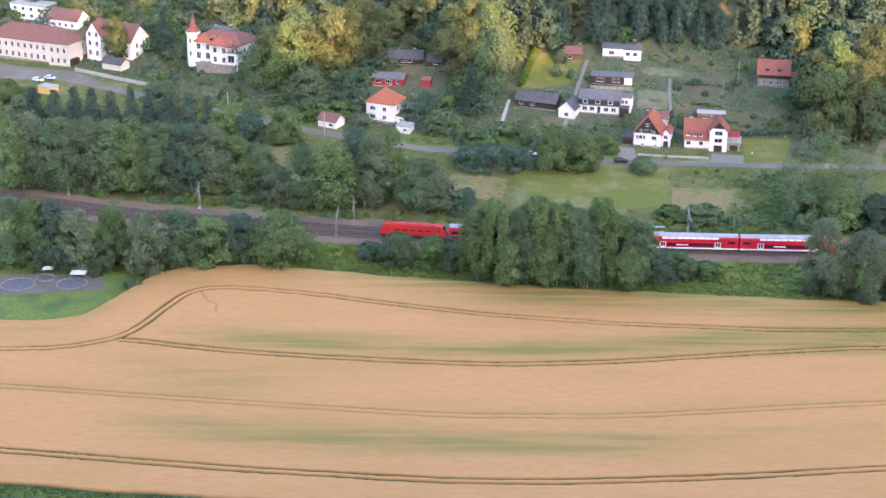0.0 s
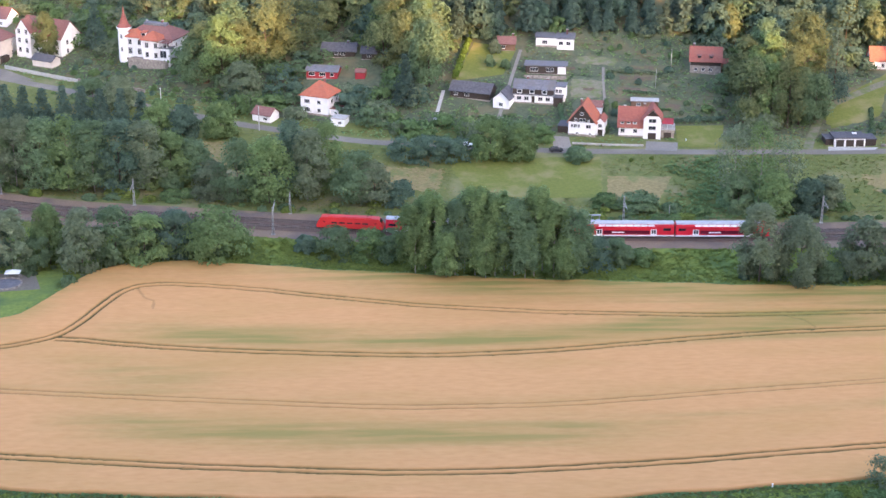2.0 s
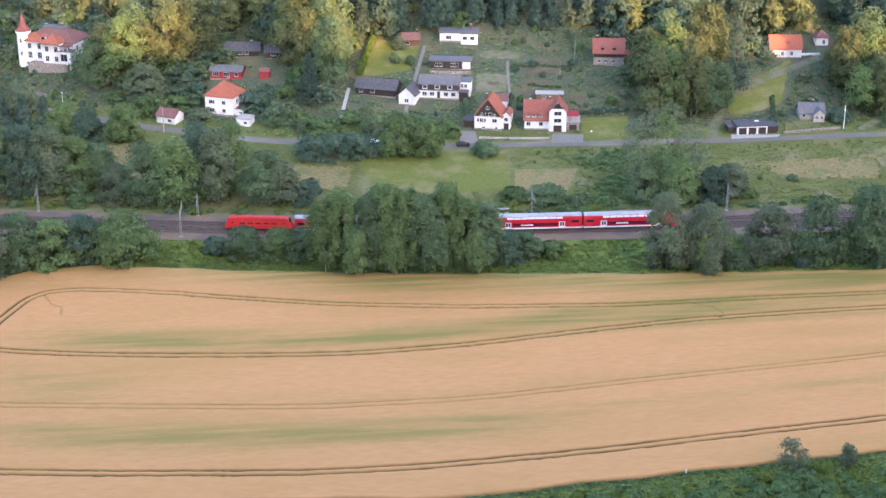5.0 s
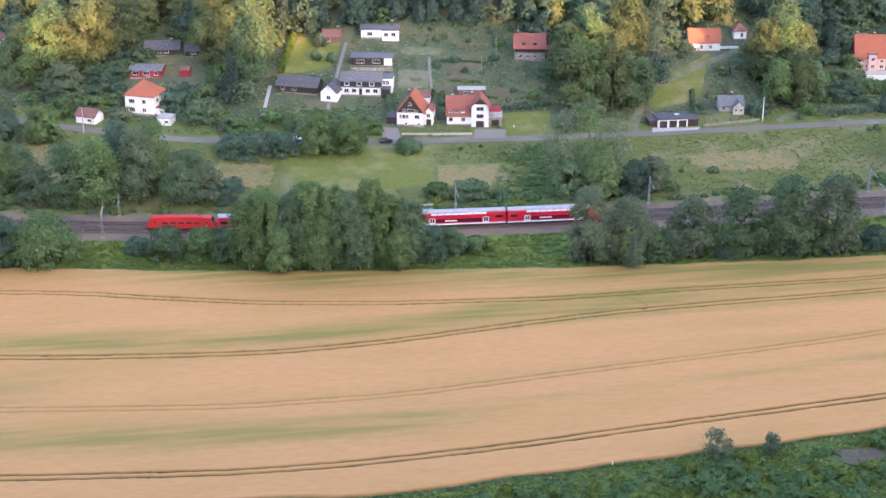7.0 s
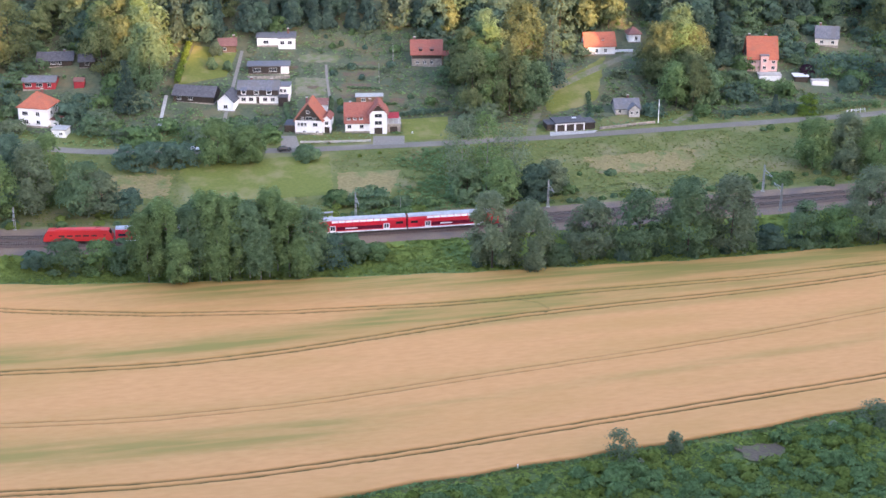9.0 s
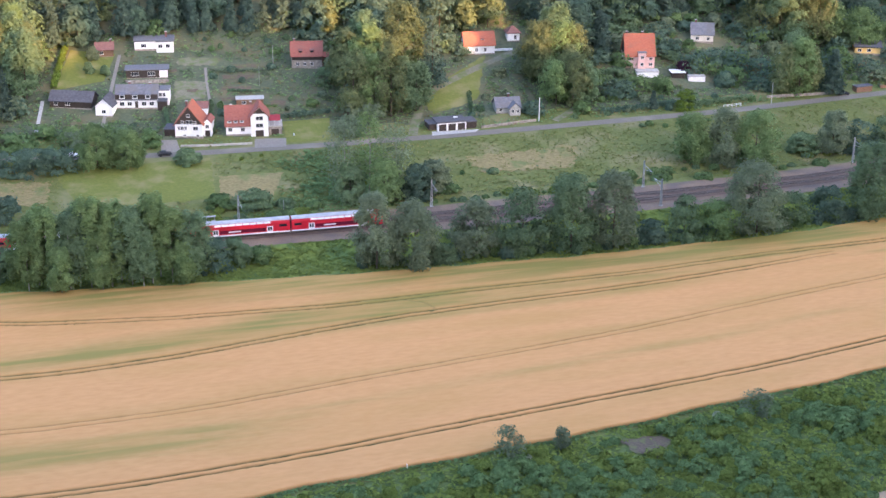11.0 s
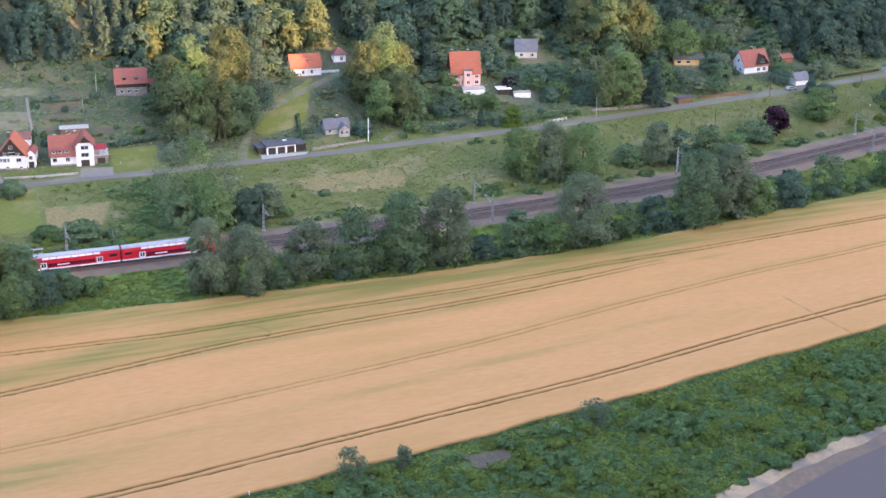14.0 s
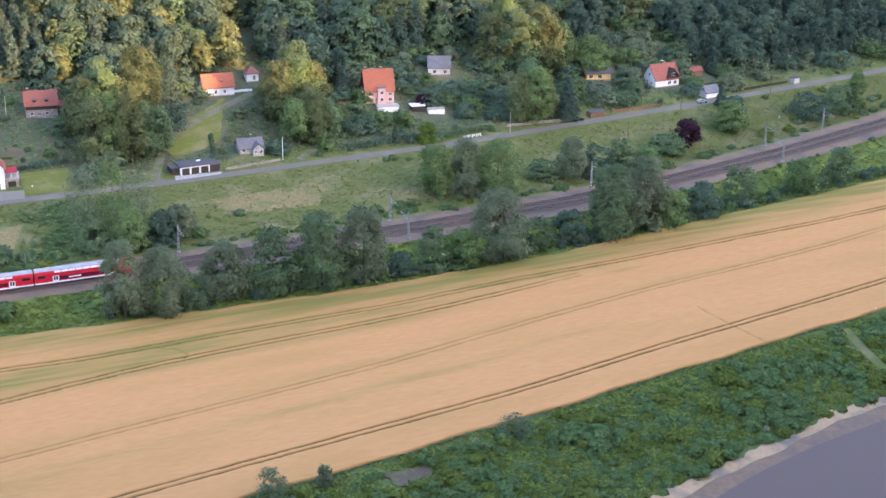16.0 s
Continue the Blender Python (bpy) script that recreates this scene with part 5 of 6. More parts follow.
house("yellow cabin on the slope", 325.5, 533.6, -20, 9.5, 6.0, 3.0, "x", 1.6, M_YELLOW, M_FELT, 0.6, front=[(-3, 1.0, 1.5, 1.2), (0.5, 1.0, 1.5, 1.2)], plinth=0.4, category="cabin", name="cabin")
h = house("white cottage with a red roof and black boarded gable", 350.5, 523.2, 2, 11.0, 8.5, 3.4, "x", 5.0, M_WHITE, M_TILE_RED, 0.5, front=[(1.0, 1.0, 1.4, 1.2), (3.6, 1.0, 1.4, 1.2)], left=[(-1.5, 1.0, 1.1, 1.2), (1.5, 1.0, 1.1, 1.2), (0, 4.2, 1.1, 1.2)], plinth=0.4, category="cottage", name="cottage", chimneys=[(0.5, 0.5, 9.4)])
bay = part("dark_gable", walls_shape(5.0, 4.0, 3.3, 4.0, "y", 3.0), M_TIMBER, h, at=pose(2.4, -2.6, 0))
part("dark_gable_roof", roof_shape(5.0, 4.0, 4.0, "y", 3.0, 0.4), M_TIMBER, bay)
window(bay, 0, -2.0, 4.4, 1.4, 1.2)
house("small red timber shed", 369.5, 530.5, 5, 5.0, 4.0, 2.3, "x", 1.2, M_WOOD, M_TILE_RED, 0.3, plinth=0, category="shed", name="shed")
house("white roadside hut with a grey gabled roof", 361.0, 507.5, 4, 6.0, 4.5, 2.4, "x", 2.2, M_WHITE, M_SLATE, 0.4, plinth=0.2, category="hut", name="hut")
house("dark timber bin shelter beside the road", 306.3, 501.5, 4, 6.5, 2.8, 2.0, "flat", 0.2, M_WOOD, M_FELT, 0.2, plinth=0, category="shelter", name="shelter")

# -- the town end: villa, institute and neighbours --
h = house("white villa with a brown hipped roof on a stone terrace", -83.5, 585, -22, 20.0, 13.0, 7.0, "hip", 4.4, M_WHITE, M_TILE_BROWN, 0.5, lift=1.8,
          front=row_of(5, -9.5, 9.5, 0.7, 1.7, 2.3) + row_of(5, -9.5, 9.5, 4.2, 1.4, 1.9), right=row_of(3, -6, 6, 0.9, 1.3, 2.0) + row_of(3, -6, 6, 4.3, 1.2, 1.6), plinth=0, name="villa", category="villa", sink=6, chimneys=[(2, 1, 12.2), (-5, 2, 11.4)])
bay = part("front_bay", walls_shape(7.0, 4.0, -6, 7.4, "", 0), M_WHITE, h, at=pose(2.8, -7.6, 0))
part("bay_roof", roof_shape(7.0, 7.0, 7.4, "hip", 3.0, 0.4), M_TILE_ORANGE, bay)
for a in (-1.8, 1.8):
    for z in (0.9, 4.4):
        window(bay, a, -2.0, z, 1.4, 1.9)
bay = part("side_bay", walls_shape(5.0, 4.0, -6, 4.6, "", 0), M_WHITE, h, at=pose(7.6, -7.6, 0))
part("bay_roof", roof_shape(5.0, 4.0, 4.6, "flat", 0.4, 0.2), M_SLATE, bay)
window(bay, 0, -2.0, 1.2, 2.6, 2.6)
part("front_roof", roof_shape(6.0, 5.0, 7.0, "hip", 2.8, 0.4), M_TILE_ORANGE, h, at=pose(-5.5, -4.9, 0))
part("stone_terrace", Shape().box(-6.5, 9.5, -11.2, -6.4, -6, -0.2, 0.6), M_STONE, h)
part("terrace_parapet", Shape().box(-6.5, 9.5, -11.3, -10.9, -0.2, 0.5), M_STONE, h)
part("flat_roof_top", Shape().box(-4.6, 4.6, -1.4, 1.4, 10.6, 11.5, 0.3), M_SLATE, h)
for k in (-7.5, -2.2):
    dormer(h, k, -6.0, 7.2, 1.8, 1.5, 2.2, M_TILE_ORANGE)
for k in (6.0, 7.6, 9.2):
    part("arch_post", Shape().box(k - 0.15, k + 0.15, -9.75, -9.5, 4.9, 6.6), M_WHITE, h)
part("balcony_canopy", Shape().box(5.2, 10.0, -9.9, -6.5, 6.6, 6.8), M_TILE_BROWN, h)
turret = part("tower", Shape().prism([(2.4 * math.cos(k * math.pi / 4 + 0.39), 2.4 * math.sin(k * math.pi / 4 + 0.39)) for k in range(8)], -6, 13.0), M_WHITE, h, "white octagonal tower", at=pose(-10.6, -5.0, -3.0))
part("tower_cornice", Shape().prism([(2.75 * math.cos(k * math.pi / 4 + 0.39), 2.75 * math.sin(k * math.pi / 4 + 0.39)) for k in range(8)], 12.4, 13.2), M_FRAME, turret)
spire = Shape()
for r0, r1, z0, z1 in ((2.8, 1.75, 13.2, 14.3), (1.75, 1.2, 14.3, 15.8), (1.2, 0.4, 15.8, 18.2), (0.4, 0.05, 18.2, 21.0)):
    spire.bar((0, 0, z0), (0, 0, z1), r0, r1, 8)
part("spire", spire, M_TILE_RED, turret, "red tiled pointed spire")
for z in (4.5, 9.2):
    window(turret, 0.0, -2.23, z, 0.9, 1.6)
h = house("long cream institute building with a brown hipped roof", -158.5, 608.0, -24, 36.0, 12.0, 8.0, "hip", 5.0, M_CREAM, M_TILE_BROWN, 0.6, front=row_of(12, -17.5, 17.5, 1.3, 1.2, 1.9) + row_of(12, -17.5, 17.5, 5.0, 1.2, 1.8), right=row_of(3, -5, 5, 1.3, 1.2, 1.9) + row_of(3, -5, 5, 5.0, 1.2, 1.8), plinth=0.7, name="institute_building", category="building", chimneys=[(-6, 0.5, 13.6), (4, 0.5, 13.6)])
bay = part("corner_block", walls_shape(9.0, 9.0, -1.5, 8.6, "", 0), M_CREAM, h, at=pose(15.0, -3.0, 0))
part("block_roof", roof_shape(9.0, 9.0, 8.6, "hip", 3.8, 0.5), M_TILE_BROWN, bay)
for a in (-2.8, 0, 2.8):
    for z in (1.3, 5.2):
        window(bay, a, -4.5, z, 1.2, 1.9)
part("entrance_porch", Shape().box(18.0, 21.0, -6.5, -2.5, -1, 3.0), M_TIMBER, h)
h = house("white institute house with tall gables and brown roof", -126.5, 604.5, -30, 20.0, 11.0, 7.4, "x", 5.6, M_WHITE, M_TILE_BROWN, 0.5, front=row_of(6, -9.5, 9.5, 1.2, 1.2, 1.8) + row_of(6, -9.5, 9.5, 4.6, 1.2, 1.7), right=row_of(2, -4, 4, 1.2, 1.2, 1.8) + row_of(2, -4, 4, 4.6, 1.2, 1.7), plinth=0.6)
bay = part("gable_bay", walls_shape(7.0, 4.0, -1.5, 9.0, "y", 4.6), M_WHITE, h, at=pose(-5.5, -6.5, 0))
part("bay_roof", roof_shape(7.0, 4.0, 9.0, "y", 4.6, 0.3), M_TILE_BROWN, bay)
for a in (-1.7, 1.7):
    for z in (1.2, 4.8, 8.2):
        window(bay, a, -2.0, z, 1.3, 1.8)
house("white flat-roofed house on the slope", -168, 648, -25, 17.0, 9.0, 6.0, "flat", 0.4, M_WHITE, M_CONCRETE, 0.3, front=row_of(4, -8, 8, 1.2, 1.6, 1.4) + row_of(4, -8, 8, 3.9, 1.6, 1.4), plinth=0.4)
house("brown-roofed house above the institute", -151, 635, -25, 14.0, 8.0, 3.8, "x", 3.4, M_WHITE, M_TILE_BROWN, 0.4, front=row_of(4, -6, 6, 1.1, 1.1, 1.3), plinth=0.4)
house("low entrance hall with a dark roof", -124.0, 592.5, -30, 9.0, 5.0, 2.8, "x", 1.6, M_CREAM, M_FELT, 0.5, plinth=0.3, category="hall", name="entrance_hall")
house("yellow-fronted kiosk by the car park", -143.1, 567.2, -28, 6.0, 4.0, 2.6, "flat", 0.25, M_YELLOW, M_CONCRETE, 0.3, plinth=0, category="kiosk", name="kiosk")
house("small shed with a pale tin roof", -63.0, 562.5, -20, 6.0, 4.0, 2.2, "flat", 0.2, M_WOOD, M_METAL, 0.3, plinth=0, category="shed", name="shed")
house("pale roadside hut beneath the trees", 405.3, 513.0, 8, 3.0, 2.5, 2.2, "flat", 0.2, M_CONCRETE, M_FELT, 0.2, plinth=0, category="hut", name="hut")


# ---- lawns, drives and paths ----
KEEP_CLEAR = []


def patch(name, corners, mat, label, category, lift=0.13, n=14, wave=0.0):
    """A piece of ground cover between four corners, in order round it."""
    a, b, c, d = (np.array(p, float) for p in corners)
    u, v = np.meshgrid(np.linspace(0, 1, n), np.linspace(0, 1, n))
    u, v = u[..., None], v[..., None]
    p = (a * (1 - u) + b * u) * (1 - v) + (d * (1 - u) + c * u) * v
    if wave:
        p += wave * np.stack([np.sin(p[..., 1] * 1.7), np.sin(p[..., 0] * 1.3)], -1)
    z = land(p[..., 0], p[..., 1]) + lift
    if mat in (M_LAWN, M_CONCRETE, M_PATH, M_ASPHALT) or name in ("fallow", "garden_plot"):
        KEEP_CLEAR.extend((*q, 0.9) for q in p.reshape(-1, 2))
    me = quads(name, np.concatenate([p, z[..., None]], -1).reshape(-1, 3), np.stack([(i := np.arange(n * n).reshape(n, n))[:-1, :-1], i[:-1, 1:], i[1:, 1:], i[1:, :-1]], -1).reshape(-1, 4), mat, True)
    return structure(name, me, label, category)


def lane(name, points, width, mat, label, category="path", lift=0.16):
    pts = np.array(points, float)
    s = np.r_[0, np.cumsum(np.hypot(*np.diff(pts, axis=0).T))]
    t = np.arange(0, s[-1] + 0.01, 1.0)
    mid = np.stack([np.interp(t, s, pts[:, k]) for k in (0, 1)], -1)
    for _ in range(4):
        mid[1:-1] = (mid[:-2] + 2 * mid[1:-1] + mid[2:]) / 4
    KEEP_CLEAR.extend((*q, width / 2 + 0.3) for q in mid)
    way = np.gradient(mid, axis=0)
    side = np.stack([-way[:, 1], way[:, 0]], -1) / np.linalg.norm(way, axis=1, keepdims=True)
    rows = np.stack([mid + side * o * width for o in (-0.5, -0.25, 0, 0.25, 0.5)])
    z = land(rows[..., 0], rows[..., 1]) + lift
    r, c = z.shape
    i = np.arange(r * c).reshape(r, c)
    me = quads(name, np.concatenate([rows, z[..., None]], -1).reshape(-1, 3), np.stack([i[:-1, :-1], i[:-1, 1:], i[1:, 1:], i[1:, :-1]], -1).reshape(-1, 4), mat, True)
    return structure(name, me, label, category)


patch("lawn_meadow", ((21, 486), (69, 486), (66, 457), (27, 459)), M_LAWN, "mown bright green meadow strip", "lawn", wave=0.4)
patch("lawn_garden", ((97, 513), (113, 513), (109, 494), (95, 495)), M_LAWN, "mown green garden lawn", "lawn")
patch("lawn_orchard", ((34, 572), (49, 567), (43, 549), (26, 546)), M_LAWN, "mown green orchard lawn", "lawn")
patch("lawn_slope", ((146, 522), (178, 547), (166, 517), (148, 509)), M_LAWN, "green mown slope below the cottage", "lawn", wave=0.4)
patch("lawn_plaza", ((-140, 379), (-86, 387), (-84, 408), (-140, 412)), M_VERGE, "fresh green lawn by the pools", "lawn", 0.14)
patch("fallow", ((69.5, 472), (89, 471), (82, 453), (66.8, 453.5)), M_STRAW, "dry tan fallow plot", "fallow plot", wave=0.3)
patch("dry_grass", ((-10, 484), (20, 480), (17, 463), (-2, 467)), M_STRAW, "dry tan meadow grass", "meadow", wave=0.8)
patch("dry_grass_bank", ((147, 471), (186, 474), (179, 457), (149, 459)), M_STRAW, "dry tan meadow grass", "meadow", wave=0.9)
patch("dry_grass_edge", ((-62, 509), (-45, 507), (-44, 489), (-60, 489)), M_STRAW, "dry tan meadow grass", "meadow", wave=0.7)
patch("bare_earth", ((126, 288.5), (136, 288.5), (136.5, 282.5), (127, 282)), M_SOIL, "bare trodden earth on the river bank", "bare earth", 0.3, wave=0.4)
patch("garden_plot", ((66.1, 544.5), (76.7, 542.6), (74.7, 531), (64.5, 532)), M_TRACK, "trodden brown kitchen garden plot", "garden plot", 0.16, wave=0.3)
patch("garden_plot", ((69.9, 560.7), (83.5, 557.8), (82.3, 553), (68.7, 555.3)), M_TRACK, "trodden brown kitchen garden plot", "garden plot", 0.16, wave=0.4)
for x, y, w, d in ((84, 531, 9, 2.4), (86, 538, 10, 2.2), (88, 545.5, 11, 2.6), (92, 552.5, 9, 2.2), (98, 527, 5, 3.0), (64, 553.5, 8, 2.4), (71, 538.2, 4, 2.0)):
    patch("garden_plot", ((x - w / 2, y), (x + w / 2, y - 0.1 * w), (x + w / 2, y - d - 0.1 * w), (x - w / 2, y - d)), M_SOIL, "dug brown vegetable bed with weeds", "garden plot", 0.2, wave=0.3)
lane("garden_path", ((78, 552), (76.8, 542), (75.3, 524)), 0.9, M_PATH, "narrow pale path between garden beds")
lane("garden_path", ((50.3, 566), (45.5, 546), (39.4, 520), (38, 511)), 1.2, M_PATH, "pale concrete garden path up the slope")
lane("white_path", ((21.9, 540), (17.1, 514)), 1.2, M_CONCRETE, "pale concrete garden steps")
lane("drive", ((190, 548), (171, 537.5), (153, 526), (146, 518), (138, 498), (136, 492)), 3.0, M_TRACK, "grassy gravel drive up to the cottage", "drive")
lane("field_track", ((200.6, 508), (193, 501), (185.9, 495)), 2.6, M_TRACK, "grassy gravel farm track", "track")
patch("garage_apron", ((143, 494), (159, 493), (157, 490.5), (142, 490)), M_CONCRETE, "pale concrete apron before the garages", "apron", 0.2)
patch("house_apron", ((85.5, 500), (95.5, 498.5), (94, 491), (84, 492)), M_PATH, "paved drive before the house garage", "drive", 0.2)
patch("car_apron", ((56, 505), (61, 504), (61, 494), (55, 495)), M_PATH, "paved drive beside the house", "drive", 0.2)
patch("car_park", ((-190, 614), (-138, 593), (-124, 579), (-178, 589)), M_ASPHALT, "grey asphalt car park before the institute", "car park", 0.18)
patch("plaza", ((-122, 407), (-92, 408), (-88.5, 397), (-119, 392)), M_ASPHALT, "grey paved square among lawns", "paved square", 0.22)
lane("bank_path", ((268.8, 312), (265.5, 300), (263, 288), (260, 276)), 2.8, M_GRASS, "grassy trodden path down the river bank")


# ---- woods and gardens on the slope ----
HOUSE_SPOTS = [(o.matrix_basis.translation.x, o.matrix_basis.translation.y) for o in scene.collection.objects if o.parent is None and o.get("category") in ("house", "cottage", "villa", "building", "bungalow", "cabin", "outbuilding", "garage", "annex", "shed", "summer house", "shelter", "hut")]


def clear_of_houses(x, y, room):
    return all(abs(x - a) > room + 2 or not -room < b - y < room + 9 for a, b in HOUSE_SPOTS)


def on_path(x, y):
    return float(np.min(np.hypot(PAVED[:, 0] - x, PAVED[:, 1] - y) - PAVED[:, 2])) < 1.0


PAVED = np.array(KEEP_CLEAR)


HILLTOP = ((-184, 677), (-63, 633), (44, 610), (163, 609), (250, 612), (400, 604), (513, 598))


def grove(name, spots, label, category, per, size):
    """Trees that cannot be counted one by one, joined in one mesh of trunks and crowns."""
    groups = {}
    for kind, x, y, tall, wide, leaf, seed in spots:
        wide *= 1.3
        thin = y > along(HILLTOP, x)
        trunk, crown, t0, w0 = tree_meshes(kind, leaf.name, leaf, tall, wide, seed, 4 if thin else per if kind != "spruce" else per // 2, 2.0 if thin else size)
        c, s = math.cos(x * 3 + y), math.sin(x * 3 + y)
        n = len(crown.vertices)
        v = np.empty(n * 3, np.float32)
        crown.vertices.foreach_get("co", v)
        v = v.reshape(-1, 3) * (wide / w0, wide / w0, tall / t0)
        v = np.stack([v[:, 0] * c - v[:, 1] * s + x, v[:, 0] * s + v[:, 1] * c + y, v[:, 2] + float(land(x, y))], -1)
        groups.setdefault(leaf.name, (leaf, [], []))[1].append(v)
        groups[leaf.name][2].append(Shape().bar((x, y, float(land(x, y)) - 0.5), (x, y, float(land(x, y)) + tall * 0.7), 0.22 if tall > 8 else 0.06, 0.08, 5))
    for leaf, clouds, stems in groups.values():
        v = np.concatenate(clouds)
        ob = tagged(new(name, quads(name, v, np.arange(len(v)).reshape(-1, 4), leaf)), label, category, kind="stuff")
        wood = Shape()
        for s in stems:
            wood.add(s.v, s.f)
        part("trunks", wood, M_BARK, ob)


CLEARINGS = ((184, 200, 545, 585), (60, 118, 500, 572), (146, 172, 497, 540), (30, 50, 536, 572))
rng = np.random.default_rng(5)
spots = []
for x0 in np.arange(-225, 540, 8.0):
    for step in np.arange(0, 75, 8.0):
        x = x0 + rng.uniform(-3, 3) + (step / 8 % 2) * 4
        y = float(along(ROAD, x)) + 76 + step + rng.uniform(-2.5, 2.5)
        if not clear_of_houses(x, y, 6) or (any(a < x < b and c < y < d for a, b, c, d in CLEARINGS) and rng.random() < 0.85):
            continue
        kind = ("broad", "oak", "tall", "spruce", "broad", "tall")[rng.integers(6)]
        tall = rng.uniform(11, 20)
        if 55 < x < 122 and y > 560:
            kind, tall = ("spruce", "broad", "spruce")[rng.integers(3)], 0.8 * tall
        spots.append((kind, x, y, tall, tall * {"spruce": 0.36, "tall": 0.45}.get(kind, 0.62), {"spruce": L_SPRUCE, "oak": L_BROAD, "tall": L_OAK}.get(kind, L_DARK), 3 + len(spots) % 3))
for x, step in [(x, s) for x in np.arange(378, 540, 7.5) for s in np.arange(24, 80, 8)] + [(x, s) for x in np.arange(292, 345, 8.0) for s in np.arange(54, 80, 8)] + [(x, s) for x in np.arange(206, 222, 7.0) for s in np.arange(52, 80, 8)]:
    x, y = x + rng.uniform(-3, 3), float(along(ROAD, x)) + step + rng.uniform(-3, 3)
    if clear_of_houses(x, y, 5):
        tall = rng.uniform(11, 18)
        kind = ("spruce", "spruce", "broad")[rng.integers(3)]
        spots.append((kind, x, y, tall, tall * (0.4 if kind == "spruce" else 0.6), L_SPRUCE if kind == "spruce" else L_DARK, 3 + len(spots) % 3))
for x in np.arange(-190, -62, 8.5):
    r, d = float(along(RAIL, x)), float(along(ROAD, x))
    for y in np.arange(r + 26, d - (36 if x < -138 else 58), 8.5):
        x1, y1 = x + rng.uniform(-3, 3), y + rng.uniform(-3, 3)
        if not (-150 < x1 < -135 and y1 > d - 32):
            tall = rng.uniform(5, 9)
            spots.append(("broad", x1, y1, tall, tall * 0.85, (L_BROAD, L_POPLAR, L_PALE)[len(spots) % 3], 3 + len(spots) % 3))
grove("woodland", spots, "dense mixed woodland covering the hillside", "woodland", 22, 0.8)

spots = []
for x0 in np.arange(-200, 500, 5.0):
    for step in np.arange(8, 84, 5.0):
        x = x0 + rng.uniform(-2.4, 2.4)
        y = float(along(ROAD, x)) + step + rng.uniform(-2.4, 2.4)
        open_lawn = any(a < x < b and c < y < d for a, b, c, d in CLEARINGS)
        wild = 0.9 if 76 < x < 116 and step > 62 else 0.75 if (x > 196 and step > 22) or x < -40 or (100 < x < 150 and step > 20) or -40 < x < 15 and step > 12 else 0.3
        if not clear_of_houses(x, y, 4.5) or on_path(x, y) or rng.random() > (0.35 if open_lawn else wild):
            continue
        forecourt = x < -66 and step < 34
        if forecourt and x < -112:
            continue
        tall = rng.uniform(0.8, 2.0) if open_lawn or forecourt or rng.random() < 0.5 else rng.uniform(3, 7)
        spots.append(("bush", x, y, tall, tall * rng.uniform(1.0, 1.7), (L_BROAD, L_DARK, L_HERB, L_PALE)[rng.integers(4)], 6 + len(spots) % 3))
grove("garden_shrubs", spots, "mixed garden shrubs and small fruit trees", "shrubs", 10, 0.68)

spots = []
for x in np.arange(-190, 460, 3.1):
    r, d = float(along(RAIL, x)), float(along(ROAD, x))
    for y0, chance, low, high in ((r - 12.5, 0.3, 0.6, 1.4), (r + 13, 0.55, 0.6, 2.0), (r + 20, 0.4, 0.8, 2.6), (d - 7, 0.10, 0.5, 1.4), (0.5 * (r + d), 0.1, 0.6, 1.6)):
        if rng.random() < chance * (0.35 if 120 < x < 205 and y0 > r + 15 else 1):
            tall = rng.uniform(low, high)
            if on_path(x, y0):
                continue
            spots.append(("bush", x + rng.uniform(-1.5, 1.5), y0 + rng.uniform(-2.2, 2.2), tall, tall * rng.uniform(1.3, 2.4), (L_HERB, L_BROAD, L_HERB, L_FRESH)[rng.integers(4)], 9 + len(spots) % 3))
for x0, x1 in ((-118, -42), (97, 178), (184, 300), (302, 372)):
    for x in np.arange(x0, x1, 2.6):
        tall = rng.uniform(1.2, 3.4)
        spots.append(("bush", x + rng.uniform(-1, 1), float(along(FAR, x)) + rng.uniform(3.0, 7.5) - (5 if x < -80 and x > -100 else 0), tall, tall * rng.uniform(0.9, 1.3), (L_BROAD, L_DARK, L_HERB)[rng.integers(3)], 9 + len(spots) % 3))
spots = [s for s in spots if not on_path(s[1], s[2]) and not (s[1] < -84 and s[2] < 410)]
grove("lineside_scrub", spots, "low green scrub and brambles along the line", "scrub", 12, 0.5)

# The lush river bank: clumps of bushes and nettles, with a strip of grass along the crop.
spots = []
for x in np.arange(-120, 340, 2.7):
    n, s = float(along(NEAR, x)), float(along(SHORE, x))
    for y0 in np.arange(s + 8.5, n - 5.0, 2.7):
        if y0 < 236 or (x < 20 and y0 < 268):
            continue
        px, py = x + rng.uniform(-1.3, 1.3), y0 + rng.uniform(-1.3, 1.3)
        clump = float(lumps(px, py, 6.5)) + rng.uniform(-0.35, 0.35)
        if rng.random() < 0.12 + 0.1 * (clump < -0.4) or (px - 131) ** 2 / 46 + (py - 284.5) ** 2 / 18 < 1 or on_path(px, py):
            continue
        tall = rng.uniform(0.5, 1.1) if clump < 0.15 else rng.uniform(1.3, 2.7)
        leaf = L_FLOWER if rng.random() < 0.012 else (L_FRESH, L_HERB)[rng.integers(2)] if clump < 0.15 else (L_HERB, L_HERB, L_FRESH)[rng.integers(3)]
        wide = 0.7 * tall if leaf is L_FLOWER else tall * rng.uniform(1.0, 1.5) + 0.9
        spots.append(("bush", px, py, tall, wide, leaf, 12 + len(spots) % 3))
grove("bank_thicket", spots, "lush green nettles and bushes on the river bank", "thicket", 10, 0.42)


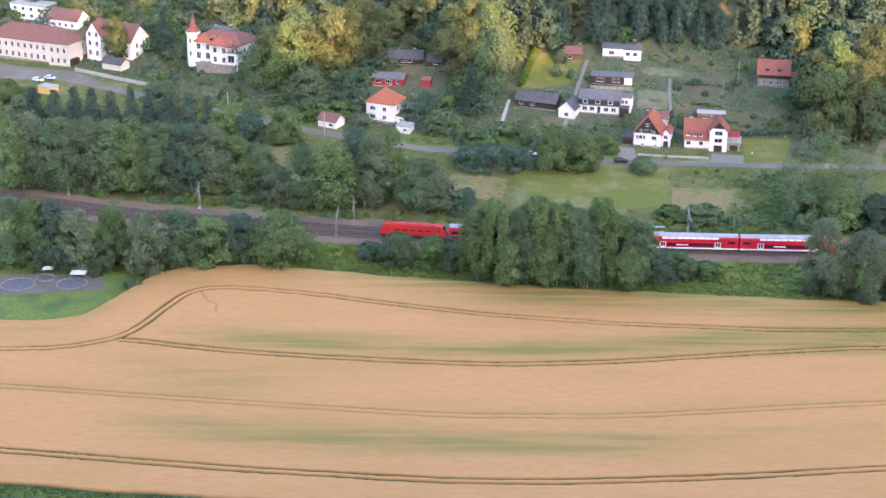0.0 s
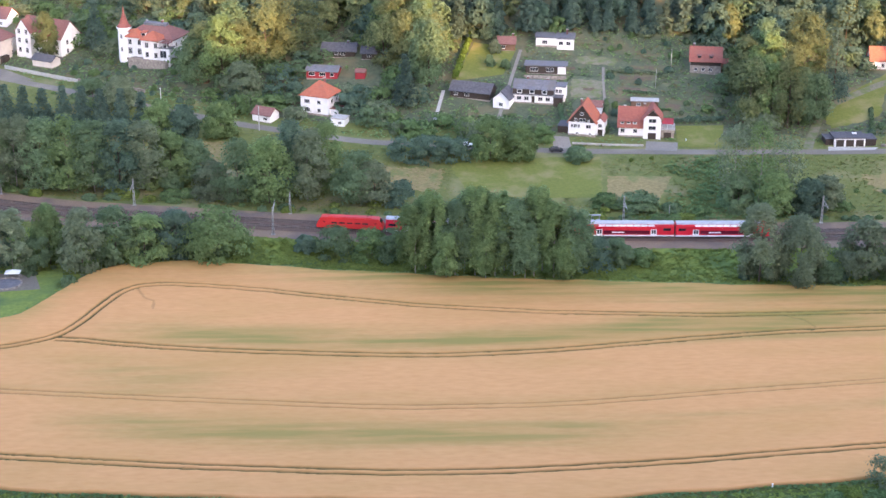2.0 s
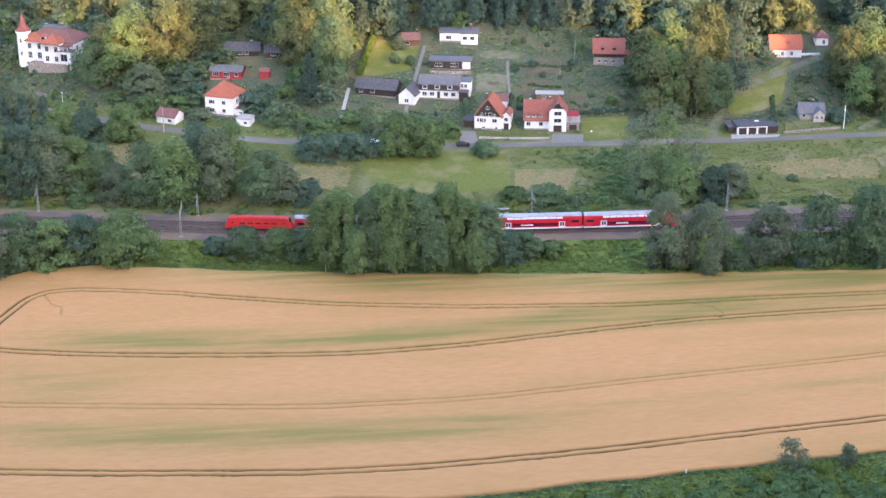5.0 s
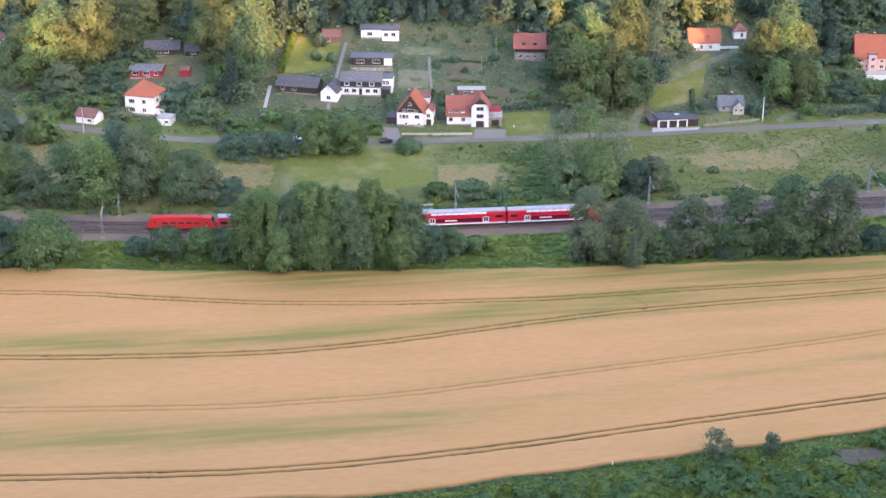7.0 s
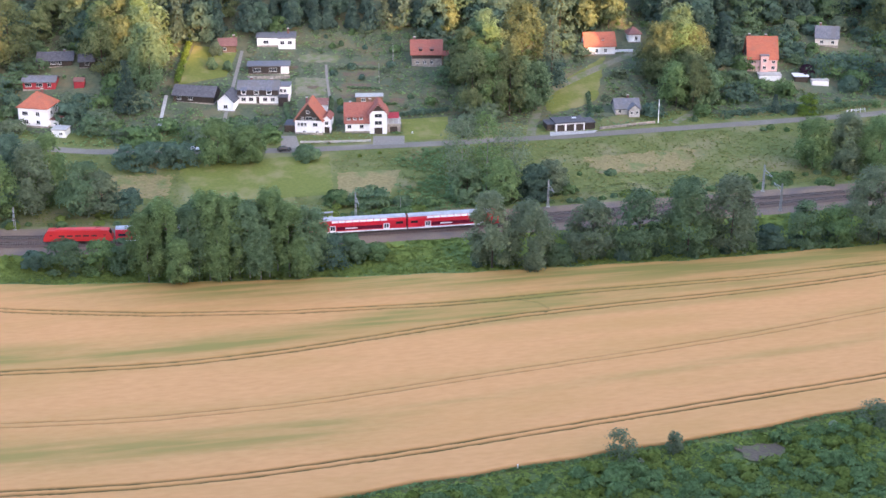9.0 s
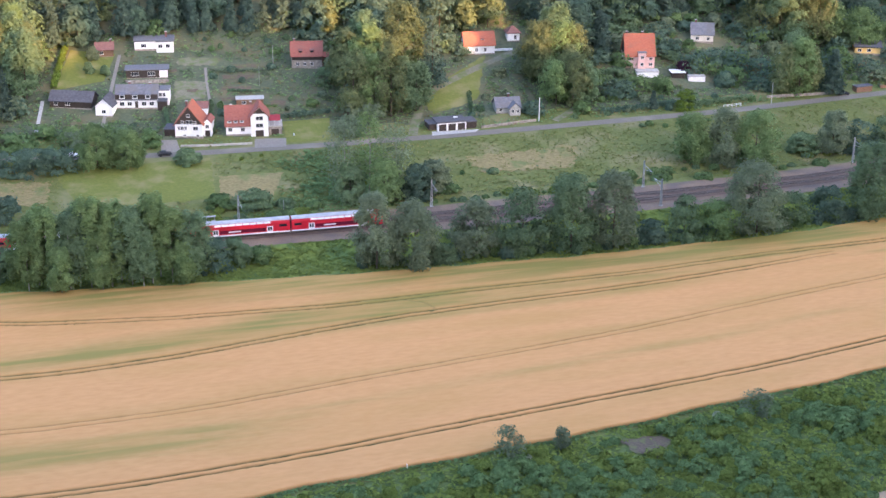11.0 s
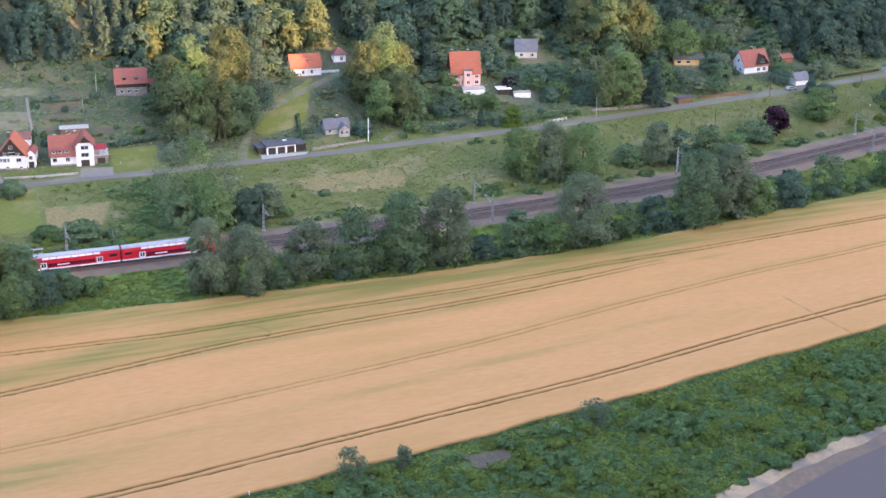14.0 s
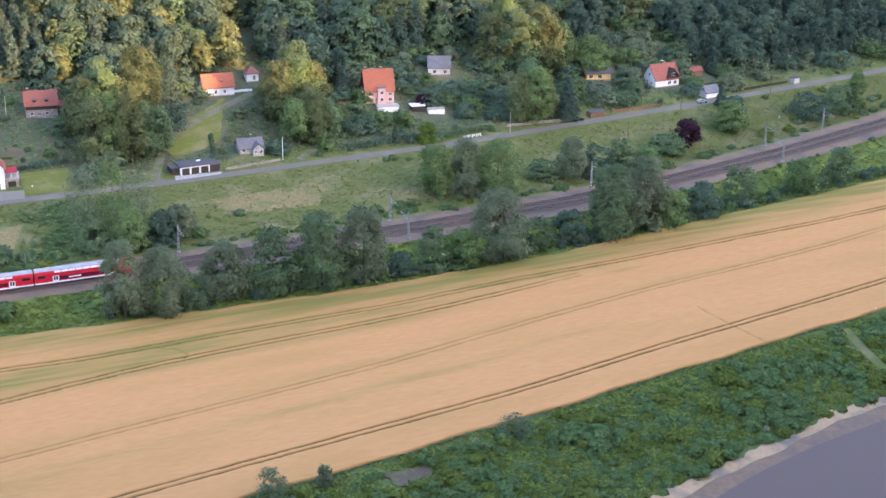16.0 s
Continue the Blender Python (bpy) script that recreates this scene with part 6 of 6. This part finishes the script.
def tufts(name, spots, leaf, label, size, count):
    """Weeds and grass tufts: a few upright blades' worth of quads each."""
    rng = np.random.default_rng(len(spots))
    spots = np.array(spots)
    free = np.ones(len(spots), bool)
    for k in range(0, len(spots), 2000):
        some = spots[k:k + 2000]
        free[k:k + 2000] = (np.hypot(some[:, None, 0] - PAVED[:, 0], some[:, None, 1] - PAVED[:, 1]) - PAVED[:, 2]).min(1) > 0.4
    p = np.repeat(spots[free], count, 0)
    p[:, :2] += rng.normal(scale=size * 0.8, size=(len(p), 2))
    z = land(p[:, 0], p[:, 1])
    a = rng.uniform(0, 6.283, len(p))
    s = size * rng.uniform(0.5, 1.3, len(p))
    u = np.stack([np.cos(a) * s, np.sin(a) * s, rng.normal(scale=0.25, size=len(p)) * s], -1)
    w = np.stack([-np.sin(a) * s * 0.7, np.cos(a) * s * 0.7, rng.uniform(0.1, 0.35, len(p)) * s], -1)
    c = np.stack([p[:, 0], p[:, 1], z + 0.25 * s + 0.1], -1)
    v = np.stack([c - u, c - w * 0.5, c + u, c + w], 1).reshape(-1, 3)
    tagged(new(name, quads(name, v, np.arange(len(v)).reshape(-1, 4), leaf)), label, "weeds", kind="stuff")


L_STRAW = leaves("dry_stems", (0.162, 0.149, 0.058), (0.211, 0.186, 0.077))
rng = np.random.default_rng(11)
kinds = {0: [], 1: [], 2: []}
x = rng.uniform(-190, 470, 30000)
y = along(ROAD, x) + rng.uniform(5, 90, len(x))
near_house = np.zeros(len(x), bool)
for a, b in HOUSE_SPOTS:
    near_house |= (np.abs(x - a) < 7) & (y > b - 7) & (y < b + 5)
pick = rng.choice(3, len(x), p=(0.74, 0.14, 0.12))
for k, leaf, words in ((0, L_HERB, "green garden weeds and tall grass"), (1, L_BROAD, "dark green garden weeds"), (2, L_STRAW, "dry straw-coloured grass tufts")):
    tufts("slope_weeds", np.stack([x, y], -1)[(pick == k) & ~near_house], leaf, words, 0.55, 3)
x = rng.uniform(-190, 470, 24000)
t = rng.uniform(0, 1, len(x))
y = along(RAIL, x) + 12 + (along(ROAD, x) - along(RAIL, x) - 16) * t
pick_all = rng.random(len(x))
mown = (x > 22) & (x < 68) & (y > 457)
dry = ((x > -8) & (x < 18) & (y > 465) & (y < 482) & (pick_all > 0.4)) | ((x > 150) & (x < 181) & (y > 459) & (y < 472) & (pick_all > 0.3))
pick = rng.choice(3, len(x), p=(0.79, 0.02, 0.19))
for k, leaf, words in ((0, L_MEADOW, "tall green meadow grass"), (1, L_BROAD, "dark green meadow weeds"), (2, L_STRAW, "dry straw-coloured meadow grass")):
    tufts("meadow_tufts", np.stack([x, y], -1)[(pick == k) & ~mown & ~dry], leaf, words, 0.34, 3)
x, y = rng.uniform(72, 128, 2600), rng.uniform(440, 486, 2600)
lush = (y > along(RAIL, x) + 13) & (y < along(ROAD, x) - 5) & ((x + 5 * np.sin(y / 3) + rng.normal(scale=3.5, size=len(x)) > 94) | (y < 452)) & (x + rng.normal(scale=4, size=len(x)) < 122)
tufts("meadow_tufts", np.stack([x, y], -1)[lush], L_HERB, "lush dark green weeds in the meadow", 0.6, 4)
x = rng.uniform(-130, 400, 14000)
t = rng.uniform(0, 1, len(x))
y = along(FAR, x) + 1 + (along(RAIL, x) - 12 - along(FAR, x)) * t
plaza = (x < -84) & (y < 409)
tufts("verge_tufts", np.stack([x, y], -1)[~plaza], L_FRESH, "tall fresh green grass on the verge", 0.5, 3)
x = rng.uniform(-130, 330, 22000)
t = rng.uniform(0, 1, len(x))
y = along(SHORE, x) + 9 + (along(NEAR, x) - 1.2 - along(SHORE, x) - 9) * t
seen = (y > 240) & ((x > 15) | (y > 270)) & ((x - 131) ** 2 / 46 + (y - 284.5) ** 2 / 18 > 1)
tufts("bank_tufts", np.stack([x, y], -1)[seen], L_FRESH, "tall green nettles on the river bank", 0.55, 3)
x = np.arange(-130, 340, 0.35)
for table, off, words in ((NEAR, -0.25, "rough grass along the edge of the crop"), (FAR, -0.6, "tall rough grass along the edge of the crop")):
    edge = along(table, x) + off + rng.normal(scale=0.35, size=len(x)) + (0.6 * np.sin(x / 5) * np.sin(x / 13) if table is NEAR else 0.5 * np.sin(x / 3.1) * np.sin(x / 11))
    tufts("edge_grass", np.stack([x, edge], -1), L_HERB, words, 0.55, 4)


def hedge(x0, y0, x1, y1, tall, wide, leaf, label):
    """A clipped hedge of leaf tufts along a line."""
    rng = np.random.default_rng(int(abs(x0) * 10))
    n = int(math.hypot(x1 - x0, y1 - y0) / 0.8) + 1
    blobs = np.array([(x0 + (x1 - x0) * t + rng.normal(scale=0.15), y0 + (y1 - y0) * t + rng.normal(scale=0.15), tall * k, wide * 0.55, tall * 0.35) for t in np.linspace(0, 1, n) for k in (0.35, 0.7)])
    blobs[:, 2] += land(blobs[:, 0], blobs[:, 1])
    v, q = leaf_cloud(rng, blobs, 26, 0.36, form=0.0)
    tagged(new("hedge", quads("hedge", v, q, leaf)), label, "hedge")


# Evening sunlight on these two hedges is put into their yellow-green leaf colour.
hedge(33.7, 579, 26.1, 547, 2.2, 2.0, L_LIME, "clipped garden hedge, leaves coloured yellow-green as if sunlit")
hedge(33.7, 579, 43, 577, 2.0, 1.8, L_LIME, "clipped garden hedge, leaves coloured yellow-green as if sunlit")
hedge(96, 515, 113, 516, 1.8, 1.6, L_DARK, "dark green garden hedge")
hedge(-6, 522, 12, 512, 1.6, 1.5, L_DARK, "dark green roadside hedge")
hedge(60, 512, 60.5, 530, 1.5, 1.2, L_BROAD, "clipped green garden hedge")
hedge(73.5, 508, 76, 528, 1.5, 1.2, L_BROAD, "clipped green garden hedge")
hedge(160, 503, 164, 521, 1.3, 1.2, L_BROAD, "clipped green garden hedge")
hedge(205, 498, 232, 501, 2.2, 2.0, L_DARK, "dark green roadside hedge")
hedge(240, 499, 262, 502, 2.0, 2.0, L_BROAD, "clipped green roadside hedge")
for k, yy in enumerate((524, 535, 549)):
    hedge(80 + 3 * (k % 2), yy, 97 - 4 * (k % 2), yy - 1.0 - 0.8 * k, 0.7, 1.0, (L_HERB, L_BROAD, L_PALE)[k % 3], "low row of garden shrubs")


def garden_wall(points, tall, mat, label):
    wall = thing("garden_wall", Matrix(), label, "wall")
    for (x0, y0), (x1, y1) in zip(points, points[1:]):
        n = max(1, round(math.hypot(x1 - x0, y1 - y0) / 4))
        for k in range(n):
            p = [(x0 + (x1 - x0) * t, y0 + (y1 - y0) * t) for t in (k / n, (k + 1) / n)]
            z = [float(land(*q)) for q in p]
            a = math.atan2(p[1][1] - p[0][1], p[1][0] - p[0][0])
            ox, oy = -0.14 * math.sin(a), 0.14 * math.cos(a)
            part("wall_section", Shape().add([(q[0] + s * ox, q[1] + s * oy, zz) for zz_ in (0, 1) for s in (-1, 1) for q, zz in ((p[0], z[0] + (tall if zz_ else -0.6)), (p[1], z[1] + (tall if zz_ else -0.6)))],
                                             [(0, 1, 3, 2), (4, 6, 7, 5), (0, 4, 5, 1), (2, 3, 7, 6), (0, 2, 6, 4), (1, 5, 7, 3)]), mat, wall)


garden_wall(((61.5, 498.5), (72, 497), (84, 496)), 0.7, M_CONCRETE, "low pale garden wall along the road")
garden_wall(((160, 494), (180, 496.5)), 0.9, M_STONE, "low grey stone wall along the road")
garden_wall(((-138, 594), (-121, 582.5), (-108, 574)), 1.4, M_CONCRETE, "grey rendered wall along the road")
garden_wall(((-108, 575), (-82, 559)), 1.4, M_STONE, "grey stone wall below the villa")
garden_wall(((314, 504), (336, 505)), 1.1, M_WOOD, "weathered board fence along the road")
garden_wall(((268, 502), (294, 501.5)), 1.0, M_STONE, "grey stone wall along the road")
garden_wall(((372, 511), (402, 515)), 1.0, M_TIMBER, "dark board fence along the road")


# ---- railway masts and wires ----
def mast(x, y, tall, arms=(), label="grey steel catenary mast beside the railway", portal=0.0):
    z = float(land(x, y))
    ob = thing("catenary_mast", pose(x, y, z), label, "mast", "catenary masts")
    s = Shape()
    for dx in (-0.16, 0.16):
        for dy in (-0.16, 0.16):
            s.bar((dx * 1.6, dy * 1.6, -0.2), (dx * 0.7, dy * 0.7, tall), 0.10, 0.07, 4)
    for k in range(int(tall / 1.2)):
        w = 0.24 - 0.13 * k * 1.2 / tall
        s.bar((-w, -w, k * 1.2), (w, -w, k * 1.2 + 1.1), 0.04, sides=4).bar((w, w, k * 1.2), (-w, w, k * 1.2 + 1.1), 0.04, sides=4)
    part("column", s, M_METAL, ob)
    part("foundation", Shape().box(-0.5, 0.5, -0.5, 0.5, -0.4, 0.25, 0.05), M_CONCRETE, ob)
    for reach in arms:
        part("bracket", Shape().bar((0, 0, tall * 0.86), (0, reach, tall * 0.80), 0.09).bar((0, 0, tall * 0.68), (0, reach, tall * 0.80), 0.08).bar((0, reach, tall * 0.80), (0, reach * 0.8, tall * 0.66), 0.04), M_METAL, ob)
    if portal:
        part("cross_girder", Shape().bar((0, 0, tall), (0, portal, tall), 0.12).bar((0, 0, tall - 1.0), (0, portal, tall - 1.0), 0.1).bar((0, 0, tall - 1), (0, portal / 2, tall), 0.06).bar((0, portal / 2, tall), (0, portal, tall - 1), 0.06), M_METAL, ob)
        part("far_column", Shape().bar((0, portal, -0.2), (0, portal, tall), 0.2, 0.15), M_METAL, ob)


def line_mast(x, side, tall=8.4):
    y = float(along(RAIL, x)) + (9.0 if side > 0 else -8.2)
    mast(x, y, tall, (-side * 6.0,))


mast(-30, float(along(RAIL, -30)) - 8.2, 8.2, (6.0, 10.4), "grey steel mast with two wire brackets")
mast(-26, float(along(RAIL, -26)) + 9.5, 6.8, (-7.0,))
for x, side in ((69.2, 1), (126, 1), (191.5, -1), (193.2, 1), (267.5, 1), (342, -1), (348, 1), (380, 1), (-72, 1), (-134, 1), (-113, 1)):
    line_mast(x, side, 8.4 if x > -100 else 10)
for name, off, z in (("contact_wire", -2.2, 8.3), ("contact_wire", 2.2, 8.3), ("carrier_wire", -2.2, 9.6), ("carrier_wire", 2.2, 9.6)):
    xs = np.arange(-220, 480, 12.0)
    wire = Shape()
    for a, b in zip(xs, xs[1:]):
        wire.bar((a, float(along(RAIL, a)) + off, z), (b, float(along(RAIL, b)) + off, z), 0.018, sides=3)
    tagged(part(name, wire, M_UNDER), "thin dark overhead railway wire", "wire", "overhead wires")


def post(x, y, tall, r, mat, label, name="pole", category="pole", lamp=False):
    ob = thing(name, pose(x, y, float(land(x, y))), label, category)
    part("shaft", Shape().bar((0, 0, -0.3), (0, 0, tall), r, r * 0.75, 8), mat, ob)
    part("cap", Shape().bar((0, 0, tall), (0, 0, tall + 0.12), r * 1.1, r * 0.6, 8), mat, ob)
    if lamp:
        part("arm", Shape().bar((0, 0, tall - 0.1), (0, -1.2, tall + 0.2), 0.05), M_METAL, ob)
        part("lamp_head", Shape().box(-0.15, 0.15, -1.7, -1.0, tall + 0.15, tall + 0.3, 0.04), M_FRAME, ob)


post(181.1, 496.6, 8.0, 0.17, M_FRAME, "tall white-painted roadside pole")
post(-39.4, 516.6, 8.0, 0.16, M_CONCRETE, "pale concrete roadside pole")
post(266.1, 494.8, 8.0, 0.13, M_CONCRETE, "grey wooden telegraph pole")
post(304, 477, 7.0, 0.12, M_WOOD, "weathered wooden roadside telegraph pole")
post(83.4, 442.2, 4.0, 0.1, M_METAL, "short grey signal post", lamp=False)
post(340, 497.5, 7.5, 0.12, M_WOOD, "weathered wooden roadside telegraph pole")
post(385, 503, 7.5, 0.12, M_WOOD, "weathered wooden roadside telegraph pole")
post(101, 548, 8.0, 0.12, M_CONCRETE, "slim grey garden flag pole")
post(-75, 547, 6.0, 0.1, M_FRAME, "white roadside lamp post", lamp=True)
post(78.7, 288.6, 0.9, 0.16, M_FRAME, "short white boundary post at the field edge", "boundary_post", "post")
post(81, 434.5, 1.2, 0.2, M_FRAME, "short white track marker", "track_marker", "marker")
post(98.4, 500.4, 0.6, 0.25, M_FRAME, "small white garden marker", "garden_marker", "marker")
post(373.6, 481.6, 0.8, 0.35, M_FRAME, "small white meadow marker", "meadow_marker", "marker")
post(284, 318, 1.0, 0.16, M_FRAME, "short white boundary post at the field edge", "boundary_post", "post")

for x in (58.6, 60.2, 62.0):
    y = float(along(RAIL, x)) + 8.6
    box = thing("relay_cabinet", pose(x, y, float(land(x, y)) + 0.1), "pale grey railway relay cabinet", "cabinet", "relay cabinets")
    part("casing", Shape().box(-0.5, 0.5, -0.35, 0.35, 0, 1.25, 0.04), M_FRAME, box)
    part("lid", Shape().box(-0.58, 0.58, -0.43, 0.43, 1.25, 1.36), M_METAL, box)
shelter = thing("signal_frame", pose(60.2, float(along(RAIL, 60.2)) + 9.6, 2.2), "low steel railway frame with a grey deck", "frame")
part("deck", Shape().box(-2.6, 2.6, -0.5, 0.5, 2.3, 2.5), M_METAL, shelter)
for k in (-2.4, -0.1, 2.2):
    part("leg", Shape().box(k, k + 0.15, -0.1, 0.1, 0, 2.3), M_METAL, shelter)


def road_fence(x0, y0, x1, y1, n):
    """A low white railing beside the road."""
    fence = thing("railing", pose(x0, y0, float(land(x0, y0)) + 0.1), "low white-painted railing beside the road", "railing")
    for k in range(n):
        t = k / (n - 1)
        part("post", Shape().box((x1 - x0) * t - 0.07, (x1 - x0) * t + 0.07, (y1 - y0) * t - 0.07, (y1 - y0) * t + 0.07, -0.3, 1.1), M_FRAME, fence)
    for z in (0.5, 0.95):
        part("rail", Shape().bar((0, 0, z), (x1 - x0, y1 - y0, z), 0.07), M_FRAME, fence)


road_fence(248.3, 495.6, 255.3, 496.4, 5)
post(94.0, 536.7, 7.0, 0.1, M_CONCRETE, "slim grey garden pole", category="pole")

# ---- cars ----
def car(x, y, turn, paint, label, long=4.4):
    ob = thing("car", pose(x, y, float(land(x, y)) + 0.16, 0, 0, turn), label, "car")
    L, w = long / 2, 0.88
    side = [(-L, 0.35), (-L, 0.85), (-L * 0.86, 0.98), (-L * 0.66, 1.42), (L * 0.18, 1.45), (L * 0.46, 0.98), (L * 0.94, 0.82), (L, 0.4)]
    n = len(side)
    part("body", Shape().add([(px, s * w * (1 if pz < 1.1 else 0.84), pz) for s in (-1, 1) for px, pz in side], [tuple(range(n)), tuple(range(n, 2 * n))[::-1]] + [(i, (i + 1) % n, n + (i + 1) % n, n + i) for i in range(n)]), paint, ob)
    for s in (-1, 1):
        y0, y1 = sorted((s * w * 0.86, s * w * 0.965))
        part("side_window", Shape().box(-L * 0.6, L * 0.2, y0, y1, 1.0, 1.34), M_GLASS, ob)
        for dx in (-L * 0.62, L * 0.62):
            part("wheel", Shape().bar((dx, s * w * 0.82, 0.32), (dx, s * w * 1.02, 0.32), 0.32, sides=12), M_TYRE, ob)
    part("windscreen", Shape().slab([(L * 0.20, -0.66, 1.42), (L * 0.20, 0.66, 1.42), (L * 0.45, 0.74, 1.02), (L * 0.45, -0.74, 1.02)], 0.03), M_GLASS, ob)


car(55.6, 491.6, 2, M_CAR_DARK, "dark blue-black car parked on the road")
car(296.8, 499.6, 4, M_CAR_DARK, "black car parked beside the road")
car(-149, 582, -25, M_FRAME, "white car parked on the asphalt")
car(-145, 584, -25, M_FRAME, "white car parked on the asphalt")
car(27.5, 497.5, -8, M_FRAME, "white car half hidden by bushes")
car(33, 496.5, -8, M_FRAME, "white van-like car behind bushes", 4.9)
car(353, 502.8, 5, M_METAL, "grey car parked beside the road")

# ---- the square with pools, and odd things ----
for x, y, r in ((-98, 400.5, 4.2), (-112, 399.5, 4.6), (-106, 404.5, 2.6)):
    pool = thing("round_basin", pose(x, y, float(land(x, y)) + 0.2), "low round grey stone basin", "basin", "round basins")
    ring = Shape()
    for k in range(24):
        a, b = 2 * math.pi * k / 24, 2 * math.pi * (k + 1) / 24
        ring.prism([(r * math.cos(a), r * math.sin(a)), (r * math.cos(b), r * math.sin(b)), ((r - 0.4) * math.cos(b), (r - 0.4) * math.sin(b)), ((r - 0.4) * math.cos(a), (r - 0.4) * math.sin(a))], -0.2, 0.45)
    part("rim", ring, M_STONE, pool)
    part("floor", Shape().prism([((r - 0.4) * math.cos(2 * math.pi * k / 24), (r - 0.4) * math.sin(2 * math.pi * k / 24)) for k in range(24)], -0.15, 0.15), M_SLATE, pool)
for x, y, s in ((-96.9, 404.2, 1.0), (-105.7, 407.0, 0.7)):
    tent = thing("sunshade", pose(x, y, float(land(x, y)) + 0.2), "small white canvas sunshade", "sunshade", "white sunshades")
    part("canopy", Shape().add([(2 * s * a, 1.4 * s * b, 2.0) for a, b in ((-1, -1), (1, -1), (1, 1), (-1, 1))] + [(2 * s * a, 1.4 * s * b, 1.9) for a, b in ((-1, -1), (1, -1), (1, 1), (-1, 1))] + [(0, 0, 2.7)], [(0, 1, 8), (1, 2, 8), (2, 3, 8), (3, 0, 8), (4, 5, 1, 0), (5, 6, 2, 1), (6, 7, 3, 2), (7, 4, 0, 3)]), M_FRAME, tent)
    for a in (-1.8, 1.8):
        for b in (-1.2, 1.2):
            part("leg", Shape().bar((a * s, b * s, 0), (a * s, b * s, 2), 0.04), M_METAL, tent)
pond = thing("covered_pool", pose(291, 536, float(land(291, 536)) + 0.3, 12, 0, -10), "pale blue covered garden pool", "pool")
part("cover", Shape().box(-2.4, 2.4, -1.2, 1.2, 0, 0.35, 0.2), M_BLUE, pond)
part("pool_rim", Shape().box(-2.7, 2.7, -1.5, 1.5, -0.8, 0.05, 0.2), M_CONCRETE, pond)
